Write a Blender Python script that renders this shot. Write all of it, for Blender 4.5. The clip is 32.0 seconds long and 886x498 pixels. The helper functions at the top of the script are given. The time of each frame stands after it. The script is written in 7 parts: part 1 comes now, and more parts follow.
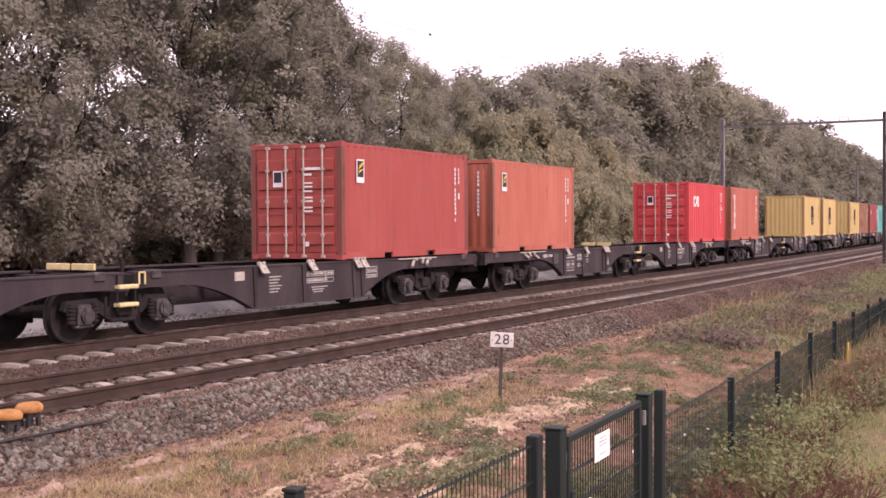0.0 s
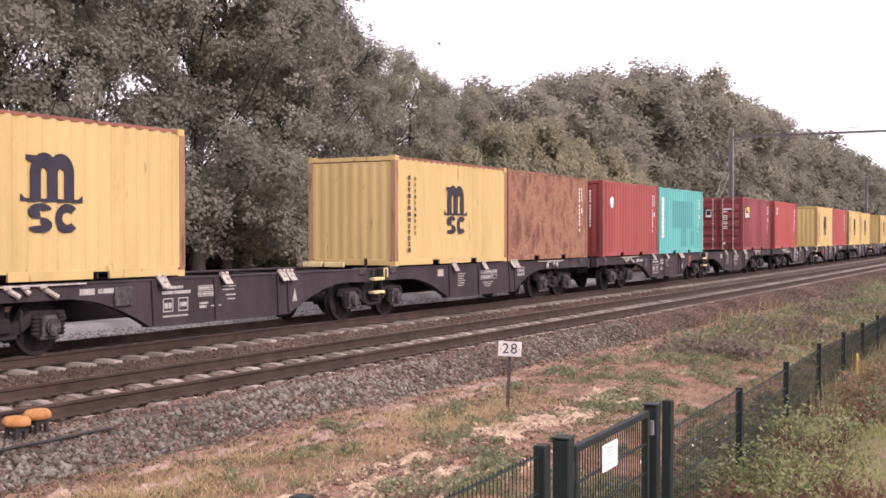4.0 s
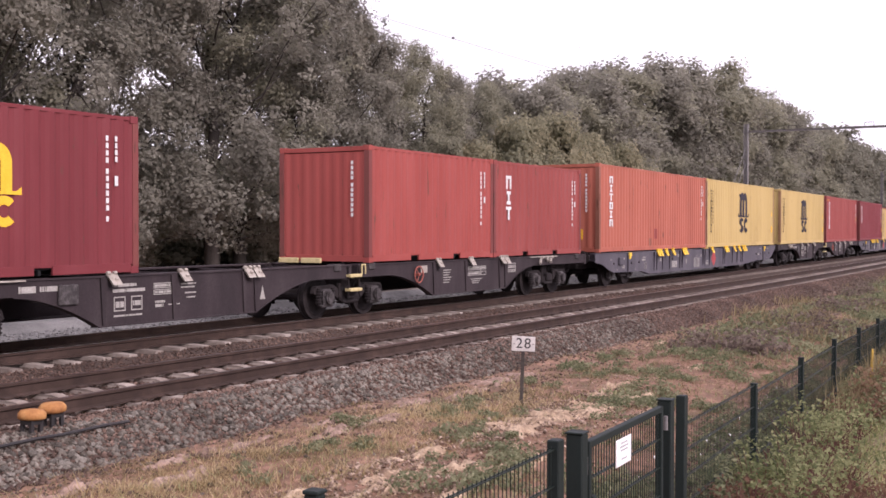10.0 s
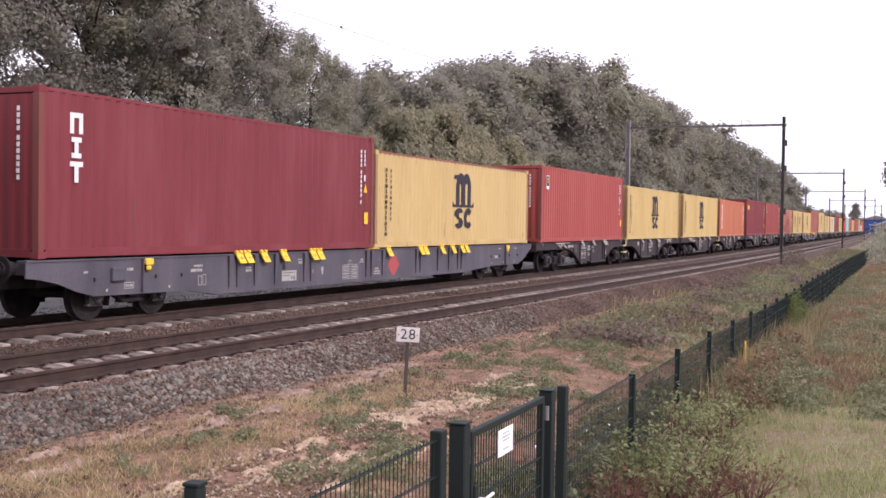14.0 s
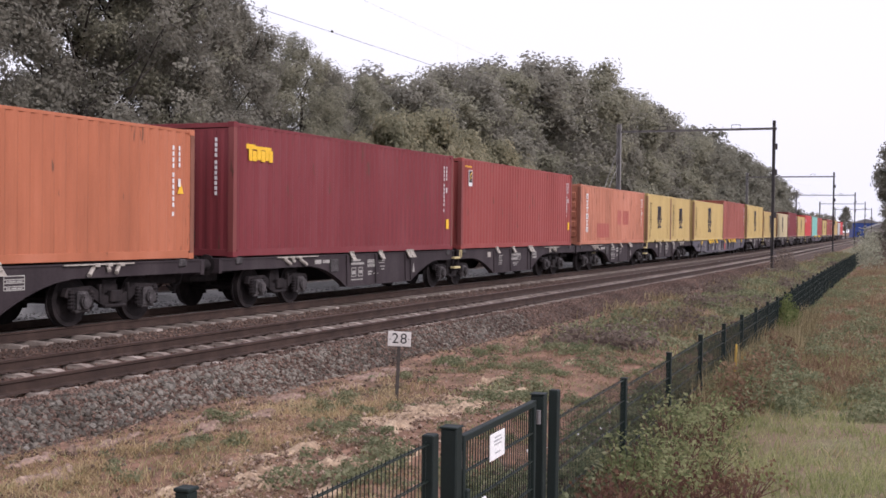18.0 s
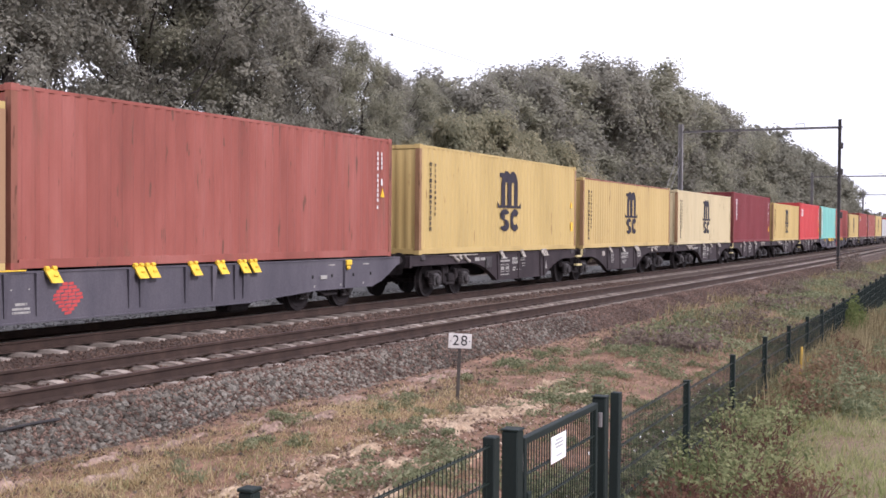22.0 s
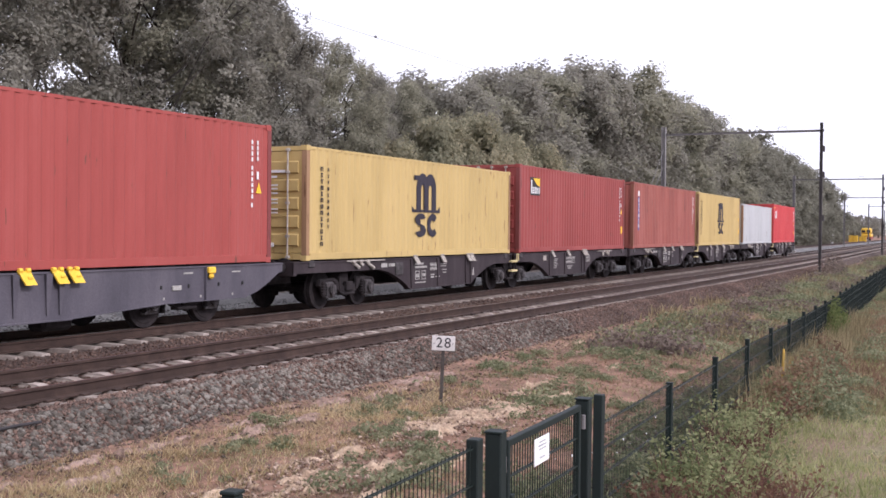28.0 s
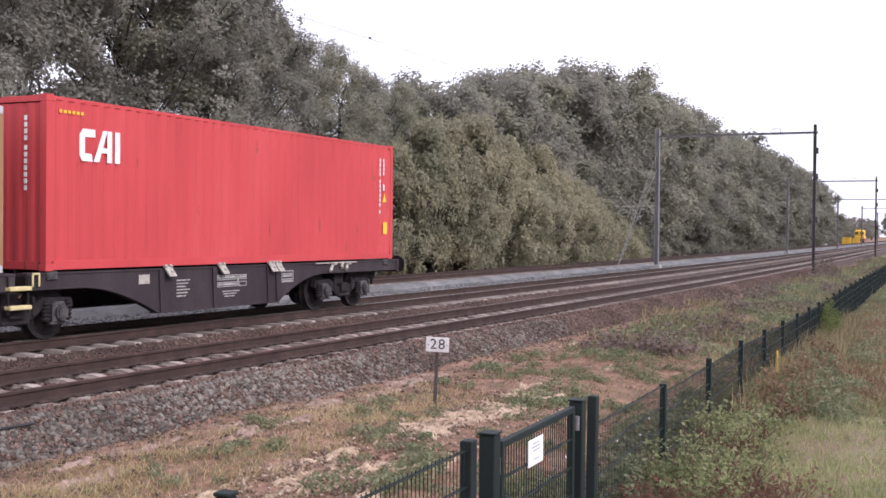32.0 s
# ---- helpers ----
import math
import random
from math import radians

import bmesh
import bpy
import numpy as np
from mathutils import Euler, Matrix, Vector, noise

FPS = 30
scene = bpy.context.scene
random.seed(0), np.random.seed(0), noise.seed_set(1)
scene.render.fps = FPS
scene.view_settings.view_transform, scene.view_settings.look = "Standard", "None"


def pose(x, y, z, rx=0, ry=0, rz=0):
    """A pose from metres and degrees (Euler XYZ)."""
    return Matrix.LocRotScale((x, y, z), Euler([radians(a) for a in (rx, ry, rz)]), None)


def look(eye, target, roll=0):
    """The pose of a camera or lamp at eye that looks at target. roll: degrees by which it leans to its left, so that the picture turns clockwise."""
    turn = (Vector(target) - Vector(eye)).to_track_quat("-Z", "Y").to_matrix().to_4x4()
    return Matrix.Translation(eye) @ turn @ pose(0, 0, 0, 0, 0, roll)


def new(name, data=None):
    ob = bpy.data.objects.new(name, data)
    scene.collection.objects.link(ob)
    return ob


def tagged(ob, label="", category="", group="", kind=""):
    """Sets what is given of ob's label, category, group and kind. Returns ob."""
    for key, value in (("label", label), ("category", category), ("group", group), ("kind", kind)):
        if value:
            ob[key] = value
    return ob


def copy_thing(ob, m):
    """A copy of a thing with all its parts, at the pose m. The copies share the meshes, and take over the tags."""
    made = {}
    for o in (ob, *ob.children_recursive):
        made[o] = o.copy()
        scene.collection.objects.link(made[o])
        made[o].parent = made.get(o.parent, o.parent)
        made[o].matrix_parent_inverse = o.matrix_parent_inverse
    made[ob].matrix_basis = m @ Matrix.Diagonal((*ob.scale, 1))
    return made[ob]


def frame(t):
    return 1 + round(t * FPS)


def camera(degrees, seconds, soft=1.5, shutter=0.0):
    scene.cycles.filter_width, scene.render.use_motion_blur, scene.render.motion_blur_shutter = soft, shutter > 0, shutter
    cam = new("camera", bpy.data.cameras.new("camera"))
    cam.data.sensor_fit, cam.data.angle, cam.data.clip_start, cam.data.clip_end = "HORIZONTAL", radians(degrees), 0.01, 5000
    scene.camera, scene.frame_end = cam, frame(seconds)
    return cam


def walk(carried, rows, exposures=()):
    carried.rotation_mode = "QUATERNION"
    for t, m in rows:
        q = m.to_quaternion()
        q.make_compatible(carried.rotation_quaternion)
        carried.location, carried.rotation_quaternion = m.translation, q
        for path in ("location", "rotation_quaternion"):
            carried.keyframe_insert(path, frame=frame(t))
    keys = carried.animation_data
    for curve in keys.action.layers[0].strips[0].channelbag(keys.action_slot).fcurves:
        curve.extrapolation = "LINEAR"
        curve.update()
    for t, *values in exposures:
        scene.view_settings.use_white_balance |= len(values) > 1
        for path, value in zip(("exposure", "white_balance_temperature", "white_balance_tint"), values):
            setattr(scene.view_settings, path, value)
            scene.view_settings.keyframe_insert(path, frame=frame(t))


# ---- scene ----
EYE = 1.86  # metres above the rail heads; x runs along the line, y away from the camera
LOOKS = [  # seconds, yaw, pitch, roll
    (0, -61.84, -1.07, 0.30),
    (0.5, -61.95, -1.00, 0.41),
    (1, -61.56, -1.26, 0.52),
    (1.5, -61.35, -1.07, 0.41),
    (2, -61.23, -0.90, 0.40),
    (2.5, -61.10, -0.59, 0.27),
    (4.5, -61.84, -0.72, -0.23),
    (5, -64.08, -1.06, -0.32),
    (5.5, -65.42, -1.15, -0.36),
    (6, -65.74, -1.05, -0.35),
    (6.5, -65.93, -0.72, -0.30),
    (7, -65.41, -0.81, -0.31),
    (7.5, -64.78, -0.60, -0.26),
    (8, -64.43, -0.65, -0.34),
    (8.5, -63.94, -0.83, -0.24),
    (9, -62.37, -1.04, -0.18),
    (9.5, -60.89, -0.99, -0.09),
    (10, -60.75, -0.90, -0.03),
    (10.5, -61.39, -0.76, -0.36),
    (11, -62.44, -0.73, -0.36),
    (11.5, -63.42, -0.81, -0.35),
    (12, -64.04, -0.93, -0.44),
    (12.5, -64.50, -0.87, -0.42),
    (13, -65.07, -0.98, -0.50),
    (13.5, -65.56, -1.13, -0.59),
    (14, -66.38, -1.31, -0.80),
    (14.5, -67.00, -1.36, -0.76),
    (15, -67.24, -0.96, -0.63),
    (15.5, -67.53, -0.55, -0.72),
    (17.5, -67.12, -0.69, -0.56),
    (18, -66.81, -1.10, -0.69),
    (18.5, -66.58, -1.23, -0.59),
    (19, -66.54, -1.21, -0.84),
    (19.5, -66.61, -1.16, -0.67),
    (20, -66.70, -1.16, -0.64),
    (20.5, -66.44, -1.15, -0.61),
    (21, -64.71, -1.14, -0.44),
    (21.5, -63.79, -0.98, -0.40),
    (22, -63.84, -1.03, -0.43),
    (22.5, -63.86, -0.89, -0.50),
    (23, -63.96, -0.86, -0.47),
    (23.5, -64.15, -0.79, -0.51),
    (24, -64.33, -0.92, -0.43),
    (24.5, -64.29, -1.00, -0.46),
    (26.5, -64.48, -0.92, -0.56),
    (27, -64.54, -0.87, -0.47),
    (27.5, -64.67, -0.92, -0.42),
    (28, -64.65, -0.91, -0.50),
    (28.5, -64.61, -0.90, -0.53),
    (29, -64.53, -1.09, -0.46),
    (29.5, -64.55, -1.27, -0.37),
    (30, -64.29, -1.04, -0.48),
    (30.5, -64.24, -0.75, -0.48),
    (31, -64.41, -0.92, -0.54),
    (31.5, -64.70, -0.82, -0.56),
    (32, -64.94, -0.84, -0.56),
]
cam = camera(41.8, 32.0, soft=1.6)
walk(cam, [(t, pose(0, 0, EYE, 90 + p, r, w)) for t, w, p, r in LOOKS],
     exposures=[(0.0, 0.42, 6800, 41), (1.0, 0.64, 6600, 35), (2.0, 0.9, 6400, 27), (3.0, 0.8, 6400, 27), (5.0, 0.33, 6500, 35), (8.0, 0.18, 6320, 33), (10.0, 0.27, 6270, 32), (11.0, 0.5, 6120, 28),
                (12.0, 0.46, 5970, 27), (14.0, 0.3, 6070, 28), (15.0, 0.22, 6070, 27), (17.5, -0.06, 6020, 23), (19.0, 0.08, 5970, 23), (20.0, 0.22, 5920, 23), (22.0, 0.32, 5870, 22), (23.0, 0.2, 5920, 22), (24.0, 0.28, 5820, 23), (26.0, 0.28, 5870, 23), (32.0, 0.33, 5820, 23)])

# ---- world and sun ----
SUN_AZ, SUN_EL = radians(-103), radians(34)  # from +x towards +y
world = bpy.data.worlds.new("sky")
scene.world = world
world.use_nodes = True
wn = world.node_tree.nodes
wl = world.node_tree.links
sky = wn.new("ShaderNodeTexSky")
sky.sky_type = "NISHITA"
sky.sun_disc = False
sky.sun_elevation = SUN_EL
sky.sun_rotation = radians(90) - SUN_AZ
sky.dust_density = 6.0
sky.air_density = 1.5
pale = wn.new("ShaderNodeHueSaturation")
pale.inputs["Saturation"].default_value = 0.22
wl.new(sky.outputs[0], pale.inputs["Color"])
cloud = wn.new("ShaderNodeMixRGB")  # a closed white cloud layer before the blue
cloud.inputs["Fac"].default_value = 0.8
cloud.inputs["Color2"].default_value = (10.2, 10.2, 10.3, 1)
wl.new(pale.outputs[0], cloud.inputs["Color1"])
wl.new(cloud.outputs[0], wn["Background"].inputs["Color"])
wn["Background"].inputs["Strength"].default_value = 0.12
sun = new("sun", bpy.data.lights.new("sun", "SUN"))
sun.data.energy = 2.0
sun.data.angle = radians(10)
sun.data.color = (1.0, 0.95, 0.88)
sun.matrix_world = look((math.cos(SUN_AZ) * math.cos(SUN_EL) * 100, math.sin(SUN_AZ) * math.cos(SUN_EL) * 100, math.sin(SUN_EL) * 100), (0, 0, 0))


# ---- materials ----
def mat(name, cols, scale=3.0, fine=40.0, rough=0.8, metal=0.0, bump=0.15, bump_scale=None, spread=0.12, by_object=0.0, by_island=0.0, streak=1.0, spec=0.3, gen=False):
    """A surface whose colour wanders between cols at two scales, with fine relief. streak > 1 draws the large stains out downwards."""
    m = bpy.data.materials.new(name)
    m.use_nodes = True
    n, l = m.node_tree.nodes, m.node_tree.links
    b = n["Principled BSDF"]
    b.inputs["Roughness"].default_value = rough
    b.inputs["Metallic"].default_value = metal
    b.inputs["Specular IOR Level"].default_value = spec
    tc = n.new("ShaderNodeTexCoord")
    mp = n.new("ShaderNodeMapping")
    mp.inputs["Scale"].default_value = (1, 1, 1 / streak)
    l.new(tc.outputs["Object"], mp.inputs["Vector"])
    info = n.new("ShaderNodeObjectInfo")
    off = n.new("ShaderNodeVectorMath")
    off.operation = "MULTIPLY_ADD"
    off.inputs[1].default_value = (37.0, 53.0, 17.0)
    l.new(info.outputs["Random"], off.inputs[0])
    l.new(mp.outputs[0], off.inputs[2])
    big = n.new("ShaderNodeTexNoise")
    big.inputs["Scale"].default_value = scale
    big.inputs["Detail"].default_value = 6
    big.inputs["Roughness"].default_value = 0.65
    l.new(off.outputs[0], big.inputs["Vector"])
    small = n.new("ShaderNodeTexNoise")
    small.inputs["Scale"].default_value = fine
    small.inputs["Detail"].default_value = 4
    l.new(tc.outputs["Object"], small.inputs["Vector"])
    ramp = n.new("ShaderNodeValToRGB")
    e = ramp.color_ramp.elements
    while len(e) < len(cols):
        e.new(0.5)
    for i, c in enumerate(cols):
        e[i].position = 0.3 + 0.4 * i / max(1, len(cols) - 1)
        e[i].color = (*c, 1)
    src = big.outputs["Fac"]
    for on, sock in ((by_object, info.outputs["Random"]), (by_island, None)):
        if on:
            if sock is None:
                geo = n.new("ShaderNodeNewGeometry")
                sock = geo.outputs["Random Per Island"]
            mx = n.new("ShaderNodeMath")
            mx.operation = "MULTIPLY_ADD"
            mx.inputs[1].default_value = on
            l.new(sock, mx.inputs[0])
            sub = n.new("ShaderNodeMath")
            sub.operation = "SUBTRACT"
            sub.inputs[1].default_value = on / 2
            l.new(src, sub.inputs[0])
            l.new(sub.outputs[0], mx.inputs[2])
            src = mx.outputs[0]
    l.new(src, ramp.inputs["Fac"])
    hsv = n.new("ShaderNodeHueSaturation")
    val = n.new("ShaderNodeMapRange")
    val.inputs["From Min"].default_value, val.inputs["From Max"].default_value = 0.3, 0.7
    val.inputs["To Min"].default_value, val.inputs["To Max"].default_value = 1 - spread, 1 + spread
    l.new(small.outputs["Fac"], val.inputs["Value"])
    l.new(val.outputs[0], hsv.inputs["Value"])
    l.new(ramp.outputs["Color"], hsv.inputs["Color"])
    l.new(hsv.outputs[0], b.inputs["Base Color"])
    if bump:
        bp = n.new("ShaderNodeBump")
        bp.inputs["Strength"].default_value = bump
        bp.inputs["Distance"].default_value = 0.02
        l.new(small.outputs["Fac"], bp.inputs["Height"])
        l.new(bp.outputs[0], b.inputs["Normal"])
    return m


def paint(name, c, worn=(0.16, 0.09, 0.06), wear=0.16, rough=0.55, fade=0.25):
    """Sprayed steel: the colour, sun-bleached in drifts, with rust that runs down from specks."""
    m = mat(name, [tuple(v * (1 - fade * 0.6) for v in c), c, tuple(v * (1 + fade * 0.25) + 0.05 * fade for v in c)], 0.7, 60, rough, 0, 0.05, spread=0.05, streak=5, spec=0.18)
    n, l = m.node_tree.nodes, m.node_tree.links
    b = n["Principled BSDF"]
    old = b.inputs["Base Color"].links[0].from_socket
    tc = n["Texture Coordinate"]
    mp = n.new("ShaderNodeMapping")
    mp.inputs["Scale"].default_value = (2.2, 2.2, 0.35)
    l.new(tc.outputs["Object"], mp.inputs["Vector"])
    info = n["Object Info"]
    ad = n.new("ShaderNodeVectorMath")
    ad.operation = "MULTIPLY_ADD"
    ad.inputs[1].default_value = (71.0, 13.0, 29.0)
    l.new(info.outputs["Random"], ad.inputs[0])
    l.new(mp.outputs[0], ad.inputs[2])
    nz = n.new("ShaderNodeTexNoise")
    nz.inputs["Scale"].default_value = 2.6
    nz.inputs["Detail"].default_value = 8
    nz.inputs["Roughness"].default_value = 0.75
    l.new(ad.outputs[0], nz.inputs["Vector"])
    mr = n.new("ShaderNodeMapRange")
    mr.inputs["From Min"].default_value, mr.inputs["From Max"].default_value = 0.74 - wear, 0.86 - wear * 0.6
    l.new(nz.outputs["Fac"], mr.inputs["Value"])
    sc = n.new("ShaderNodeMath")
    sc.operation = "MULTIPLY"
    zone = n.new("ShaderNodeTexNoise")  # rust comes in patches
    zone.inputs["Scale"].default_value = 0.55
    zone.inputs["Detail"].default_value = 3
    l.new(ad.outputs[0], zone.inputs["Vector"])
    zr = n.new("ShaderNodeMapRange")
    zr.inputs["From Min"].default_value, zr.inputs["From Max"].default_value = 0.56 - wear * 0.35, 0.74 - wear * 0.35
    zr.inputs["To Min"].default_value, zr.inputs["To Max"].default_value = 0.06, 0.85
    l.new(zone.outputs["Fac"], zr.inputs["Value"])
    l.new(zr.outputs[0], sc.inputs[1])
    l.new(mr.outputs[0], sc.inputs[0])
    mix = n.new("ShaderNodeMixRGB")
    l.new(sc.outputs[0], mix.inputs["Fac"])
    l.new(old, mix.inputs["Color1"])
    mix.inputs["Color2"].default_value = (*worn, 1)
    chip = n.new("ShaderNodeTexNoise")  # small dark chips and scrapes where the rust zones are
    chip.inputs["Scale"].default_value = 3.4
    chip.inputs["Detail"].default_value = 5
    chip.inputs["Roughness"].default_value = 0.55
    l.new(ad.outputs[0], chip.inputs["Vector"])
    cr = n.new("ShaderNodeMapRange")
    cr.inputs["From Min"].default_value, cr.inputs["From Max"].default_value = 0.695 - wear * 0.18, 0.725 - wear * 0.18
    cr.inputs["To Max"].default_value = 0.75
    l.new(chip.outputs["Fac"], cr.inputs["Value"])
    spots = n.new("ShaderNodeMixRGB")
    l.new(cr.outputs[0], spots.inputs["Fac"])
    l.new(mix.outputs[0], spots.inputs["Color1"])
    spots.inputs["Color2"].default_value = (*[v * 0.6 for v in worn], 1)
    l.new(spots.outputs[0], b.inputs["Base Color"])
    return m


RED = paint("red_paint", (0.318, 0.069, 0.057))
WINE = paint("wine_red_paint", (0.211, 0.048, 0.05), fade=0.6, wear=0.26)
RED_PALE = paint("faded_red_paint", (0.288, 0.09, 0.069), fade=0.5, wear=0.24)
BRIGHT = paint("bright_red_paint", (0.482, 0.06, 0.06), wear=0.08)
MAROON = paint("maroon_paint", (0.181, 0.036, 0.04), fade=0.3)
BROWNRED = paint("brown_red_paint", (0.267, 0.06, 0.052), fade=0.3)
ORANGE = paint("orange_brown_paint", (0.421, 0.142, 0.073), fade=0.35, wear=0.15)
ORANGE_RED = paint("orange_red_paint", (0.387, 0.116, 0.076), fade=0.35, wear=0.17)
ORANGE_OLD = paint("bleached_orange_paint", (0.456, 0.181, 0.112), (0.26, 0.10, 0.06), fade=0.5, wear=0.3)
RUSTY = mat("rust_eaten_brown_paint", [(0.088, 0.04, 0.03), (0.167, 0.077, 0.05), (0.273, 0.145, 0.088), (0.194, 0.088, 0.057), (0.114, 0.051, 0.037)], 1.7, 14, 0.9, 0, 0.15, spread=0.25, streak=1.7)
YELLOW = paint("yellow_paint", (0.49, 0.355, 0.14), (0.34, 0.19, 0.08), wear=0.15)
YELLOW_OLD = paint("stained_yellow_paint", (0.49, 0.355, 0.146), (0.36, 0.22, 0.11), wear=0.21)
CREAM = paint("cream_paint", (0.536, 0.444, 0.268), (0.34, 0.22, 0.12), wear=0.2)
TEAL = paint("teal_paint", (0.086, 0.344, 0.31), (0.10, 0.16, 0.14), wear=0.15)
TEAL_PALE = paint("pale_teal_paint", (0.202, 0.477, 0.417), (0.20, 0.30, 0.27), wear=0.12)
GREY_BOX = paint("grey_white_paint", (0.43, 0.432, 0.425), (0.30, 0.20, 0.13), wear=0.2)
EDGE = paint("rust_edged_paint", (0.31, 0.185, 0.10), (0.20, 0.10, 0.05), wear=0.4)
EDGE_RED = paint("rust_edged_red_paint", (0.258, 0.103, 0.069), (0.16, 0.07, 0.045), wear=0.4)
EDGE_DARK = paint("scuffed_dark_red_paint", (0.20, 0.055, 0.05), (0.13, 0.065, 0.045), wear=0.36)
MEADOW = mat("green_turf", [(0.12, 0.118, 0.058), (0.18, 0.158, 0.082), (0.21, 0.148, 0.094), (0.17, 0.112, 0.076)], 1.2, 18, 0.95, bump=0.6, spread=0.35)
WAGON = mat("dark_brown_grey_frame_steel", [(0.022, 0.016, 0.017), (0.035, 0.025, 0.027), (0.053, 0.041, 0.042)], 1.2, 30, 0.75, spread=0.15, streak=3)
WAGON_BLUE = mat("blue_grey_frame_steel", [(0.062, 0.056, 0.067), (0.086, 0.077, 0.09), (0.118, 0.105, 0.118)], 1.0, 30, 0.6, spread=0.1, streak=3)
BOGIE = mat("brake_dust_brown_steel", [(0.009, 0.006, 0.006), (0.017, 0.013, 0.013), (0.034, 0.026, 0.025)], 4, 60, 0.9, spread=0.2)
AXLEBOX = mat("grey_axlebox_steel", [(0.022, 0.019, 0.018), (0.049, 0.042, 0.041), (0.112, 0.101, 0.098)], 9, 60, 0.6, spread=0.2)
WHITE = mat("white_lettering_paint", [(0.62, 0.60, 0.58), (0.75, 0.74, 0.72)], 8, 60, 0.7, bump=0, spread=0.06)
CREAMTXT = mat("cream_stencil_paint", [(0.26, 0.245, 0.22), (0.42, 0.40, 0.36)], 14, 60, 0.7, bump=0, spread=0.2)
NAVY = mat("navy_lettering_paint", [(0.022, 0.018, 0.026), (0.035, 0.03, 0.042)], 4, 60, 0.7, bump=0)
BLUE = mat("blue_sticker", [(0.03, 0.06, 0.22), (0.04, 0.08, 0.28)], 8, 60, 0.5, bump=0)
YSTICK = mat("yellow_sticker", [(0.75, 0.42, 0.02), (0.85, 0.52, 0.04)], 8, 60, 0.6, bump=0)
PALEBLUE = mat("pale_blue_sticker", [(0.42, 0.56, 0.66), (0.52, 0.66, 0.75)], 8, 60, 0.5, bump=0)
FLAP = mat("pale_worn_flap_paint", [(0.26, 0.225, 0.19), (0.46, 0.42, 0.36)], 9, 60, 0.7, bump=0.1)
FLAP_Y = mat("yellow_flap_paint", [(0.72, 0.45, 0.03), (0.85, 0.56, 0.06)], 9, 60, 0.6, bump=0.1)
STEPY = mat("cream_yellow_step_paint", [(0.46, 0.37, 0.17), (0.64, 0.54, 0.28)], 9, 60, 0.6)
WHEELRED = mat("faded_red_wheel_paint", [(0.255, 0.06, 0.043), (0.374, 0.128, 0.093)], 7, 60, 0.6, bump=0.05)
REDMARK = mat("red_mark_paint", [(0.42, 0.05, 0.05), (0.55, 0.09, 0.08)], 9, 60, 0.7, bump=0)
# near-black that puts the shade under a container into its underframe's colour
DARKGAP = mat("underframe_shade_black", [(0.012, 0.012, 0.013), (0.02, 0.02, 0.02)], 9, 60, 0.9)
STEEL = mat("galvanised_mast_steel", [(0.16, 0.15, 0.15), (0.24, 0.23, 0.22)], 2, 40, 0.6, 0.3, streak=4)
MASTDARK = mat("dark_weathered_mast_steel", [(0.05, 0.045, 0.045), (0.09, 0.08, 0.08)], 2, 40, 0.7, 0.2, streak=4)
WIRE = mat("copper_wire_gone_dark", [(0.05, 0.047, 0.045), (0.08, 0.073, 0.066)], 2, 40, 0.8, 0.0)
CONCRETE = mat("mast_foot_concrete", [(0.24, 0.22, 0.20), (0.36, 0.34, 0.31)], 3, 50, 0.9)
RAIL = mat("rust_brown_rail_steel", [(0.030, 0.018, 0.014), (0.046, 0.028, 0.021), (0.07, 0.043, 0.033)], 3, 60, 0.85)
RAILTOP = mat("dull_running_surface", [(0.07, 0.05, 0.044), (0.11, 0.085, 0.075)], 4, 60, 0.4, 0.6)
RAILSHINE = mat("bright_running_surface", [(0.38, 0.36, 0.35), (0.5, 0.48, 0.46)], 4, 60, 0.35, 0.8)
SLEEPER = mat("dusty_concrete_sleeper", [(0.17, 0.135, 0.112), (0.26, 0.215, 0.18), (0.36, 0.305, 0.26)], 3, 50, 0.9, by_object=0.3)
TEAL_DARK = paint("darker_teal_paint", (0.065, 0.267, 0.249), (0.10, 0.16, 0.14), wear=0.15)
TEAL_MID = paint("dull_teal_paint", (0.172, 0.43, 0.378), (0.20, 0.30, 0.27), wear=0.12)
REPAINT = paint("redder_repaint", (0.37, 0.107, 0.082), fade=0.3)
BALLAST = mat("rust_dusted_ballast_bed", [(0.034, 0.023, 0.018), (0.069, 0.046, 0.035), (0.114, 0.079, 0.061)], 9, 28, 0.95, bump=1.0, spread=0.45)
STONE = mat("grey_ballast_stones", [(0.059, 0.049, 0.039), (0.115, 0.099, 0.08), (0.215, 0.188, 0.155)], 0.35, 40, 0.95, bump=0.2, by_island=0.38, spread=0.2)
STONE_NEAR = mat("near_ballast_stones", [(0.057, 0.049, 0.04), (0.112, 0.099, 0.082), (0.209, 0.188, 0.158)], 6, 60, 0.95, bump=0.25, by_object=0.5, spread=0.2)
STONE_RUST = mat("rust_dusted_ballast_stones", [(0.05, 0.031, 0.024), (0.102, 0.065, 0.049), (0.198, 0.132, 0.101)], 0.4, 40, 0.95, bump=0.2, by_island=0.33, spread=0.2)
STONE_PALE = mat("pale_fresh_ballast_stones", [(0.075, 0.072, 0.069), (0.13, 0.126, 0.12), (0.215, 0.208, 0.198)], 0.6, 40, 0.95, bump=0.6, by_island=0.5, spread=0.3)
GROUND = mat("sandy_soil_with_dry_moss", [(0.105, 0.08, 0.045), (0.162, 0.095, 0.059), (0.249, 0.142, 0.096), (0.174, 0.102, 0.067), (0.105, 0.083, 0.047)], 1.1, 7, 0.95, bump=0.7, spread=0.35)
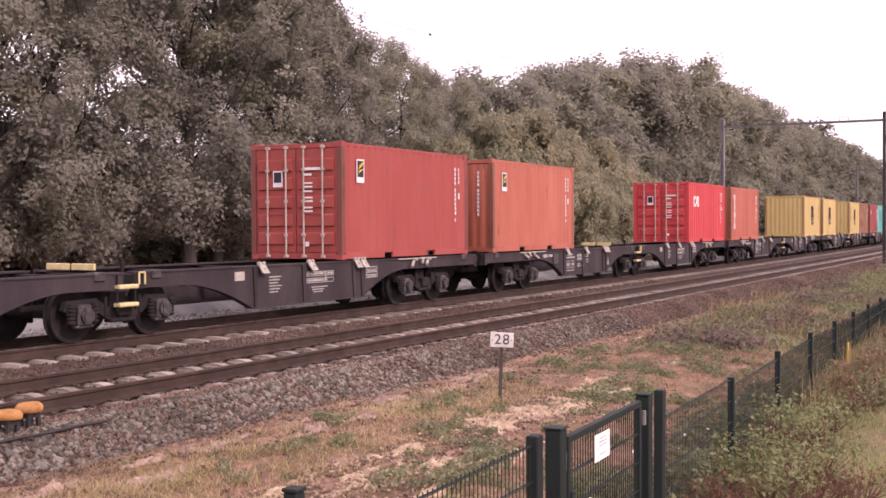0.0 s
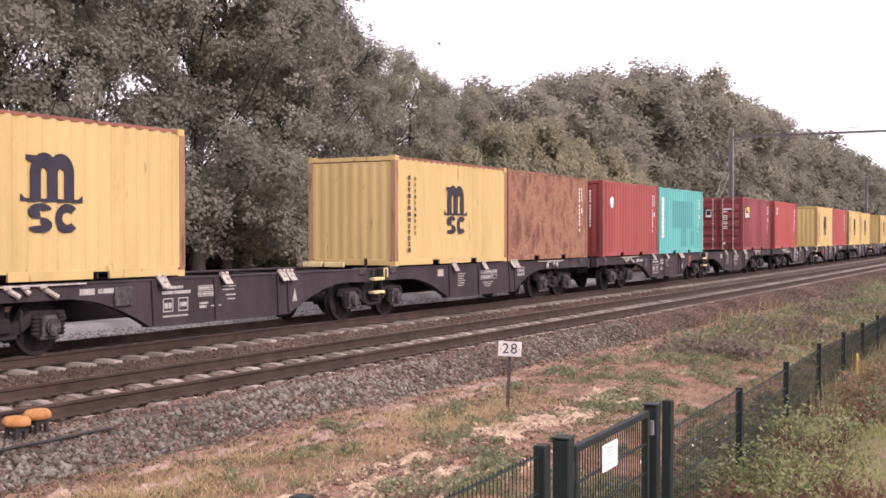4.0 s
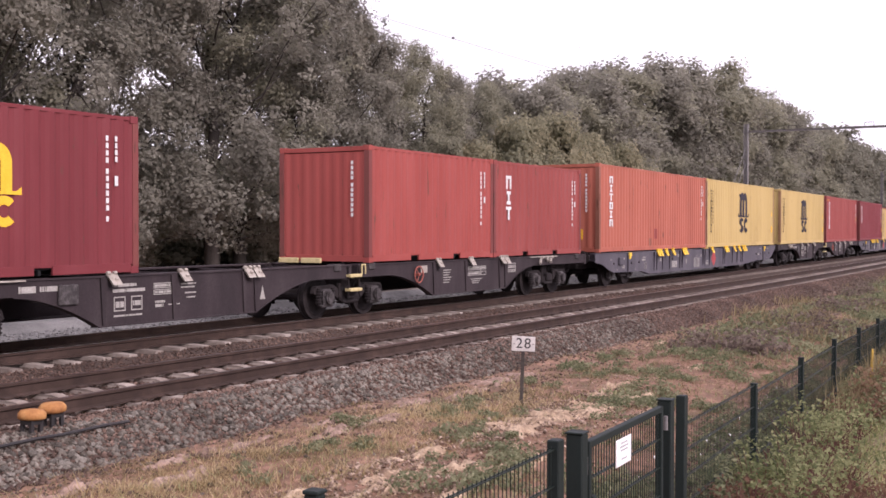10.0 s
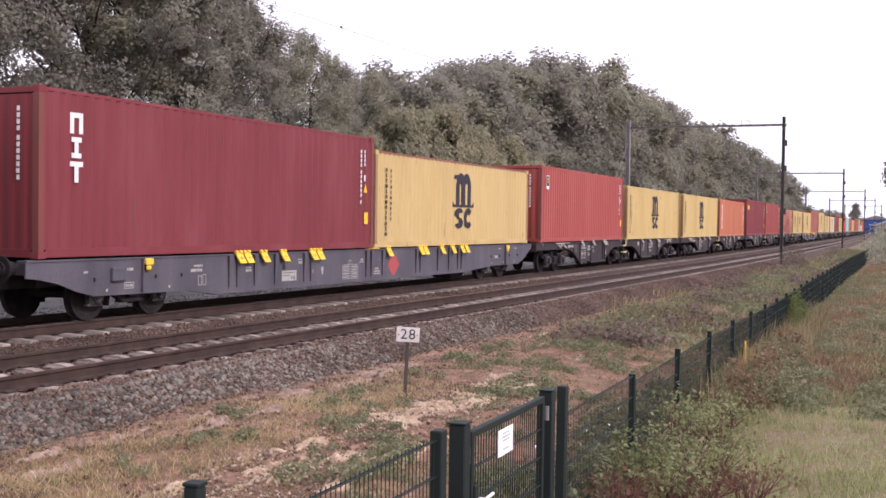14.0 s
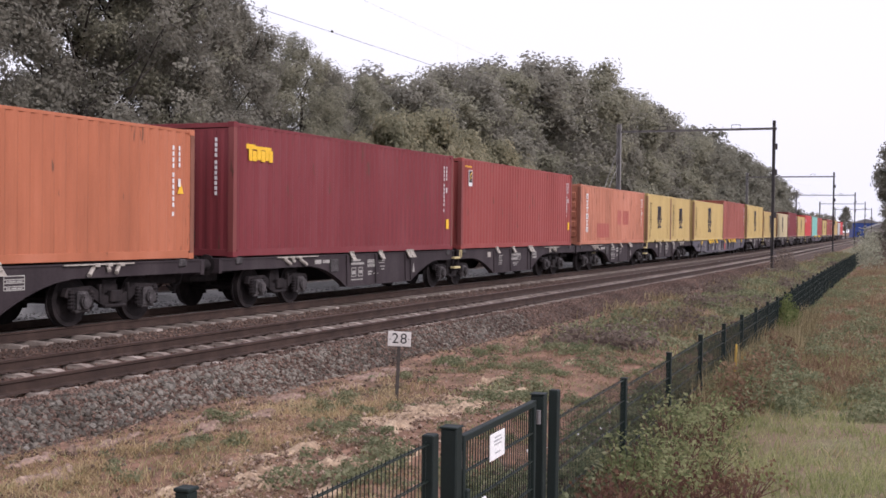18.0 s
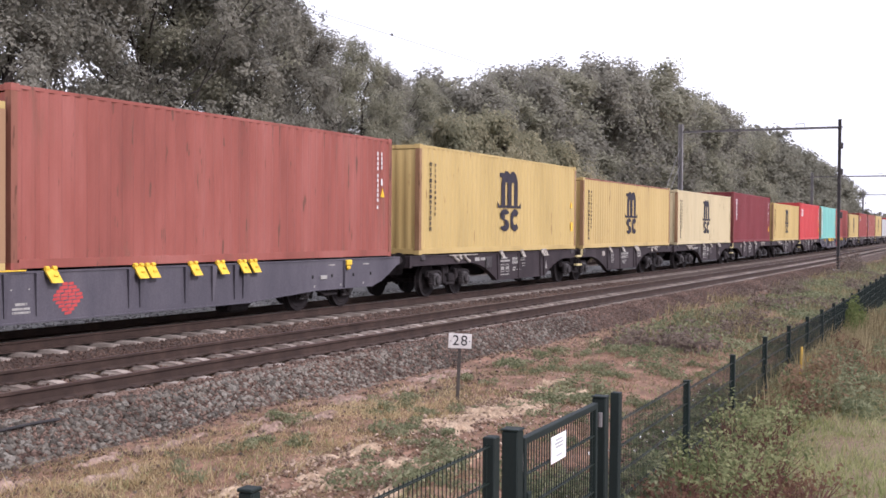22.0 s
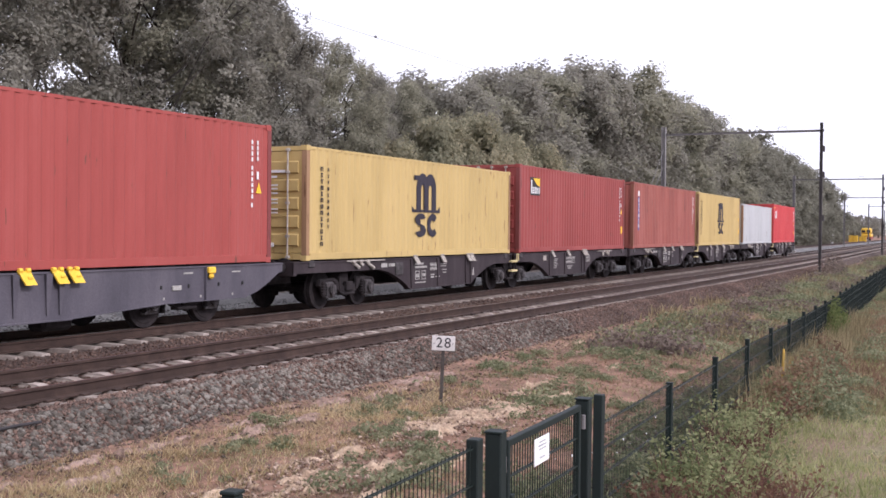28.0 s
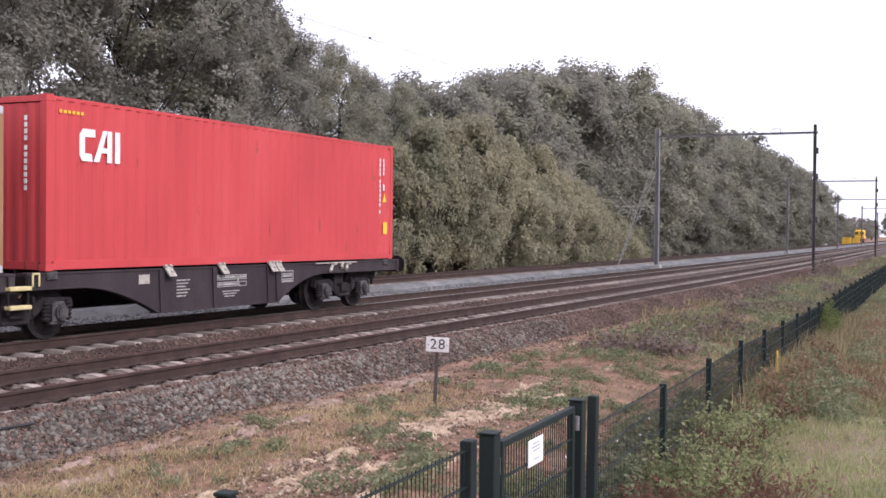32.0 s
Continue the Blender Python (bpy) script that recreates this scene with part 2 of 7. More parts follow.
SOIL = mat("pinkish_dry_soil", [(0.169, 0.11, 0.084), (0.266, 0.182, 0.14), (0.373, 0.27, 0.213)], 3.0, 18, 0.95, bump=1.0, spread=0.35)
CLOD = mat("dry_sandy_clods", [(0.14, 0.092, 0.066), (0.235, 0.165, 0.12), (0.38, 0.285, 0.215)], 0.8, 30, 0.95, bump=0.3, by_island=0.6, spread=0.25)
SAND = mat("pale_bare_sand", [(0.213, 0.14, 0.094), (0.358, 0.258, 0.171), (0.504, 0.386, 0.27)], 5.5, 26, 0.95, bump=1.0, spread=0.3)
BARK = mat("grey_brown_bark", [(0.031, 0.026, 0.024), (0.062, 0.053, 0.046), (0.093, 0.081, 0.071)], 3, 30, 0.95, bump=0.6, streak=4)


def foliage(name, cols, scale=0.45, by_island=0.2):
    """Leaves: a dull face that lets some light through."""
    m = mat(name, cols, scale, 10, 0.75, bump=0, by_island=by_island, spec=0.1)
    n, l = m.node_tree.nodes, m.node_tree.links
    b = n["Principled BSDF"]
    t = n.new("ShaderNodeBsdfTranslucent")
    l.new(b.inputs["Base Color"].links[0].from_socket, t.inputs["Color"])
    mix = n.new("ShaderNodeMixShader")
    mix.inputs["Fac"].default_value = 0.54
    l.new(b.outputs[0], mix.inputs[1])
    l.new(t.outputs[0], mix.inputs[2])
    l.new(mix.outputs[0], n["Material Output"].inputs["Surface"])
    return m


LEAF_A = foliage("dark_oak_foliage", [(0.192, 0.18, 0.147), (0.281, 0.267, 0.218), (0.379, 0.359, 0.289)], 0.45, 0.08)
LEAF_B = foliage("grey_green_foliage", [(0.222, 0.213, 0.162), (0.315, 0.304, 0.226), (0.409, 0.39, 0.291)], 0.45, 0.08)
LEAF_D = foliage("dark_far_foliage", [(0.165, 0.161, 0.128), (0.248, 0.24, 0.187), (0.342, 0.329, 0.252)], 0.45, 0.08)
LEAF_C = foliage("yellowing_bush_foliage", [(0.235, 0.232, 0.158), (0.34, 0.32, 0.215), (0.455, 0.40, 0.265)], 0.3)
GRASS_DRY = foliage("straw_and_olive_grass", [(0.33, 0.25, 0.13), (0.5, 0.39, 0.215), (0.65, 0.53, 0.33)], 0.5, 0.5)
MEADOW_GRASS = foliage("dull_meadow_grass", [(0.21, 0.235, 0.095), (0.32, 0.335, 0.15), (0.44, 0.42, 0.225)], 0.5, 0.5)
CREEPER = foliage("light_green_creeper_leaves", [(0.085, 0.111, 0.038), (0.128, 0.153, 0.055), (0.171, 0.188, 0.077)], 1.2, 0.5)
BRAMBLE = foliage("bramble_leaves", [(0.129, 0.15, 0.069), (0.215, 0.237, 0.112), (0.335, 0.344, 0.176)], 1.2, 0.6)
GREYWEED = foliage("grey_green_bush_leaves", [(0.22, 0.22, 0.16), (0.32, 0.32, 0.24), (0.42, 0.42, 0.32)], 1.2, 0.5)
GRASS_GREEN = foliage("meadow_grass", [(0.25, 0.28, 0.12), (0.38, 0.395, 0.19), (0.52, 0.50, 0.28)], 0.5, 0.5)
WEED = foliage("dull_green_weed_leaves", [(0.135, 0.155, 0.085), (0.215, 0.23, 0.13), (0.32, 0.32, 0.195)], 1.2, 0.5)
TWIG = foliage("brown_dead_stalks", [(0.14, 0.08, 0.055), (0.22, 0.13, 0.085)], 2, 0.5)
STALK = foliage("olive_tan_stalks", [(0.165, 0.135, 0.075), (0.26, 0.215, 0.12), (0.37, 0.305, 0.18)], 1.5, 0.5)
REDSTEM = mat("reddish_bare_stems", [(0.10, 0.045, 0.04), (0.17, 0.08, 0.065)], 5, 40, 0.85)
RUSTWEED = foliage("rusty_brown_weeds", [(0.15, 0.095, 0.062), (0.24, 0.155, 0.10), (0.33, 0.225, 0.145)], 1.0, 0.5)
TURF = mat("rough_olive_verge_turf", [(0.11, 0.075, 0.05), (0.12, 0.11, 0.055), (0.165, 0.155, 0.08), (0.16, 0.115, 0.07)], 0.5, 9, 0.95, bump=0.8, spread=0.4)
GREYBROWN = foliage("grey_brown_withered_leaves", [(0.12, 0.09, 0.075), (0.19, 0.15, 0.125), (0.27, 0.22, 0.18)], 1.0, 0.5)
TAN = foliage("yellowed_stalks", [(0.36, 0.24, 0.09), (0.50, 0.34, 0.12)], 2, 0.5)
FENCE_G = mat("dark_green_coated_wire", [(0.007, 0.014, 0.011), (0.012, 0.021, 0.018)], 3, 40, 0.5, bump=0.05)
POST_G = mat("dark_green_coated_post", [(0.005, 0.01, 0.009), (0.009, 0.017, 0.015)], 3, 40, 0.65, bump=0.05, streak=3)
PAPER = mat("white_paper_notice", [(0.72, 0.71, 0.70), (0.82, 0.81, 0.80)], 3, 40, 0.6, bump=0)
INK = mat("grey_print", [(0.35, 0.35, 0.36), (0.45, 0.45, 0.45)], 3, 40, 0.8, bump=0)
SIGNW = mat("off_white_sign_enamel", [(0.50, 0.47, 0.44), (0.62, 0.59, 0.56)], 4, 40, 0.5, bump=0)
INK_DARK = mat("dark_print", [(0.10, 0.10, 0.11), (0.17, 0.17, 0.17)], 3, 40, 0.8, bump=0)
BLACKP = mat("black_sign_paint", [(0.02, 0.02, 0.02), (0.035, 0.03, 0.03)], 4, 40, 0.6, bump=0)
ORANGEP = mat("weathered_orange_enamel", [(0.20, 0.08, 0.03), (0.36, 0.16, 0.05), (0.50, 0.27, 0.10)], 5, 40, 0.7)
LOCOY = mat("yellow_locomotive_paint", [(0.62, 0.36, 0.03), (0.72, 0.46, 0.06)], 1, 40, 0.5)
STAKEY = mat("weathered_yellow_stake_paint", [(0.30, 0.19, 0.05), (0.62, 0.40, 0.06), (0.72, 0.48, 0.09)], 3, 40, 0.7, streak=3)


# ---- mesh helpers ----
class Shape:
    """Collects boxes, tubes and plates into one mesh."""

    def __init__(self):
        self.v, self.f = [], []

    def add(self, v, f):
        k = len(self.v)
        self.v += [tuple(p) for p in v]
        self.f += [tuple(i + k for i in q) for q in f]
        return self

    def box(self, x0, x1, y0, y1, z0, z1, c=0.0):
        """A box, its upright and long edges cut off by c."""
        if c <= 0:
            return self.add([(x, y, z) for x in (x0, x1) for y in (y0, y1) for z in (z0, z1)],
                            [(0, 1, 3, 2), (4, 6, 7, 5), (0, 4, 5, 1), (2, 3, 7, 6), (0, 2, 6, 4), (1, 5, 7, 3)])
        bm = bmesh.new()
        bmesh.ops.create_cube(bm, size=1.0)
        for q in bm.verts:
            q.co = ((x0 + x1) / 2 + q.co.x * (x1 - x0), (y0 + y1) / 2 + q.co.y * (y1 - y0), (z0 + z1) / 2 + q.co.z * (z1 - z0))
        bmesh.ops.bevel(bm, geom=list(bm.edges), offset=c, segments=1, affect="EDGES")
        bm.verts.ensure_lookup_table()
        self.add([q.co[:] for q in bm.verts], [[q.index for q in f.verts] for f in bm.faces])
        bm.free()
        return self

    def tube(self, a, b, r, r2=None, n=8, caps=True):
        a, b = Vector(a), Vector(b)
        r2 = r if r2 is None else r2
        d = (b - a).normalized()
        u = d.orthogonal().normalized()
        w = d.cross(u)
        v = []
        for p, q in ((a, r), (b, r2)):
            v += [p + (u * math.cos(2 * math.pi * i / n) + w * math.sin(2 * math.pi * i / n)) * q for i in range(n)]
        f = [(i, (i + 1) % n, n + (i + 1) % n, n + i) for i in range(n)]
        if caps:
            f += [tuple(range(n))[::-1], tuple(range(n, 2 * n))]
        return self.add(v, f)

    def plate(self, outline, axis, a, b):
        """A flat outline of (u, v), drawn out along an axis from a to b."""
        n = len(outline)
        put = {"x": lambda u, v, w: (w, u, v), "y": lambda u, v, w: (u, w, v), "z": lambda u, v, w: (u, v, w)}[axis]
        v = [put(u, q, a) for u, q in outline] + [put(u, q, b) for u, q in outline]
        f = [(i, (i + 1) % n, n + (i + 1) % n, n + i) for i in range(n)] + [tuple(range(n))[::-1], tuple(range(n, 2 * n))]
        return self.add(v, f)

    def line(self, pts, r, n=5):
        """One round wire along points."""
        v, f = [], []
        for i, p in enumerate(pts):
            a, b = Vector(pts[max(0, i - 1)]), Vector(pts[min(len(pts) - 1, i + 1)])
            d = (b - a).normalized()
            u = d.cross(Vector((0, 0, 1)) if abs(d.z) < 0.9 else Vector((1, 0, 0))).normalized()
            w = d.cross(u)
            v += [Vector(p) + (u * math.cos(2 * math.pi * k / n) + w * math.sin(2 * math.pi * k / n)) * r for k in range(n)]
        for i in range(len(pts) - 1):
            f += [(i * n + k, i * n + (k + 1) % n, (i + 1) * n + (k + 1) % n, (i + 1) * n + k) for k in range(n)]
        return self.add(v, f)

    def lathe(self, x, y, prof, n=10):
        """A round body about an upright axis, from a profile of (radius, z)."""
        v = [(x + r * math.cos(2 * math.pi * i / n), y + r * math.sin(2 * math.pi * i / n), z) for r, z in prof for i in range(n)]
        k = len(prof)
        f = [(j * n + i, j * n + (i + 1) % n, (j + 1) * n + (i + 1) % n, (j + 1) * n + i) for j in range(k - 1) for i in range(n)]
        return self.add(v, f + [tuple(range(n))[::-1], tuple(range((k - 1) * n, k * n))])

    def mesh(self, name, m, smooth=False):
        me = bpy.data.meshes.new(name)
        me.from_pydata(self.v, [], self.f)
        bm = bmesh.new()
        bm.from_mesh(me)
        bmesh.ops.recalc_face_normals(bm, faces=bm.faces)
        bm.to_mesh(me)
        bm.free()
        me.materials.append(m)
        if smooth:
            me.shade_smooth()
        return me


def part(name, data, parent, label="", m=None, at=None):
    """One mesh object under a thing or a part. m: its own paint on a shared mesh. at: its pose."""
    ob = new(name, data)
    ob.parent = parent
    if m:
        ob.material_slots[0].link = "OBJECT"
        ob.material_slots[0].material = m
    if at is not None:
        ob.matrix_basis = at
    if label:
        tagged(ob, label)
    return ob


def quick(name, v, f, m, smooth=False):
    me = bpy.data.meshes.new(name)
    me.from_pydata(v, [], f)
    me.materials.append(m)
    if smooth:
        me.shade_smooth()
    return me


def bend(x):
    """How far the line has swung away at x: straight, then a wide left-hand bend, then straight again."""
    d = min(max(x - 18.0, 0.0), 91.0)
    return d * d / 5800.0 + max(x - 109.0, 0.0) * 91.0 / 2900.0


TRACKS = (10.75, 15.06, 22.0)


# ---- ground ----
def fence_top(x):
    return float(np.interp(x, [4, 8.6, 10.8, 16.2, 19, 25, 29, 35, 145], [0.65, 0.60, 0.375, 0.365, 0.32, 0.255, 0.22, 0.20, 0.20]))


def fence_y(x):
    if x < 30.0:
        return 2.67 + 0.045 * (x - 8.4)
    return float(np.interp(x, [30, 38, 44, 57, 72, 87, 108, 300], [3.642, 4.02, 4.23, 4.70, 5.20, 5.65, 6.30, 12.2]))


def ground_z(x, y):
    v = y - bend(x)
    z = -0.5
    if -20 < x < 300:
        low = min(-0.5, fence_top(x) - 1.17)
        z += (low + 0.5) * min(1.0, max(0.0, (fence_y(x) + 2.6 - y) / 2.6))
    near = max(0.0, 1 - max(0.0, x - 60.0) / 60.0) * min(1.0, max(0.0, x / 4.0)) * min(1.0, max(0.0, (y + 4.0) / 3.0))
    if v < 8.6:
        z += near * 0.10 * noise.noise((x * 0.45, y * 0.45, 3.0)) + near * 0.035 * noise.noise((x * 1.9, y * 1.9, 7.0))
    if v > 26.0:
        z += 0.25 * noise.noise((x * 0.1, y * 0.1, 1.0))
    return z


def axis_steps(stops):
    out = [stops[0][0]]
    for (a, _), (b, step) in zip(stops, stops[1:]):
        k = max(1, round((b - a) / step))
        out += [a + (b - a) * (i + 1) / k for i in range(k)]
    return out


def build_ground():
    xs = axis_steps([(-3000, 0), (-600, 400), (-60, 90), (0, 6), (45, 0.45), (140, 4), (700, 35), (3000, 400)])
    ys = axis_steps([(-3000, 0), (-200, 400), (-12, 30), (-4, 1.0), (9.5, 0.35), (30, 2.5), (60, 6), (300, 60), (3000, 450)])
    v = [(x, y, ground_z(x, y)) for x in xs for y in ys]
    n = len(ys)
    f = [(i * n + j, (i + 1) * n + j, (i + 1) * n + j + 1, i * n + j + 1) for i in range(len(xs) - 1) for j in range(n - 1)]
    tagged(new("ground", quick("ground", v, f, GROUND, True)), "sandy ground with dry moss and thin grass beside the railway", "ground", kind="structure")


def swept(name, section, m, x0=-640.0, x1=900.0):
    """A cross-section of (y, z) carried along the line."""
    xs = axis_steps([(x0, 0), (10, 60), (60, 1.5), (160, 4), (x1, 30)])
    k = len(section)
    v = [(x, y + bend(x), z) for x in xs for y, z in section]
    f = [(i * k + j, i * k + j + 1, (i + 1) * k + j + 1, (i + 1) * k + j) for i in range(len(xs) - 1) for j in range(k - 1)]
    return quick(name, v, f, m)


BED_Y = [8.45, 9.15, 9.5, 9.66, 9.9, 11.6, 11.85, 12.9, 13.75, 14.05, 16.1, 16.4, 16.8, 17.2, 17.6]
BED_Z = [-0.62, -0.205, -0.178, -0.178, -0.235, -0.235, -0.178, -0.23, -0.222, -0.235, -0.235, -0.178, -0.205, -0.36, -0.62]


def build_beds():
    tagged(new("ballast_bed", swept("ballast_bed", list(zip(BED_Y, BED_Z)), BALLAST)),
           "rust-dusted stone ballast bed under both running lines", "ballast", kind="structure")
    tagged(new("gravel_strip", swept("gravel_strip", [(17.0, -0.64), (17.3, -0.38), (20.2, -0.36), (20.5, -0.2), (23.5, -0.2), (24.3, -0.64)], STONE_PALE)),
           "pale fresh gravel strip beside the siding", "gravel", kind="structure")


def rail_section(c, top):
    """The outline of a rail, foot to head, about the line c."""
    o = [(0.07, -0.172), (0.07, -0.158), (0.012, -0.135), (0.010, -0.045), (0.036, -0.034), (0.036, -0.006), (0.028, 0.0)]
    return [(c - a, z) for a, z in o] + [(c + a, z) for a, z in o[::-1]]


def build_rails():
    for track, shine in zip(TRACKS, (RAILTOP, RAILSHINE, RAILTOP)):
        for side in (-0.7525, 0.7525):
            r = new("rail", swept("rail", rail_section(track + side, 0), RAIL))
            tagged(r, "rust-brown steel rail with a worn running surface", "rail", "rails of the lines", kind="structure")
            part("running_surface", swept("running_surface", [(track + side - 0.026, 0.001), (track + side + 0.026, 0.001)], shine), r)


# ---- overhead line ----
def build_portal(x, first=False):
    b = bend(x)
    root = tagged(new("catenary_portal"), "grey steel catenary portal of two lattice masts and a cross beam", "catenary portal", "portals over the line")
    root.matrix_basis = pose(x, b, 0)
    for y, m, wide in ((8.55, MASTDARK, 0.085), (17.8, STEEL, 0.13)):
        s = Shape()
        s.box(-wide, wide, y - wide, y - wide + 0.03, -0.4, 8.3, 0.004)
        s.box(-wide, wide, y + wide - 0.03, y + wide, -0.4, 8.3, 0.004)
        s.box(-0.012, 0.012, y - wide + 0.03, y + wide - 0.03, -0.4, 8.3)
        mast = part("mast", s.mesh("mast", m), root, "dark upright steel mast" if y < 10 else "pale grey upright steel mast")
        c = Shape()
        c.box(-0.28, 0.28, y - 0.28, y + 0.28, -0.8, -0.35 if y < 10 else -0.02, 0.03)
        part("foot", c.mesh("foot", CONCRETE), mast)
        for z in ((2.6, 5.1, 6.6) if y < 10 else ()):
            k = Shape()
            k.box(-0.06, 0.06, y - wide - 0.12, y - wide, z, z + 0.35, 0.01)
            part("clamp", k.mesh("clamp", MASTDARK), mast)
    s = Shape()
    s.box(-0.06, 0.06, 8.4, 18.0, 7.76, 7.775)
    s.box(-0.06, 0.06, 8.4, 18.0, 7.875, 7.89)
    s.box(-0.01, 0.01, 8.4, 18.0, 7.775, 7.875)
    part("cross_beam", s.mesh("cross_beam", STEEL), root)
    for y in (10.75, 15.06):
        k = Shape()
        k.tube((0, y - 0.25, 7.90), (0, y - 0.25, 8.10), 0.015, n=6)
        k.tube((0, y + 0.25, 7.90), (0, y + 0.25, 8.10), 0.015, n=6)
        k.tube((0, y - 0.25, 8.10), (0, y + 0.25, 8.10), 0.018, n=6)
        part("bracket", k.mesh("bracket", MASTDARK), root)
    if first:
        for d in (0.0, 0.35):
            s = Shape()
            s.tube((-0.05, 17.8, 6.9 - d * 3), (-7.5, 17.8 + 0.35, -0.3), 0.018, n=5)
            part("stay_wire", s.mesh("stay_wire", STEEL), root)
    return root


def build_wires():
    posts = [7 - 63, 7, 70, 133, 201, 264, 330, 396, 460]
    for track in (10.75, 15.06):
        con, mes, drop = [], [], Shape()
        for a, b in zip(posts, posts[1:]):
            k = 10
            for i in range(k):
                p = i / k
                x = a + (b - a) * p
                z = 6.95 - 3.2 * p * (1 - p)
                con.append((x, track + bend(x), 5.55))
                mes.append((x, track + bend(x), z))
                if i % 2:
                    drop.tube(mes[-1], con[-1], 0.001, n=4, caps=False)
        w = tagged(new("overhead_wire", Shape().line(con, 0.0045 if track < 12 else 0.0015).mesh("overhead_wire", WIRE)), "thin dark contact wire hung over the rails", "wire", "overhead wires")
        part("messenger_wire", Shape().line(mes, 0.0015).mesh("messenger_wire", WIRE), w)
        tagged(part("dropper", drop.mesh("dropper", WIRE), w), kind="stuff")
        if track < 12:
            k = Shape()
            for i, q in enumerate(con[11:24]):
                k.box(q[0] - 0.03, q[0] + 0.03, q[1] - 0.012, q[1] + 0.012, q[2] - 0.006, q[2] + 0.026 + 0.01 * (i % 2))
            tagged(part("wire_clamp", k.mesh("wire_clamp", WIRE), w), kind="stuff")


# ---- trees ----
def leaf_cloud(rng, lumps, count, size):
    """Leaves strewn over lumps (x, y, z, rx, ry, rz): vertices and faces of small bent four-cornered leaves."""
    lumps = np.array(lumps)
    w = lumps[:, 3] * lumps[:, 4] + lumps[:, 3] * lumps[:, 5]
    pick = rng.choice(len(lumps), count, p=w / w.sum())
    d = rng.normal(size=(count, 3))
    d /= np.linalg.norm(d, axis=1)[:, None]
    d[:, 2] = np.where(d[:, 2] < -0.75, -d[:, 2], d[:, 2])
    r = 0.5 + 0.62 * rng.random(count) ** 0.8
    c = lumps[pick, :3] + d * lumps[pick, 3:] * r[:, None]
    nrm = d * 0.8 + rng.normal(size=(count, 3)) * 0.6 + np.array([0, 0, 0.35])
    nrm /= np.linalg.norm(nrm, axis=1)[:, None]
    u = np.cross(nrm, rng.normal(size=(count, 3)))
    u /= np.linalg.norm(u, axis=1)[:, None]
    t = np.cross(nrm, u)
    s = (size * (0.55 + 0.9 * rng.random(count)))[:, None]
    fold = nrm * s * 0.25
    v = np.stack([c - u * s, c - t * s * 0.55 + fold, c + u * s, c + t * s * 0.55 + fold], 1).reshape(-1, 3)
    f = np.arange(count * 4).reshape(-1, 4)
    return v, f


def np_mesh(name, v, f, m):
    me = bpy.data.meshes.new(name)
    me.vertices.add(len(v))
    me.vertices.foreach_set("co", np.asarray(v, dtype=np.float32).ravel())
    k = f.shape[1]
    me.loops.add(f.size)
    me.loops.foreach_set("vertex_index", f.ravel().astype(np.int32))
    me.polygons.add(len(f))
    me.polygons.foreach_set("loop_start", np.arange(0, f.size, k, dtype=np.int32))
    me.update(calc_edges=True)
    me.validate()
    me.materials.append(m)
    return me


def crown_leaves(rng, tufts, count, size, out=0.6):
    """Leaves gathered in tufts (x, y, z, radius, then the way the tuft looks out): small folded four-cornered leaves."""
    tufts = np.array(tufts)
    w = tufts[:, 3] ** 2
    pick = rng.choice(len(tufts), count, p=w / w.sum())
    off = rng.normal(size=(count, 3)) * 0.52
    off /= np.maximum(1.0, np.linalg.norm(off, axis=1) / 1.25)[:, None]
    c = tufts[pick, :3] + off * tufts[pick, 3:4]
    nrm = tufts[pick, 4:7] * out + off * 0.5 + rng.normal(size=(count, 3)) * 0.40 + np.array([0, 0, 0.3])
    nrm /= np.linalg.norm(nrm, axis=1)[:, None]
    u = np.cross(nrm, rng.normal(size=(count, 3)))
    u /= np.linalg.norm(u, axis=1)[:, None]
    t = np.cross(nrm, u)
    s = (size * (0.55 + 0.9 * rng.random(count)))[:, None]
    fold = nrm * s * 0.3
    v = np.stack([c - u * s, c - t * s * 0.6 + fold, c + u * s, c + t * s * 0.6 + fold], 1).reshape(-1, 3)
    return v, np.arange(count * 4).reshape(-1, 4)


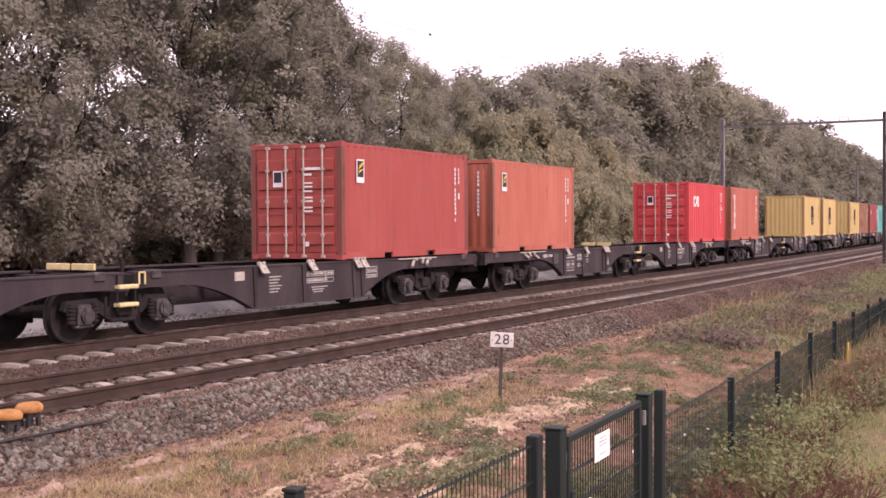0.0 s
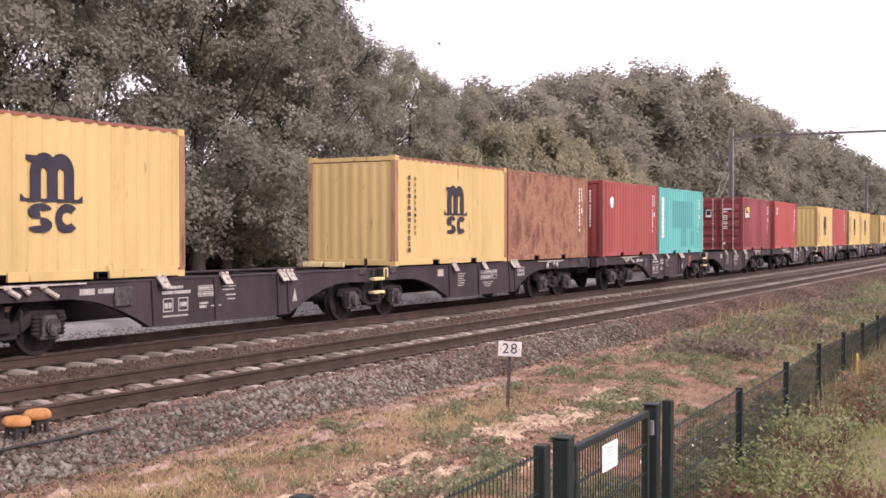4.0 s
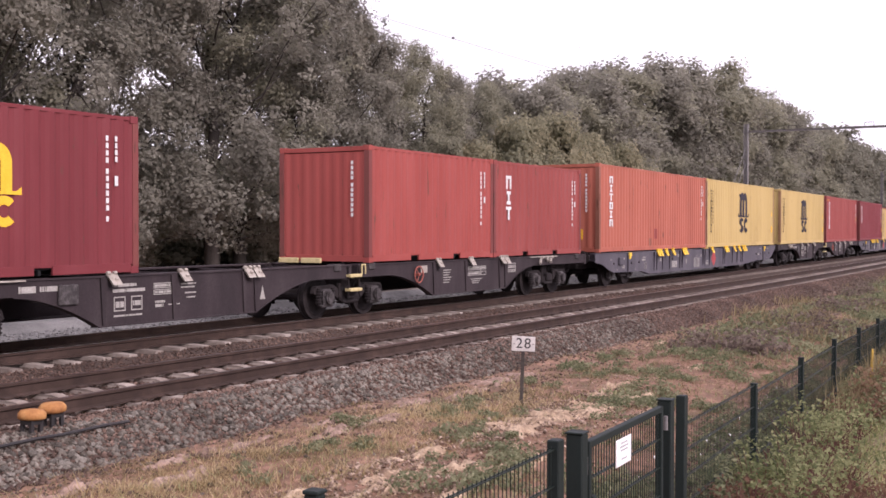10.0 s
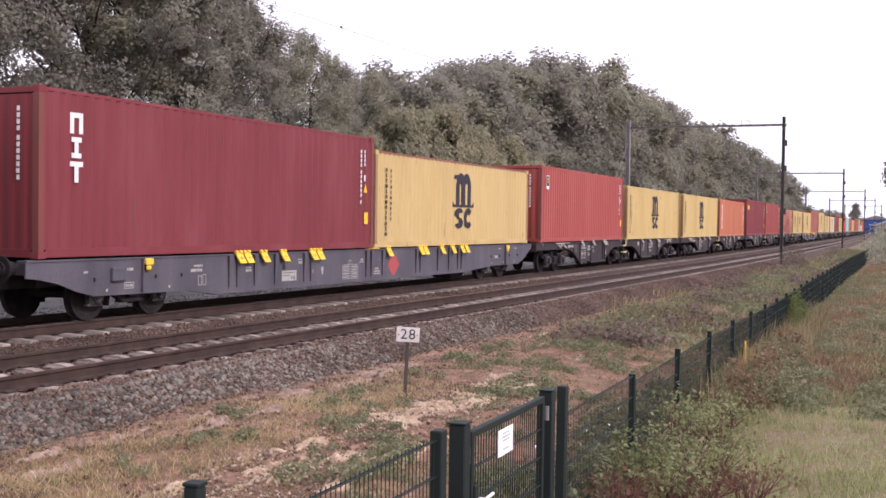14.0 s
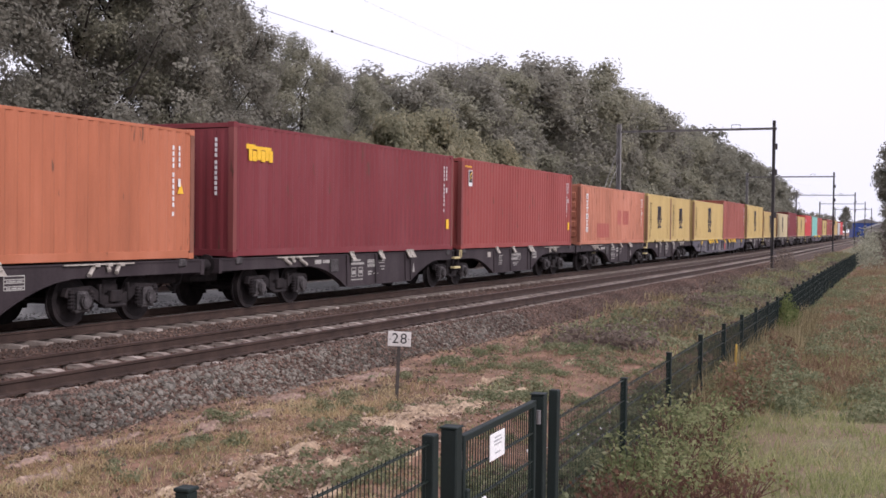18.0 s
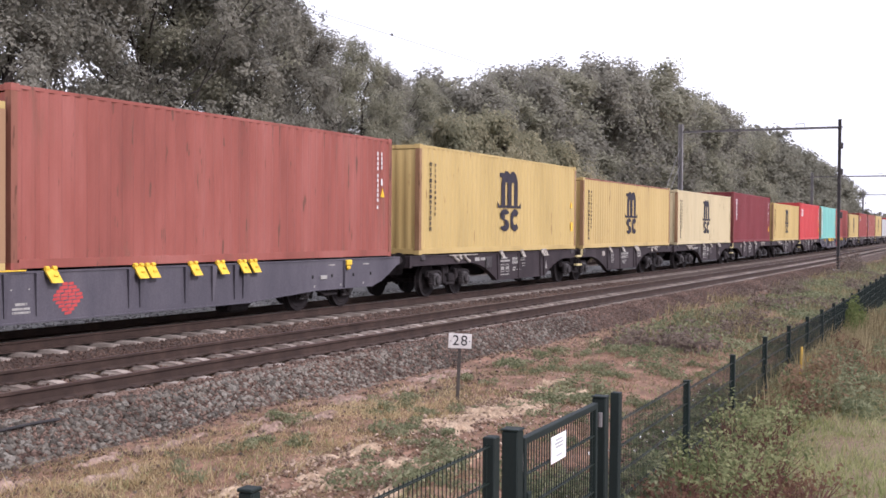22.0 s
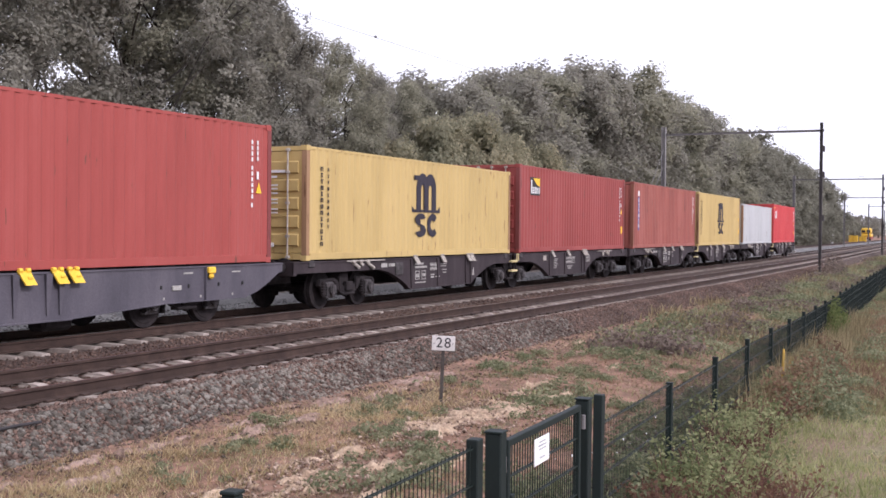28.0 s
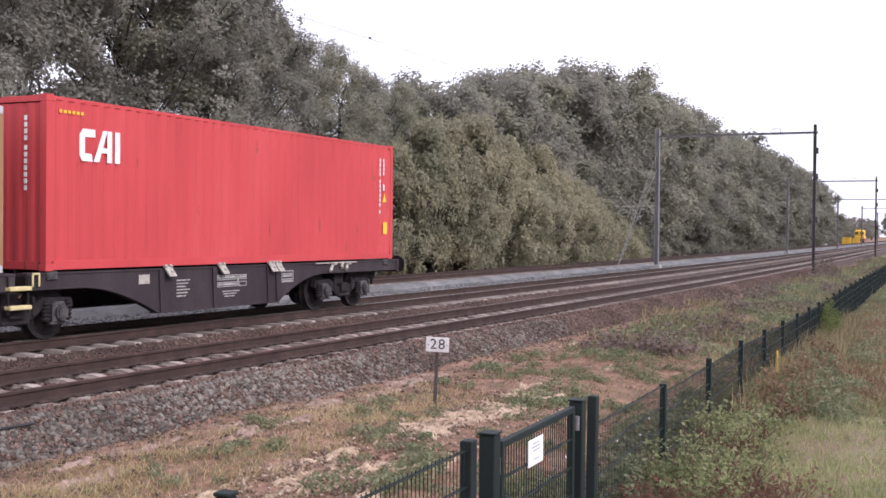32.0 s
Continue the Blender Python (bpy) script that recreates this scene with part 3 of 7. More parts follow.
def make_tree(seed, height, spread, leaf, count, size, label, low=0.12, name="tree", category="tree", boughs=44, tuft=0.40, widest=0.42, thin=0.0):
    """A tapered trunk, limbs that fork to their boughs, and each bough set about with leafy tufts."""
    rng = np.random.default_rng(seed)
    root = tagged(new(name), label, category)
    s = Shape()
    pts = [Vector((0, 0, -0.5))]
    for i in range(7):
        pts.append(Vector((rng.normal() * 0.10 * i ** 0.5, rng.normal() * 0.10 * i ** 0.5, height * 0.125 * (i + 1))))
    girth = 0.019 * height
    for i in range(7):
        s.tube(pts[i], pts[i + 1], girth * (1 - i / 8.2), girth * (1 - (i + 1) / 8.2), 8, False)
    tufts = []
    for i in range(boughs):
        u = ((i + rng.random()) / boughs) ** 0.92
        z = height * (low + (0.93 - low) * u)
        if thin and 0.30 < z / height < 0.54 and rng.random() < thin:  # light falls through between the limbs here
            continue
        width = spread * math.sqrt(max(0.03, 1 - ((u - widest) / 0.64) ** 2))
        a = i * 2.4 + rng.random() * 1.4
        rad = width * (0.25 + 0.62 * rng.random() ** 0.6)
        p = Vector((math.cos(a) * rad, math.sin(a) * rad, z))
        big = spread * (0.15 + 0.13 * rng.random()) * (0.8 if u > 0.85 else 1.0)
        base = pts[max(1, min(6, int((z - rad * 0.9) / (height * 0.125))))].lerp(pts[7], 0.12 * rng.random())
        mid = base.lerp(p, 0.5) + Vector((rng.normal() * 0.2, rng.normal() * 0.2, -0.12 * rad))
        s.tube(base, mid, 0.0036 * height, 0.03, 5, False)
        s.tube(mid, p, 0.03, 0.014, 5, False)
        for j in range(15):
            d = Vector(rng.normal(size=3))
            d = (d + Vector((math.cos(a), math.sin(a), 0.35)) * 0.75).normalized()
            q = p + d * big * (0.45 + 0.68 * rng.random())
            q.z -= 0.10 * big
            if j % 3 == 0:
                s.tube(p, q, 0.020, 0.008, 4, False)
            tufts.append((*q, tuft * (0.6 + 0.75 * rng.random()), *d))
    for i in range(boughs * 3):  # loose sprays that fill the crown between the boughs
        u, a = rng.random(), rng.random() * 6.283
        rad = spread * math.sqrt(max(0.03, 1 - ((u - widest) / 0.64) ** 2)) * (0.35 + 0.68 * rng.random())
        if thin and 0.30 < low + (0.97 - low) * u < 0.54 and rng.random() < thin:
            continue
        tufts.append((math.cos(a) * rad, math.sin(a) * rad, height * (low + (0.97 - low) * u), tuft * (0.5 + 0.6 * rng.random()), math.cos(a), math.sin(a), 0.3))
    part("trunk", s.mesh("trunk", BARK, True), root, "grey-brown trunk with forking limbs")
    v, f = crown_leaves(rng, tufts, count, size)
    part("crown", np_mesh("crown", v, f, leaf), root)
    return root


def build_trees():
    rng = np.random.default_rng(5)
    oak = "tall broadleaf tree with dull dark green autumn foliage"
    dull = "broad tree with grey-green foliage turning brown"
    kinds = [make_tree(11, 14, 4.6, LEAF_A, 68000, 0.063, oak, 0.10, boughs=50, tuft=0.38, thin=0.30), make_tree(12, 14, 4.3, LEAF_A, 68000, 0.063, oak, 0.12, boughs=50, tuft=0.38, thin=0.30),
             make_tree(13, 14, 4.7, LEAF_B, 68000, 0.063, dull, 0.08, boughs=50, tuft=0.38, thin=0.30), make_tree(14, 14, 4.2, LEAF_B, 68000, 0.063, dull, 0.08, boughs=50, tuft=0.38, thin=0.30),
             make_tree(15, 14, 4.8, LEAF_B, 25000, 0.12, dull, 0.1, tuft=0.5), make_tree(16, 14, 4.6, LEAF_A, 25000, 0.12, oak, 0.1, tuft=0.5),
             make_tree(17, 14, 4.8, LEAF_D, 12000, 0.19, oak, 0.06, tuft=0.6), make_tree(18, 14, 5.0, LEAF_D, 12000, 0.19, oak, 0.06, tuft=0.6)]
    for k in kinds:
        k["group"] = "wood along the line"
    spots = []
    #         x, distance past the line, height over the ground, kind
    rows = [(20.5, 30.5, 15.0, 2), (26.5, 32.2, 16.5, 3), (24, 29, 15.5, 0), (29.5, 31, 17, 1), (34, 29, 16.5, 0), (37.5, 30.5, 16.2, 2), (40.4, 29.2, 14.4, 1), (44.2, 31, 12.6, 0), (48.8, 30, 11.8, 3), (53.5, 31, 11.6, 1),
            (58.5, 31, 11.2, 2), (64.5, 31, 11.9, 0), (69.5, 31.5, 12.4, 3), (75.5, 30.5, 13.7, 2), (81.5, 32, 14.6, 1), (88.0, 31, 16.2, 0), (93.5, 32, 16.1, 3),
            (98.5, 31.5, 17.2, 0), (104.5, 30.5, 18.2, 2), (112.5, 30.8, 17.7, 3), (120.5, 30.4, 17.3, 2), (129, 30.5, 17.2, 0), (136.5, 31, 17.4, 1)]
    spots += rows
    tall = ((144, 15.4), (170, 17.0), (197, 16.6), (214, 16.7), (238, 16.1), (268, 14.7), (290, 13.4))
    x, i = 143.5, 0
    while x < 290:
        spots.append((x, 29.6 + 1.8 * rng.random(), float(np.interp(x, [q[0] for q in tall], [q[1] for q in tall])) + 0.5 * rng.normal(), i % 4))
        x, i = x + 6.6 + 2.2 * rng.random(), i + 1
    while x < 430:  # the wood's end, lower and thinner
        spots.append((x, 30.5 + 3.0 * rng.random(), float(np.interp(x, (290, 303, 321, 338, 356, 381, 430), (13.2, 12.0, 10.4, 9.0, 8.6, 7.8, 6.2))) + 0.7 * rng.normal(), i % 4))
        x, i = x + 7.5 + 4.0 * rng.random(), i + 1
    for i in range(20):  # a second, lower rank behind
        spots.append((60 + i * 5.0, 37 + 3 * rng.random(), 8.0 + 1.5 * rng.random() if i < 4 else 11.0 + 2 * rng.random(), (i + 1) % 4))
    for i in range(9):  # low growth that closes the view under the tall crowns
        spots.append((20 + i * 3.6, 35.5 + 3 * rng.random(), 5.4 + 1.4 * rng.random(), (i + 2) % 4))
    for i in range(10):
        spots.append((14 + i * 3.9, 40.0 + 3 * rng.random(), 6.2 + 1.2 * rng.random(), (i + 1) % 4))
    last = {}
    for i, (x, y, h, k) in enumerate(spots):
        k = 6 + i % 2 if x > 152 or y > 33 else 4 + i % 2 if x > 62 else k
        wide = (h / 14) ** 0.8 * (1.0 if x < 62 else 1.2)
        m = pose(x, y + bend(x), -0.5, 0, 0, rng.random() * 360) @ Matrix.Diagonal((wide * (0.98 + 0.18 * rng.random()), wide * (0.96 + 0.16 * rng.random()), h / 14, 1))
        if k in last:
            copy_thing(kinds[k], last[k])
        last[k] = m
    for k, m in last.items():
        kinds[k].matrix_basis = m
    bush = make_tree(21, 6.5, 4.4, LEAF_C, 26000, 0.085, "big rounded willow bush with yellowing leaves", 0.04, "bush", "bush", 40, 0.36, 0.2)
    bush["group"] = "bushes at the wood's edge"
    m = None
    for x, y, sx, h in ((47.5, 28.4, 0.6, 5.2), (52.5, 27.6, 0.8, 6.9), (57, 27.0, 0.95, 8.3), (61.5, 26.6, 1.0, 8.9), (66.5, 26.6, 1.0, 8.1), (72, 26.4, 0.98, 7.9), (76.5, 26.4, 0.9, 7.2), (81, 26.2, 0.8, 5.7), (86, 26.2, 0.72, 4.9), (90.5, 26.0, 0.62, 3.8), (94.5, 26.0, 0.45, 2.4)):
        if m:
            copy_thing(bush, m)
        m = pose(x, y + bend(x), -0.5, 0, 0, x * 67) @ Matrix.Diagonal((sx, sx, h / 6.4, 1))
    bush.matrix_basis = m
    shrub = make_tree(31, 3.2, 2.4, LEAF_D, 5000, 0.11, "low dark shrub under the wood's edge", 0.05, "shrub", "shrub", 16, 0.34, 0.3)
    shrub["group"] = "shrubs under the wood"
    for i in range(60):
        x = 22 + i * 4.6 + rng.random() * 2
        if x < 40 or (46 < x < 98 and i % 2):
            continue
        copy_thing(shrub, pose(x, 26.8 + rng.random() * 1.6 + bend(x), -0.5, 0, 0, rng.random() * 360) @ Matrix.Diagonal((1.1, 1.0, 0.45 + 0.6 * rng.random(), 1)))
    for i in range(46):  # rough bushes far along the meadow's edge
        x = 134 + i * 5.2 + 2.5 * rng.random()
        copy_thing(shrub, pose(x, 3.0 + 0.012 * x - (0.02 + 0.05 * rng.random()) * (x - 90.0) * (i % 3) * 0.7, -1.1, 0, 0, rng.random() * 360) @ Matrix.Diagonal((1.5, 1.3, 0.40 + 0.5 * rng.random(), 1)))
    for i in range(13):  # undergrowth between the trunks
        copy_thing(shrub, pose(19.7 + i * 2.7 + rng.random(), 32.5 + 2.5 * rng.random(), -0.5, 0, 0, rng.random() * 360) @ Matrix.Diagonal((1.2, 1.1, 0.7 + 0.5 * rng.random(), 1)))
    shrub.matrix_basis = pose(17.5, 31.0, -0.5)


build_ground()
build_beds()
build_rails()
portals = [build_portal(x, x == 70) for x in (70, 133, 201, 264, 330)]
build_wires()
build_trees()


# ---- containers ----
def corrugated(length, height, ends=False):
    """A corrugated wall in the plane y = 0, its ridges outward at -y, from x = -length / 2."""
    s = Shape()
    pitch = 0.278 if not ends else 0.25
    k = int(length / pitch)
    pitch = length / k
    deep = 0.014 if ends else 0.025
    prof = []
    for i in range(k):
        a = -length / 2 + i * pitch
        prof += [(a, 0.0), (a + pitch * 0.27, 0.0), (a + pitch * 0.5, deep), (a + pitch * 0.77, deep)]
    prof.append((length / 2, 0.0))
    v = []
    for z in (0.0, height):
        v += [(x, y, z) for x, y in prof]
    n = len(prof)
    return s.add(v, [(i, i + 1, n + i + 1, n + i) for i in range(n - 1)])


CACHE = {}


def wall_patch(length, x0, x1, z0, z1):
    """A painted-over field that follows the ridges of a side wall."""
    full = length - 0.26
    k = int(full / 0.278)
    pitch = full / k
    prof = []
    for i in range(k):
        a = -full / 2 + i * pitch
        prof += [(a, 0.0), (a + pitch * 0.27, 0.0), (a + pitch * 0.5, 0.025), (a + pitch * 0.77, 0.025)]
    prof = [(x, y - 0.003) for x, y in prof if x0 <= x <= x1]
    n = len(prof)
    return Shape().add([(x, y, z) for z in (z0, z1) for x, y in prof], [(i, i + 1, n + i + 1, n + i) for i in range(n - 1)])


def box_meshes(length, height):
    """The meshes of a container of that size, made once."""
    key = (length, height)
    if key in CACHE:
        return CACHE[key]
    L, H, W = length, height, 2.438
    d = {}
    s = corrugated(L - 0.26, H - 0.225)
    d["side_wall"] = s.mesh("side_wall", RED)
    d["end_wall"] = corrugated(W - 0.26, H - 0.30, True).mesh("end_wall", RED)
    s = Shape()
    k = int((L - 0.2) / 0.209)
    pitch = (L - 0.2) / k
    prof = []
    for i in range(k):
        a = -L / 2 + 0.1 + i * pitch
        prof += [(a, 0.0), (a + pitch * 0.3, 0.0), (a + pitch * 0.5, -0.02), (a + pitch * 0.8, -0.02)]
    n = len(prof)
    s.add([(x, y, H - 0.035 + z) for y in (-W / 2 + 0.05, W / 2 - 0.05) for x, z in prof], [(i, i + 1, n + i + 1, n + i) for i in range(n - 1)])
    d["roof"] = s.mesh("roof", RED)
    s = Shape()
    s.plate([(0, 0), (0.13, 0), (0.13, 0.045), (0.05, 0.05), (0.05, 0.13), (0, 0.13)], "z", 0.118, H - 0.118)
    d["corner_post"] = s.mesh("corner_post", RED)
    d["corner_casting"] = Shape().box(0, 0.178, 0, 0.162, 0, 0.118, 0.006).mesh("corner_casting", RED)
    s = Shape()
    s.box(-L / 2 + 0.17, L / 2 - 0.17, 0.016, 0.07, H - 0.078, H - 0.018, 0.004)
    d["top_rail"] = s.mesh("top_rail", RED)
    s = Shape()
    holes = (-1.03, 1.03) if L < 7 else ()
    edges = [-L / 2 + 0.17]
    for h in holes:
        edges += [h - 0.18, h + 0.18]
    edges.append(L / 2 - 0.17)
    for a, b in zip(edges[::2], edges[1::2]):
        s.box(a, b, 0.005, 0.055, 0.02, 0.17, 0.004)
    s.box(-L / 2 + 0.17, L / 2 - 0.17, 0.02, 0.05, 0.135, 0.168)
    d["bottom_rail"] = s.mesh("bottom_rail", RED)
    s = Shape()
    s.box(-L / 2 + 0.05, L / 2 - 0.05, -W / 2 + 0.08, W / 2 - 0.08, 0.10, 0.14)
    for i in range(int(L / 0.6)):
        a = -L / 2 + 0.4 + i * 0.6
        s.box(a, a + 0.05, -W / 2 + 0.06, W / 2 - 0.06, 0.02, 0.10)
    # floor and cross members coloured near-black, as the shadowed gap below the box
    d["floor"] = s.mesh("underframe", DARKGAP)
    s = Shape()
    s.box(0.01, 0.07, -W / 2 + 0.16, W / 2 - 0.16, H - 0.12, H - 0.02, 0.004)
    d["header"] = s.mesh("header", RED)
    s = Shape()
    s.box(0.01, 0.07, -W / 2 + 0.16, W / 2 - 0.16, 0.02, 0.16, 0.004)
    d["sill"] = s.mesh("sill", RED)
    s = Shape()  # one door leaf, its hinge at y = 0
    s.box(0.02, 0.06, 0.005, 1.08, 0.17, H - 0.13, 0.004)
    d["door"] = s.mesh("door", RED)
    d["door_rib"] = Shape().plate([(0.02, 0.02), (-0.02, 0.05), (-0.02, 0.28), (0.02, 0.31)], "z", 0.09, 1.0).mesh("door_rib", RED)
    for q in d["door_rib"].vertices:
        x, y, z = q.co
        q.co = (x, z, y)
    s = Shape()
    s.tube((-0.035, 0, 0.06), (-0.035, 0, H - 0.06), 0.02, n=8)
    for z in (0.08, 0.55, H * 0.5, H - 0.6, H - 0.1):
        s.box(-0.06, 0.02, -0.045, 0.045, z - 0.03, z + 0.03, 0.004)
    d["lock_rod"] = s.mesh("lock_rod", FLAP)
    s = Shape()
    s.box(-0.05, -0.03, 0.0, 0.5, 1.02, 1.05, 0.004)
    d["lock_handle"] = s.mesh("lock_handle", FLAP)
    CACHE[key] = d
    return d


def bars(cells):
    """Plain little plates (x, z, width, height) lying on a side wall."""
    s = Shape()
    for i, (x, z, w, h) in enumerate(cells):
        s.box(x, x + w, -0.006 - 0.0007 * (i % 10), 0.0, z, z + h)
    return s


def ring(cx, cz, ro, ri, a0, a1, n=14, sx=1.0):
    """The outline of a bent band from a0 to a1 degrees."""
    o = [(cx + sx * ro * math.cos(radians(a0 + (a1 - a0) * i / n)), cz + ro * math.sin(radians(a0 + (a1 - a0) * i / n))) for i in range(n + 1)]
    return o + [(cx + sx * ri * math.cos(radians(a1 + (a0 - a1) * i / n)), cz + ri * math.sin(radians(a1 + (a0 - a1) * i / n))) for i in range(n + 1)]


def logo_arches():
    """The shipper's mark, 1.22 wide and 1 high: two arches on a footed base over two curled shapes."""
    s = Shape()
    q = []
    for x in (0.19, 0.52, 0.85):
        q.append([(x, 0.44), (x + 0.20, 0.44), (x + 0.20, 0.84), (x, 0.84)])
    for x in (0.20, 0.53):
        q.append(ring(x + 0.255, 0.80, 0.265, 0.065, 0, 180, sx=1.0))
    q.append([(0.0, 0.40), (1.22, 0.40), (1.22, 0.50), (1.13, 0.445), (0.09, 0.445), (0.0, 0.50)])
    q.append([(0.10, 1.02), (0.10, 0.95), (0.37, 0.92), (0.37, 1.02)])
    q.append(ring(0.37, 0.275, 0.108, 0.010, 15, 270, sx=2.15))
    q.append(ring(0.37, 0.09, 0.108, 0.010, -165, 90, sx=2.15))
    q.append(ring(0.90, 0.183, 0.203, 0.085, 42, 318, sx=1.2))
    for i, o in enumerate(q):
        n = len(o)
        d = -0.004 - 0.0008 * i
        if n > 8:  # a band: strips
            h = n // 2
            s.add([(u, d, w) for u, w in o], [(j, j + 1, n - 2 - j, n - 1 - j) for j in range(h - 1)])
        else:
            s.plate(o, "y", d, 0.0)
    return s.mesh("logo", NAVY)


LOGO = logo_arches()
MARKS = {}


def mark(name, cells, m):
    key = (name, m.name)
    if key not in MARKS:
        MARKS[key] = bars(cells).mesh(name, m)
    return MARKS[key]


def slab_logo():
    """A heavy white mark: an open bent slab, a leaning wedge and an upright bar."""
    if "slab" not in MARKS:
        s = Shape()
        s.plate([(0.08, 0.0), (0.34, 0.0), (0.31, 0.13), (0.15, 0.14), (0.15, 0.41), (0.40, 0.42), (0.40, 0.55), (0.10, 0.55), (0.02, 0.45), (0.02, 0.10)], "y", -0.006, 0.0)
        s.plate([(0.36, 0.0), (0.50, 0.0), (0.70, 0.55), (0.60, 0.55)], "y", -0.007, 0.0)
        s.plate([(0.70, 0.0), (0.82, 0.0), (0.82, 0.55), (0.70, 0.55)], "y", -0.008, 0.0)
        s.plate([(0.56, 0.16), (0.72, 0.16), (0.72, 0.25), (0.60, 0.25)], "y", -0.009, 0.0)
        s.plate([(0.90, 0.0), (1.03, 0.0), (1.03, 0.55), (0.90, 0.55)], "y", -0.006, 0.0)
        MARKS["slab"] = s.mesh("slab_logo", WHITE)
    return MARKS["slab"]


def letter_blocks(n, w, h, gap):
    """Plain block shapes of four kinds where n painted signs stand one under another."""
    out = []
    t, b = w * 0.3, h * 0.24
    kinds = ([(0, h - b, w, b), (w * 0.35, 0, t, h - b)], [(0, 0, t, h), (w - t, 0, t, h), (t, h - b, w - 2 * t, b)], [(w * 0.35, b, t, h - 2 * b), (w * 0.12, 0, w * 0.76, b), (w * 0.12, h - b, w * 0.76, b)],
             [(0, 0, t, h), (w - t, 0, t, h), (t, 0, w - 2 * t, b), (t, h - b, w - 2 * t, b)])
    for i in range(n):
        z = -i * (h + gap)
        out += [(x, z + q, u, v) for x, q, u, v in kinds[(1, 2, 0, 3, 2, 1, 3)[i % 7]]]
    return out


def make_container(length, height, m, label, marks=(), doors=False):
    """A freight container on its base, its near side at -y. marks: what is painted on the near side."""
    L, H, W = length, height, 2.438
    d = box_meshes(L, H)
    root = tagged(new("shipping_container"), label, "container", "containers on the train")
    flip = Matrix.Rotation(math.pi, 4, "Z")
    for side in (Matrix(), flip):
        wall = part("side_wall", d["side_wall"], root, m=m, at=side @ Matrix.Translation((0, -W / 2 + 0.012, 0.16)))
        part("top_rail", d["top_rail"], root, m=EDGE_RED if m is YELLOW_OLD else m, at=side @ Matrix.Translation((0, -W / 2, 0)))
        part("bottom_rail", d["bottom_rail"], root, m=m, at=side @ Matrix.Translation((0, -W / 2, 0)))
        if side is not flip:
            near = wall
    part("roof", d["roof"], root, m=m)
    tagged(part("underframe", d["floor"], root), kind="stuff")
    for k, (sx, sy) in enumerate(((-1, -1), (1, -1), (1, 1), (-1, 1))):
        fit = Matrix.Translation((sx * L / 2, sy * W / 2, 0)) @ Matrix.Diagonal((-sx, -sy, 1, 1))
        part("corner_post", d["corner_post"], root, m=EDGE if m in (YELLOW, YELLOW_OLD, CREAM, TEAL_PALE, GREY_BOX) else EDGE_DARK if m in (WINE, MAROON, BROWNRED, RED) else EDGE_RED if m in (RUSTY, ORANGE_OLD, RED_PALE, ORANGE, ORANGE_RED) else m, at=fit)
        part("corner_casting", d["corner_casting"], root, m=m, at=fit)
        part("corner_casting", d["corner_casting"], root, m=m, at=Matrix.Translation((0, 0, H - 0.118)) @ fit)
    for end, front in ((Matrix(), not doors), (flip, doors)):
        at = end @ Matrix.Translation((-L / 2, 0, 0))
        part("header", d["header"], root, m=m, at=at)
        part("sill", d["sill"], root, m=m, at=at)
        if front:
            part("end_wall", d["end_wall"], root, m=m, at=at @ Matrix.Translation((0.012, 0, 0.16)) @ Matrix.Rotation(-math.pi / 2, 4, "Z"))
        else:
            for y, turn in ((-W / 2 + 0.13, 1), (W / 2 - 0.13, -1)):
                leaf = part("door", d["door"], root, m=m, at=at @ Matrix.Translation((0, y, 0)) @ Matrix.Diagonal((1, turn, 1, 1)))
                for q in range(5):
                    part("door_rib", d["door_rib"], leaf, m=m, at=Matrix.Translation((0, 0, 0.30 + q * (H - 0.55) / 5)))
                for q in (0.35, 0.85):
                    part("lock_rod", d["lock_rod"], leaf, "pale grey locking rod", at=Matrix.Translation((0, q, 0)))
                part("lock_handle", d["lock_handle"], leaf, m=m, at=Matrix.Translation((0, 0.36, 0)))
                if turn == -1 and L < 7:
                    part("door_sticker", mark("door_sticker", [(0, 0, 0.26, 0.36)], WHITE), leaf, "white and black sticker on the door", at=Matrix.Translation((-0.03, 0.5, 1.62)) @ Matrix.Rotation(math.pi / 2, 4, "Z"))
                    part("door_sticker", mark("door_sticker_dark", [(0.03, 0.1, 0.2, 0.23)], NAVY), leaf, at=Matrix.Translation((-0.036, 0.5, 1.62)) @ Matrix.Rotation(math.pi / 2, 4, "Z"))
                if turn == 1:
                    tagged(part("door_text", mark("door_text", [(0.0, 1.98, 0.42, 0.06), (0.22, 1.86, 0.2, 0.05)] + [(0.2, z, 0.24, 0.035) for z in (1.68, 1.6, 1.5, 1.36, 1.28, 1.14, 1.06)] + [(0.3, 0.3, 0.1, 0.1)], WHITE), leaf,
                         "white data lines on the door", at=Matrix.Translation((-0.03, 0.42, 0)) @ Matrix.Rotation(math.pi / 2, 4, "Z")), kind="stuff")
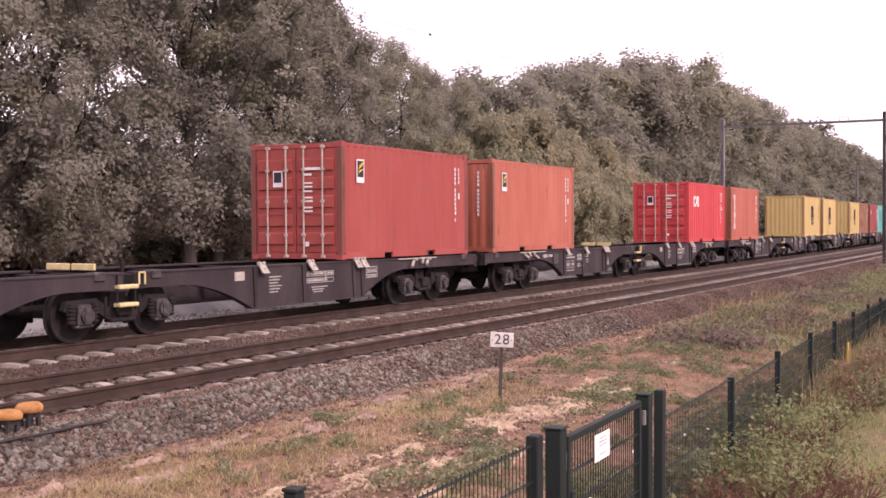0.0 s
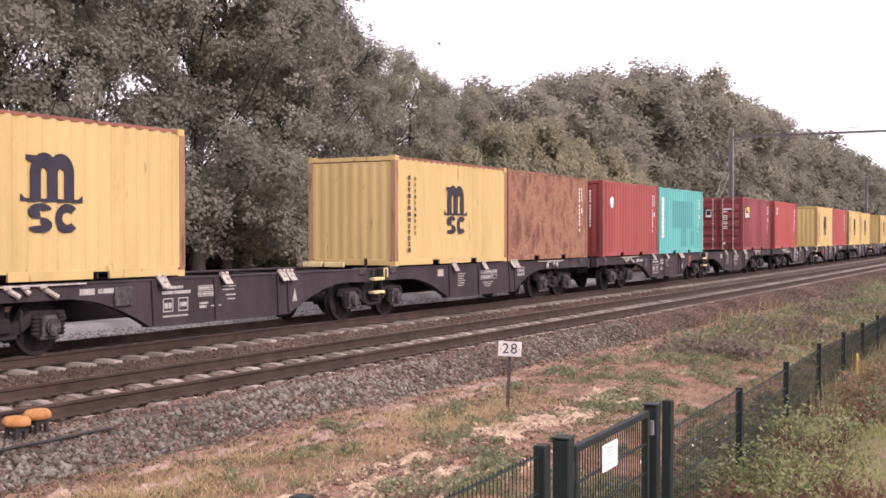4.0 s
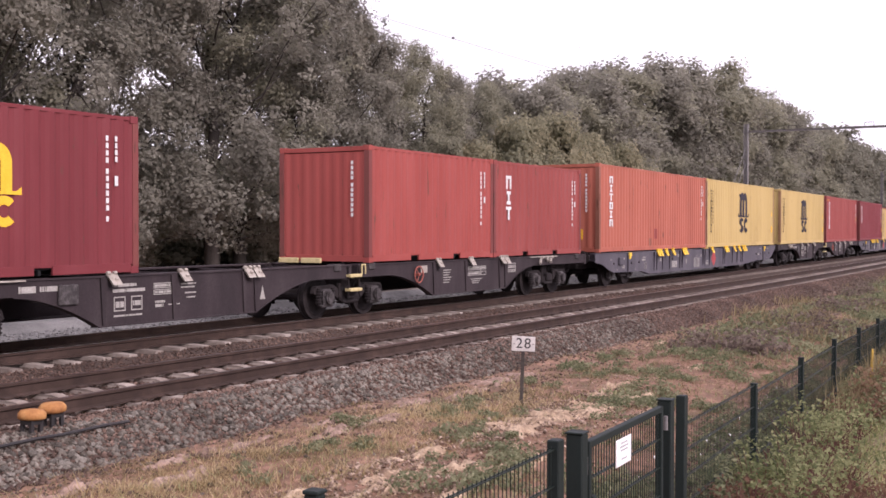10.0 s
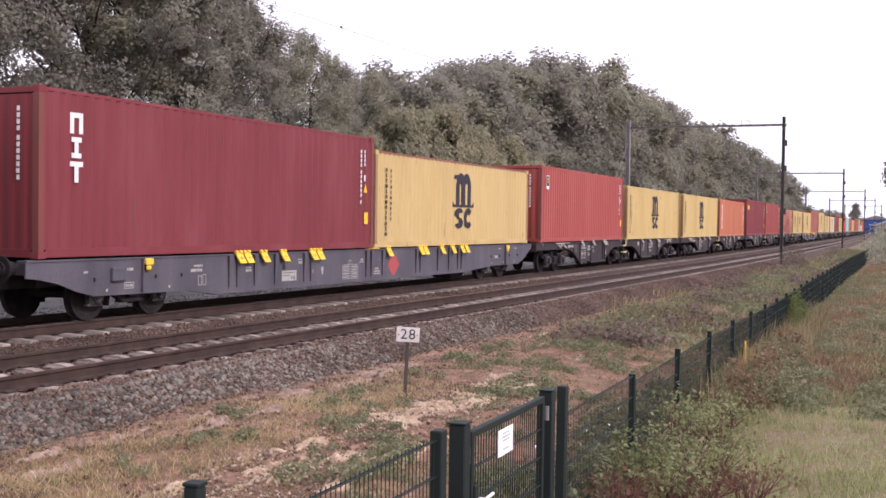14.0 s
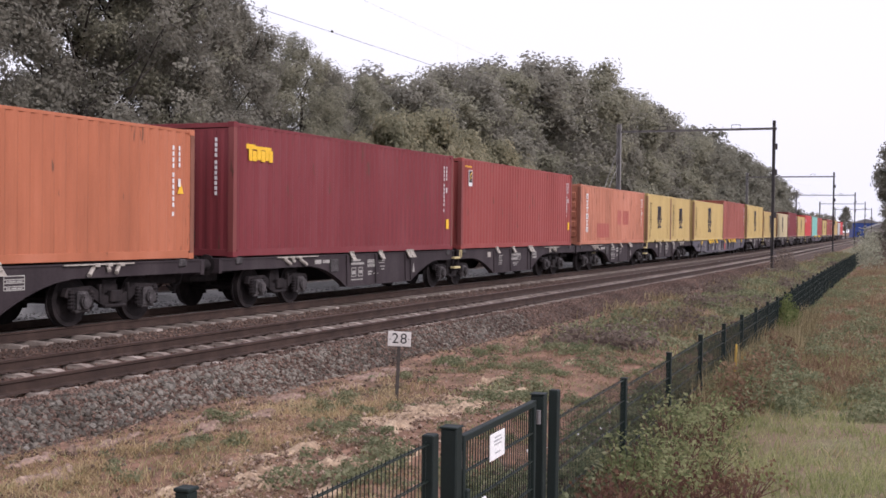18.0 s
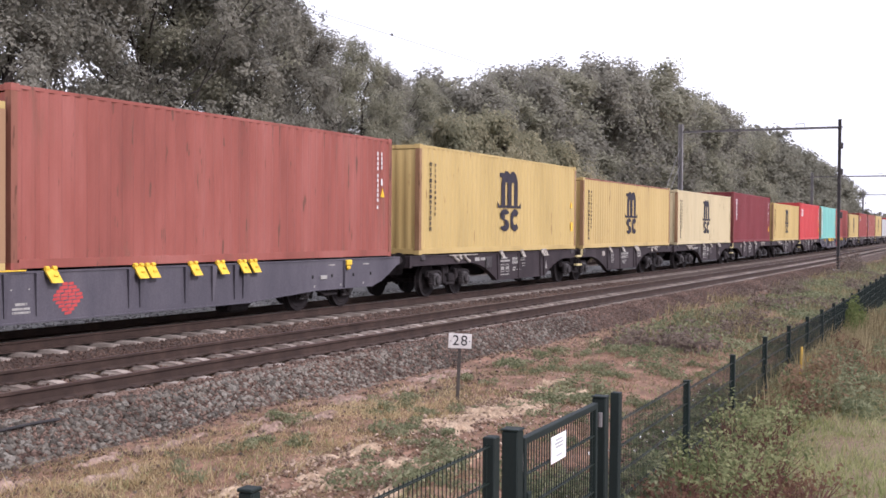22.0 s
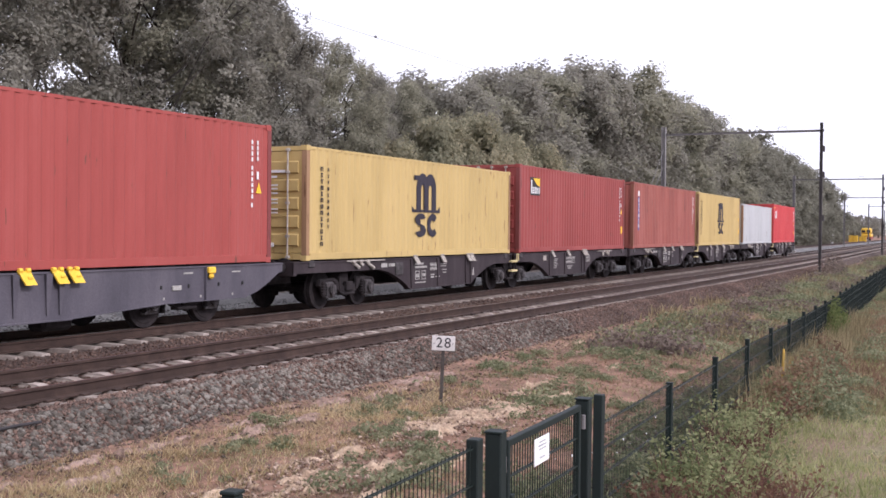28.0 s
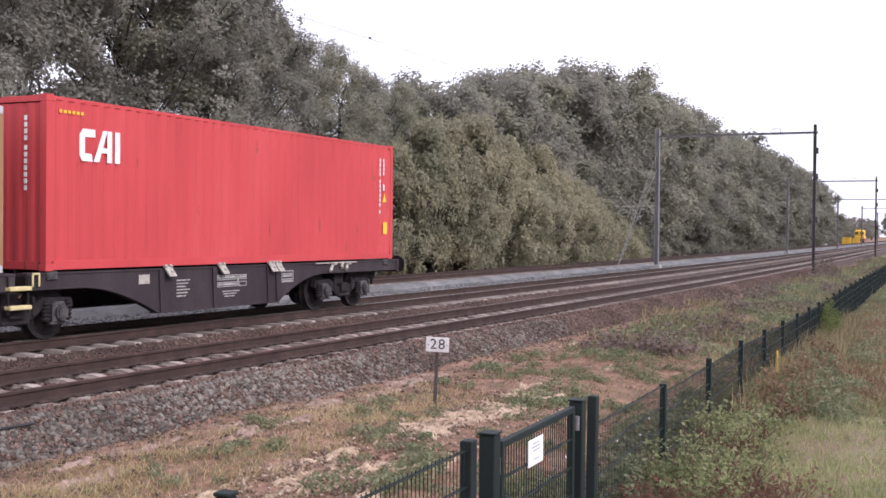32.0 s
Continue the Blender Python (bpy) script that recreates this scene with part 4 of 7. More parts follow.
    for kind in marks:
        def place(name, mesh, x, z, s=1.0, lab=""):
            o = part(name, mesh, near, lab, at=Matrix.Translation((x, -0.002, z - 0.16)) @ Matrix.Diagonal((s, 1, s, 1)))
            return tagged(o, kind="stuff") if "column" in name or "text" in name or "edge" in name else o

        a, b = -L / 2, L / 2
        if kind == "codes":  # two upright columns of small white figures near the far end
            place("code_column", mark("code_column", [(0, 1.34 - 0.118 * z - (0.06 if z > 3 else 0.0) - (0.06 if z > 9 else 0.0), 0.055, 0.085) for z in range(11)] + [(0.20, 1.34 - 0.11 * z, 0.05, 0.085) for z in range(4)] + [(0.19, 0.62, 0.07, 0.16)], WHITE), b - 0.72, H - 1.78, 1, "white upright rows of figures")
            if not doors:  # the same figures on the end wall, one under another
                e = part("end_code_column", mark("end_code", [(0, -0.11 * z - (0.05 if z > 3 else 0.0), 0.06, 0.08) for z in range(11)], WHITE), root, "white upright row of figures", at=Matrix.Translation((-L / 2 + 0.006, -0.74, H - 0.42)) @ Matrix.Rotation(-math.pi / 2, 4, "Z"))
                tagged(e, kind="stuff")
        elif kind == "codes_dark":
            place("code_column", mark("code_column", [(0, z * 0.13, 0.05, 0.09) for z in range(7)], NAVY), b - 0.75, H - 1.4, 1, "dark upright row of figures")
        elif kind == "stick":
            place("warning_sticker", mark("warning_sticker", [(0, 0, 0.2, 0.3)], YSTICK), b - 0.5, H * 0.22, 1, "yellow warning sticker")
        elif kind == "tri":
            s = Shape()
            s.plate([(0, 0), (0.2, 0), (0.1, 0.22)], "y", -0.006, 0)
            if "tri" not in MARKS:
                MARKS["tri"] = s.mesh("warning_triangle", YSTICK)
            place("warning_triangle", MARKS["tri"], b - 0.55, H * 0.5, 1, "yellow warning triangle")
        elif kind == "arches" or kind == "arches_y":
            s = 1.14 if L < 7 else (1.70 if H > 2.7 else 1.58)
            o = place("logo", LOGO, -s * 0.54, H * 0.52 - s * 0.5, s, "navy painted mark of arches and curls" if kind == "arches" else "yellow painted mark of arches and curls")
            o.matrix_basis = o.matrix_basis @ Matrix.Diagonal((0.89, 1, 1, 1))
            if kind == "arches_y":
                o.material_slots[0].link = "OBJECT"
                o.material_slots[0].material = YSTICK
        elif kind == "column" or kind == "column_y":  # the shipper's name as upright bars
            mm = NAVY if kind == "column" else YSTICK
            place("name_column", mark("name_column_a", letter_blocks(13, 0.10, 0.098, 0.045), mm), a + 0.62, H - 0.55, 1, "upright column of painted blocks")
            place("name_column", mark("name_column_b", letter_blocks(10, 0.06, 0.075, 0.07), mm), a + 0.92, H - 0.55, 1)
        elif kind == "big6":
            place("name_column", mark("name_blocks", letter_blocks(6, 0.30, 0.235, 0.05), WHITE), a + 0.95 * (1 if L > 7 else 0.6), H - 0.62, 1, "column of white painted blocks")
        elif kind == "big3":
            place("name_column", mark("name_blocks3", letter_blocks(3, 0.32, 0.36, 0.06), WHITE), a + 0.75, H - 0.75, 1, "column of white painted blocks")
        elif kind == "slab3":  # a wide white mark of three heavy shapes
            place("logo", slab_logo(), a + 0.75, H - 1.05, 1.0 if L > 7 else 0.82, "heavy white painted mark")
        elif kind == "flag":
            place("sticker", mark("flag_white", [(0, 0, 0.32, 0.52)], WHITE), a + 0.62, H - 0.88, 1, "white sticker with a navy field and yellow waves")
            o = place("sticker_field", mark("flag_navy", [(0.035, 0.12, 0.25, 0.37)], NAVY), a + 0.62, H - 0.88)
            o.location.y -= 0.004
            if "wave" not in MARKS:
                s = Shape().plate([(0.06, 0.20), (0.12, 0.27), (0.20, 0.30), (0.26, 0.30), (0.20, 0.26), (0.13, 0.24)], "y", -0.006, 0.0)
                s.plate([(0.07, 0.29), (0.13, 0.38), (0.20, 0.43), (0.27, 0.46), (0.25, 0.40), (0.19, 0.36), (0.12, 0.32)], "y", -0.006, 0.0)
                MARKS["wave"] = s.mesh("sticker_wave", YSTICK)
            o = place("sticker_wave", MARKS["wave"], a + 0.62, H - 0.88)
            o.location.y -= 0.008
        elif kind == "banner":
            at_x, at_z = (a + 0.45, H - 1.05) if L < 7 else (a + 1.0, H - 0.98)
            place("sticker", mark("banner_black", [(0, 0, 0.92, 0.60)], BLACKP), at_x, at_z, 1, "black, yellow and white sticker")
            if "wedge" not in MARKS:
                MARKS["wedge"] = Shape().plate([(0.26, 0.57), (0.89, 0.57), (0.89, 0.30), (0.60, 0.36)], "y", -0.007, 0.0).mesh("sticker_wedge", YSTICK)
            place("sticker_wedge", MARKS["wedge"], at_x, at_z).location.y -= 0.004
            o = place("sticker_text", mark("banner_w", [(0.06, 0.06, 0.10, 0.44), (0.20, 0.06, 0.15, 0.05), (0.20, 0.14, 0.15, 0.05), (0.20, 0.22, 0.15, 0.05), (0.40, 0.06, 0.06, 0.21), (0.52, 0.06, 0.06, 0.21), (0.44, 0.06, 0.10, 0.05), (0.44, 0.22, 0.10, 0.05), (0.66, 0.06, 0.06, 0.21), (0.80, 0.06, 0.06, 0.21)], WHITE), at_x, at_z)
            o.location.y -= 0.004
            if doors:
                place("door_sticker", mark("door_banner", [(0, 0, 0.36, 0.26)], BLACKP), 0, 0, 1, "small black and yellow sticker").matrix_basis = near.matrix_basis.inverted() @ Matrix.Translation((-L / 2 - 0.03, 0.95, H - 0.75)) @ Matrix.Rotation(-math.pi / 2, 4, "Z")
        elif kind == "stripe":
            wide, tall, low, at_x = (0.3, 1.55, H - 1.95, a + 0.3) if L < 7 else (0.46, 2.3, H - 2.58, a + 0.62)
            place("banner", mark("white_banner" + str(L), [(0, 0, wide, tall)], WHITE), at_x, low, 1, "tall white banner with grey figures")
            k = 8 if L < 7 else 9
            step = tall * 0.9 / k
            o = place("banner_text", mark("banner_blocks" + str(L), [c for i in range(k) for c in ((wide * 0.27, tall * 0.93 - (i + 0.8) * step, wide * 0.15, step * 0.66), (wide * 0.42, tall * 0.93 - (i + (0.8 if i % 2 else 0.32)) * step, wide * 0.2, step * 0.2), (wide * 0.60, tall * 0.93 - (i + 0.8) * step, wide * 0.12, step * (0.66 if i % 3 else 0.4)))], INK_DARK if L > 7 else INK), at_x, low)
            o.location.y -= 0.004
        elif kind == "bluebanner":
            place("sticker", mark("cap_white", [(0, 0, 0.26, 0.22)], WHITE), a + 0.75, H - 0.6, 1)
            place("banner", mark("blue_banner", [(0, 0, 0.2, 1.45)], BLUE), a + 0.78, H - 2.1, 1, "tall blue banner with white figures")
            o = place("banner_text", mark("blue_blocks", [(x + 0.04, z + 1.22, w, h) for x, z, w, h in letter_blocks(6, 0.12, 0.15, 0.07)], WHITE), a + 0.78, H - 2.1)
            o.location.y -= 0.004
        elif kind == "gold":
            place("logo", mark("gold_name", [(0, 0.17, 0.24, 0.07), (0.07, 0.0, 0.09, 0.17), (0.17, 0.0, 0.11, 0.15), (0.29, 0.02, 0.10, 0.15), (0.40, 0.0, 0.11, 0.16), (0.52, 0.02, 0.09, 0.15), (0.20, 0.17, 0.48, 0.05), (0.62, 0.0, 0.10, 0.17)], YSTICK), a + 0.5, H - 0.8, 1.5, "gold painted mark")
        elif kind == "patches":
            for x0, x1, z0, z1 in ((0.45, 1.15, 0.75, 1.42), (1.4, 2.75, 0.75, 1.42), (-3.4, -1.1, 0.14, 0.78)):
                part("patch", wall_patch(L, x0, x1, z0, z1).mesh("patch", REPAINT), near, "redder repainted patch")
        elif kind == "scabs":  # two repaired spots low on the wall and a sticker on the end
            for x0, x1, z0, z1, c in ((-0.62, -0.10, 0.26, 0.62, BROWNRED), (-1.16, -0.78, 0.0, 0.28, EDGE_RED)):
                part("patch", wall_patch(L, x0, x1, z0, z1).mesh("patch", c), near, "darker repainted patch")
            part("warning_sticker", mark("end_sticker", [(0, 0, 0.24, 0.34)], YSTICK), root, "yellow warning sticker on the end wall", at=Matrix.Translation((-L / 2 + 0.004, -0.42, 0.42)) @ Matrix.Rotation(-math.pi / 2, 4, "Z"))
        elif kind == "tealpatch":
            dark = TEAL_DARK if m is TEAL else TEAL_MID
            for x0, x1, z0, z1 in ((-1.25, 1.7, 0.85, 1.95), (-0.2, 0.75, 0.1, 0.85), (1.1, 1.75, 0.15, 0.75), (-2.7, -2.1, 1.2, 1.5)):
                part("patch", wall_patch(L, x0 * L / 6.06, x1 * L / 6.06, z0, z1).mesh("patch", dark), near, "darker repainted patch")
        elif kind == "drop":
            s = Shape()
            s.plate([(-0.03, 0.30)] + [(0.19 + 0.17 * math.cos(radians(q)), 0.19 + 0.20 * math.sin(radians(q))) for q in range(140, -181, -20)], "y", -0.006, 0)
            if "drop" not in MARKS:
                MARKS["drop"] = s.mesh("sticker", PALEBLUE)
            place("sticker", MARKS["drop"], a + 0.75, H - 0.92, 1, "pale blue round sticker")
        elif kind == "small":
            place("sticker", mark("small_name", [(0, 0, 0.16, 0.2), (0, 0.26, 0.22, 0.12)], WHITE), a + 0.55, H - 0.75, 1, "small white sticker")
        elif kind == "leadmarks":
            place("edge_mark", mark("edge_mark", [(i * 0.1, 0, 0.06, 0.05) for i in range(6)], YSTICK), a + 0.3, H - 0.28, 1)
    if "diamond" in marks:
        s = Shape()
        s.plate([(0, 0.16), (0.16, 0.32), (0.32, 0.16), (0.16, 0)], "x", -0.006, 0)
        part("end_patch", s.mesh("end_patch", RUSTY), root, "dark diamond stain on the end", at=Matrix.Translation((-L / 2 + 0.008, -0.1, H * 0.62)))
    return root


L20, L40, STD, HC = 6.058, 12.192, 2.591, 2.896
y_ = "yellow corrugated steel shipping container with a navy arched mark"
LOADS = [  # place along the train, length, height, paint, label, marks, doors forward
    (21.2, L20, STD, RED, "red twenty-foot container with a flag sticker", ("flag", "codes"), True),
    (28.8, L20, STD, ORANGE_RED, "orange-red twenty-foot container with a flag sticker", ("flag", "codes"), False),
    (48.2, L20, STD, BRIGHT, "bright red twenty-foot container with a white mark", ("slab3", "codes"), True),
    (55.6, L20, STD, ORANGE_RED, "orange-brown twenty-foot container with white blocks", ("big6", "codes"), False),
    (75.0, L20, STD, YELLOW_OLD, "twenty-foot " + y_, ("arches", "codes_dark"), False),
    (82.3, L20, STD, YELLOW_OLD, "twenty-foot " + y_, ("arches",), False),
    (95.6, L20, STD, YELLOW_OLD, "stained twenty-foot " + y_, ("arches", "column"), False),
    (101.75, L20, STD, RUSTY, "rust-eaten brown twenty-foot container", ("codes",), False),
    (109.2, L20, STD, BROWNRED, "brown-red twenty-foot container with a pale sticker", ("drop", "codes"), False),
    (115.4, L20, STD, TEAL, "teal twenty-foot container with a white banner", ("stripe", "codes", "tealpatch"), False),
    (128.7, L20, STD, WINE, "maroon twenty-foot container with a black and yellow sticker", ("banner", "codes"), True),
    (135.9, L20, STD, RED, "red twenty-foot container with a small sticker", ("small", "codes"), False),
    (148.9, L20, STD, YELLOW, "twenty-foot " + y_, ("arches", "column"), False),
    (155.05, L20, STD, RED, "plain red twenty-foot container", ("codes",), False),
    (162.6, L20, STD, YELLOW, "twenty-foot " + y_, ("arches", "column"), True),
    (168.8, L20, STD, YELLOW_OLD, "stained twenty-foot " + y_, ("arches", "column"), False),
    (182.3, L20, STD, YELLOW, "twenty-foot yellow container with a diamond stain on its end", ("arches", "column", "codes_dark", "diamond"), False),
    (189.9, L20, STD, MAROON, "maroon twenty-foot container with a yellow arched mark", ("arches_y", "column_y", "codes"), False),
    (203.0, L20, STD, RED, "plain red twenty-foot container", ("codes",), False),
    (209.1, L20, STD, BROWNRED, "brown-red twenty-foot container with white blocks", ("big3", "codes"), False),
    (216.7, L40, HC, ORANGE_RED, "orange-red forty-foot container with white blocks", ("big6", "codes", "scabs"), False),
    (229.0, L40, HC, YELLOW, "forty-foot " + y_, ("arches", "column", "tri", "stick"), False),
    (242.8, L40, HC, YELLOW, "forty-foot " + y_, ("arches", "column", "tri", "stick"), False),
    (255.8, L40, HC, BROWNRED, "brown-red forty-foot container with white blocks", ("big6", "codes", "tri", "leadmarks"), False),
    (269.5, L40, HC, MAROON, "maroon forty-foot container with white blocks", ("big3", "codes", "stick", "tri"), False),
    (281.8, L40, STD, YELLOW_OLD, "forty-foot " + y_, ("arches", "column"), False),
    (295.5, L40, HC, RED, "red forty-foot container with a flag sticker", ("flag", "codes", "stick"), False),
    (308.5, L40, STD, YELLOW, "forty-foot " + y_, ("arches", "column"), False),
    (322.0, L40, STD, YELLOW, "forty-foot " + y_, ("arches", "column", "tri"), False),
    (335.1, L40, STD, ORANGE, "orange forty-foot container with white blocks", ("big6", "codes", "tri"), True),
    (348.7, L40, HC, MAROON, "maroon forty-foot container with a gold mark", ("gold", "codes", "stick"), False),
    (361.6, L40, HC, BROWNRED, "brown-red forty-foot container with a flag sticker", ("flag", "codes", "stick", "leadmarks"), False),
    (375.1, L40, STD, ORANGE_OLD, "bleached orange forty-foot container with darker patches", ("big6", "codes", "patches"), True),
    (388.1, L20, STD, YELLOW, "twenty-foot " + y_, ("arches", "column"), False),
    (394.3, L20, STD, YELLOW, "twenty-foot " + y_, ("arches", "column"), False),
    (401.9, L40, STD, YELLOW, "forty-foot " + y_, ("arches", "column", "tri"), False),
    (414.2, L40, HC, RED_PALE, "plain faded red forty-foot container", ("codes", "tri"), False),
    (427.9, L40, HC, YELLOW, "forty-foot " + y_, ("arches", "column", "tri", "stick"), False),
    (440.9, L40, STD, YELLOW_OLD, "stained forty-foot " + y_, ("arches", "column"), False),
    (454.5, L40, STD, CREAM, "cream forty-foot container with a navy arched mark", ("arches", "column"), False),
    (467.5, L40, HC, MAROON, "maroon forty-foot container with white blocks", ("big3", "codes", "stick"), False),
    (481.1, L40, STD, YELLOW, "forty-foot " + y_, ("arches", "column"), False),
    (494.0, L40, HC, BRIGHT, "bright red forty-foot container with a white mark", ("slab3", "codes", "stick", "tri"), False),
    (507.7, L40, HC, TEAL_PALE, "pale teal forty-foot container with a white banner", ("stripe", "tri"), False),
    (520.0, L40, HC, RED, "red forty-foot container with white blocks", ("big6", "codes", "tri"), False),
    (533.6, L40, STD, YELLOW, "forty-foot " + y_, ("arches", "column"), True),
    (546.6, L40, HC, BROWNRED, "maroon forty-foot container with a black and yellow sticker", ("banner", "codes", "stick", "tri"), True),
    (560.2, L40, HC, RED_PALE, "faded red forty-foot container with a blue banner", ("bluebanner", "codes"), False),
    (573.2, L40, HC, YELLOW, "forty-foot " + y_, ("arches", "column", "stick", "tri"), True),
    (586.6, L40, STD, GREY_BOX, "grey-white forty-foot container with rusty corner posts", (), False),
    (599.7, L40, HC, BRIGHT, "bright red forty-foot container with a white mark", ("slab3", "codes", "stick", "tri", "leadmarks"), False),
]


# ---- wagons ----
DECK = 1.155


def beam_outline(a, b, arch_a, arch_b, top=1.10, thin=0.87, low=0.33):
    """The side of a deck beam from a to b: thin over the bogies, deep between arch_a and arch_b, each (foot, shoulder)."""
    o = [(a, top), (a, thin)]
    n = 8
    for i in range(n + 1):
        t = i / n
        o.append((arch_a[0] + (arch_a[1] - arch_a[0]) * t, thin + (low - thin) * (t ** 1.7)))
    for i in range(n + 1):
        t = 1 - i / n
        o.append((arch_b[0] + (arch_b[1] - arch_b[0]) * t, thin + (low - thin) * (t ** 1.7)))
    return o + [(b, thin), (b, top)]


def make_bogie_meshes():
    d = {}
    s = Shape()
    dip = [(-0.62 + 1.24 * i / 10, 0.30 + 0.24 * abs(-1 + i / 5) ** 2.2) for i in range(11)]
    o = [(-1.32, 0.56), (-1.26, 0.70), (-0.62, 0.72)] + [(x * 0.96, z + 0.20) for x, z in dip[1:-1]] + [(0.62, 0.72), (1.26, 0.70), (1.32, 0.56), (1.2, 0.50)] + [(x, z) for x, z in dip[::-1]] + [(-1.2, 0.50)]
    s.plate(o, "y", -0.05, 0.05)
    for x in (-0.40, 0.40):
        s.box(x - 0.03, x + 0.03, -0.075, 0.0, 0.42, 0.74, 0.01)
    s.box(-0.30, 0.30, -0.10, 0.10, 0.30, 0.36, 0.02)
    s.box(-0.16, 0.16, -0.12, 0.0, 0.40, 0.62, 0.02)
    d["side_frame"] = s.mesh("side_frame", BOGIE)
    s = Shape()
    s.box(-0.2, 0.2, -0.95, 0.95, 0.5, 0.82, 0.02)
    s.box(-1.3, 1.3, -0.08, 0.08, 0.5, 0.6, 0.02)
    d["bolster"] = s.mesh("bolster", BOGIE)
    s = Shape()
    for y0, y1, r in ((-0.065, 0.065, 0.46), (0.045, 0.075, 0.487), (-0.085, 0.085, 0.10)):
        s.tube((0, y0, 0), (0, y1, 0), r, n=28)
    s.tube((0, -0.075, 0), (0, -0.06, 0), 0.37, 0.40, n=28)
    d["wheel"] = s.mesh("wheel", BOGIE)
    d["axle"] = Shape().tube((0, -0.98, 0), (0, 0.98, 0), 0.075, n=10).mesh("axle", BOGIE)
    s = Shape()
    s.box(-0.15, 0.15, -0.09, 0.09, -0.19, 0.17, 0.04)
    s.tube((0, -0.14, -0.01), (0, -0.09, -0.01), 0.135, n=16)
    s.tube((0, -0.16, -0.01), (0, -0.14, -0.01), 0.10, n=16)
    for i in range(4):
        a = math.pi / 4 + i * math.pi / 2
        s.tube((0.105 * math.cos(a), -0.165, -0.01 + 0.105 * math.sin(a)), (0.105 * math.cos(a), -0.14, -0.01 + 0.105 * math.sin(a)), 0.016, n=6)
    s.box(-0.20, 0.20, -0.06, 0.06, -0.21, -0.16, 0.015)
    d["axlebox"] = s.mesh("axlebox", AXLEBOX)
    prof = [(0.05, -0.18)]
    for i in range(5):
        z = -0.16 + i * 0.062
        prof += [(0.055, z), (0.075, z + 0.01), (0.075, z + 0.03), (0.055, z + 0.04)]
    d["spring"] = Shape().lathe(0, 0, prof + [(0.05, 0.16)]).mesh("spring", BOGIE)
    s = Shape()
    s.box(-0.05, 0.05, -0.05, 0.05, -0.22, 0.25, 0.015)
    s.box(-0.09, 0.02, -0.09, 0.06, -0.12, 0.1, 0.02)
    d["brake_block"] = s.mesh("brake_block", BOGIE)
    return d


BG = make_bogie_meshes()


def add_bogie(root, x, hidden=False):
    b = part("bogie", BG["bolster"], root, "brown two-axle bogie", at=Matrix.Translation((x, 0, 0)))
    for sy in (-1, 1):
        turn = Matrix.Diagonal((1, -sy, 1, 1))
        part("side_frame", BG["side_frame"], b, at=Matrix.Translation((0, sy * 1.0, 0)))
        for wx in (-0.92, 0.92):
            part("wheel", BG["wheel"], b, "dark steel wheel with a worn tread", at=Matrix.Translation((wx, sy * 0.755, 0.46)) @ turn)
            part("axlebox", BG["axlebox"], b, "grey axlebox", at=Matrix.Translation((wx, sy * (0.93 if hidden else 1.06), 0.47)) @ turn)
            for sx in () if hidden else (-0.25, 0.25):
                part("spring", BG["spring"], b, at=Matrix.Translation((wx + sx, sy * 1.06, 0.50)))
            part("brake_block", BG["brake_block"], b, at=Matrix.Translation((wx + (0.56 if wx < 0 else -0.56), sy * 0.76, 0.46)))
    for wx in (-0.92, 0.92):
        part("axle", BG["axle"], b, at=Matrix.Translation((wx, 0, 0.46)))
    return b


def add_buffers(root, x, way):
    for sy in (-0.875, 0.875):
        s = Shape()
        s.tube((x, sy, 1.0), (x + way * 0.3, sy, 1.0), 0.12, n=14)
        s.tube((x + way * 0.3, sy, 1.0), (x + way * 0.5, sy, 1.0), 0.075, n=12)
        s.tube((x + way * 0.5, sy, 1.0), (x + way * 0.54, sy, 1.0), 0.22, n=18)
        part("buffer", s.mesh("buffer", BOGIE), root, "dark round buffer")
    s = Shape()
    s.box(min(x, x + way * 0.45), max(x, x + way * 0.45), -0.06, 0.06, 0.9, 1.02, 0.02)
    s.box(min(x, x + way * 0.4), max(x, x + way * 0.4), -0.045, 0.045, 0.62, 0.9, 0.02)
    part("coupling", s.mesh("coupling", BOGIE), root, "screw coupling")
    s = Shape()
    s.box(min(x, x - way * 1.0), max(x, x - way * 1.0), -0.5, 0.5, 0.62, 0.95, 0.03)
    part("drawgear_box", s.mesh("drawgear_box", BOGIE), root)
    for sy in (-0.3, 0.3):
        s = Shape().line([(x, sy, 0.9), (x + way * 0.12, sy, 0.6), (x + way * 0.28, sy * 0.8, 0.48), (x + way * 0.42, sy * 0.6, 0.56)], 0.03, 6)
        part("brake_hose", s.mesh("brake_hose", BOGIE), root)


def flap_mesh():
    """A folding lock flap that hangs askew from the deck's edge, with its two knuckles."""
    s = Shape()
    top, low = [(-0.13, 0.035), (0.09, 0.035)], [(0.16, -0.15), (-0.05, -0.15)]
    v = [(u, -0.035, z) for u, z in top] + [(u, -0.115, z) for u, z in low] + [(u, 0.0, z) for u, z in top] + [(u, -0.08, z) for u, z in low]
    s.add(v, [(0, 1, 2, 3), (7, 6, 5, 4), (0, 4, 5, 1), (1, 5, 6, 2), (2, 6, 7, 3), (3, 7, 4, 0)])
    for u in (-0.09, 0.05):
        s.tube((u - 0.035, -0.03, 0.045), (u + 0.035, -0.03, 0.045), 0.032, n=8)
    s.box(0.0, 0.09, -0.10, -0.07, -0.07, -0.03, 0.01)
    return s.mesh("lock_flap", FLAP)


FLAPS = flap_mesh()


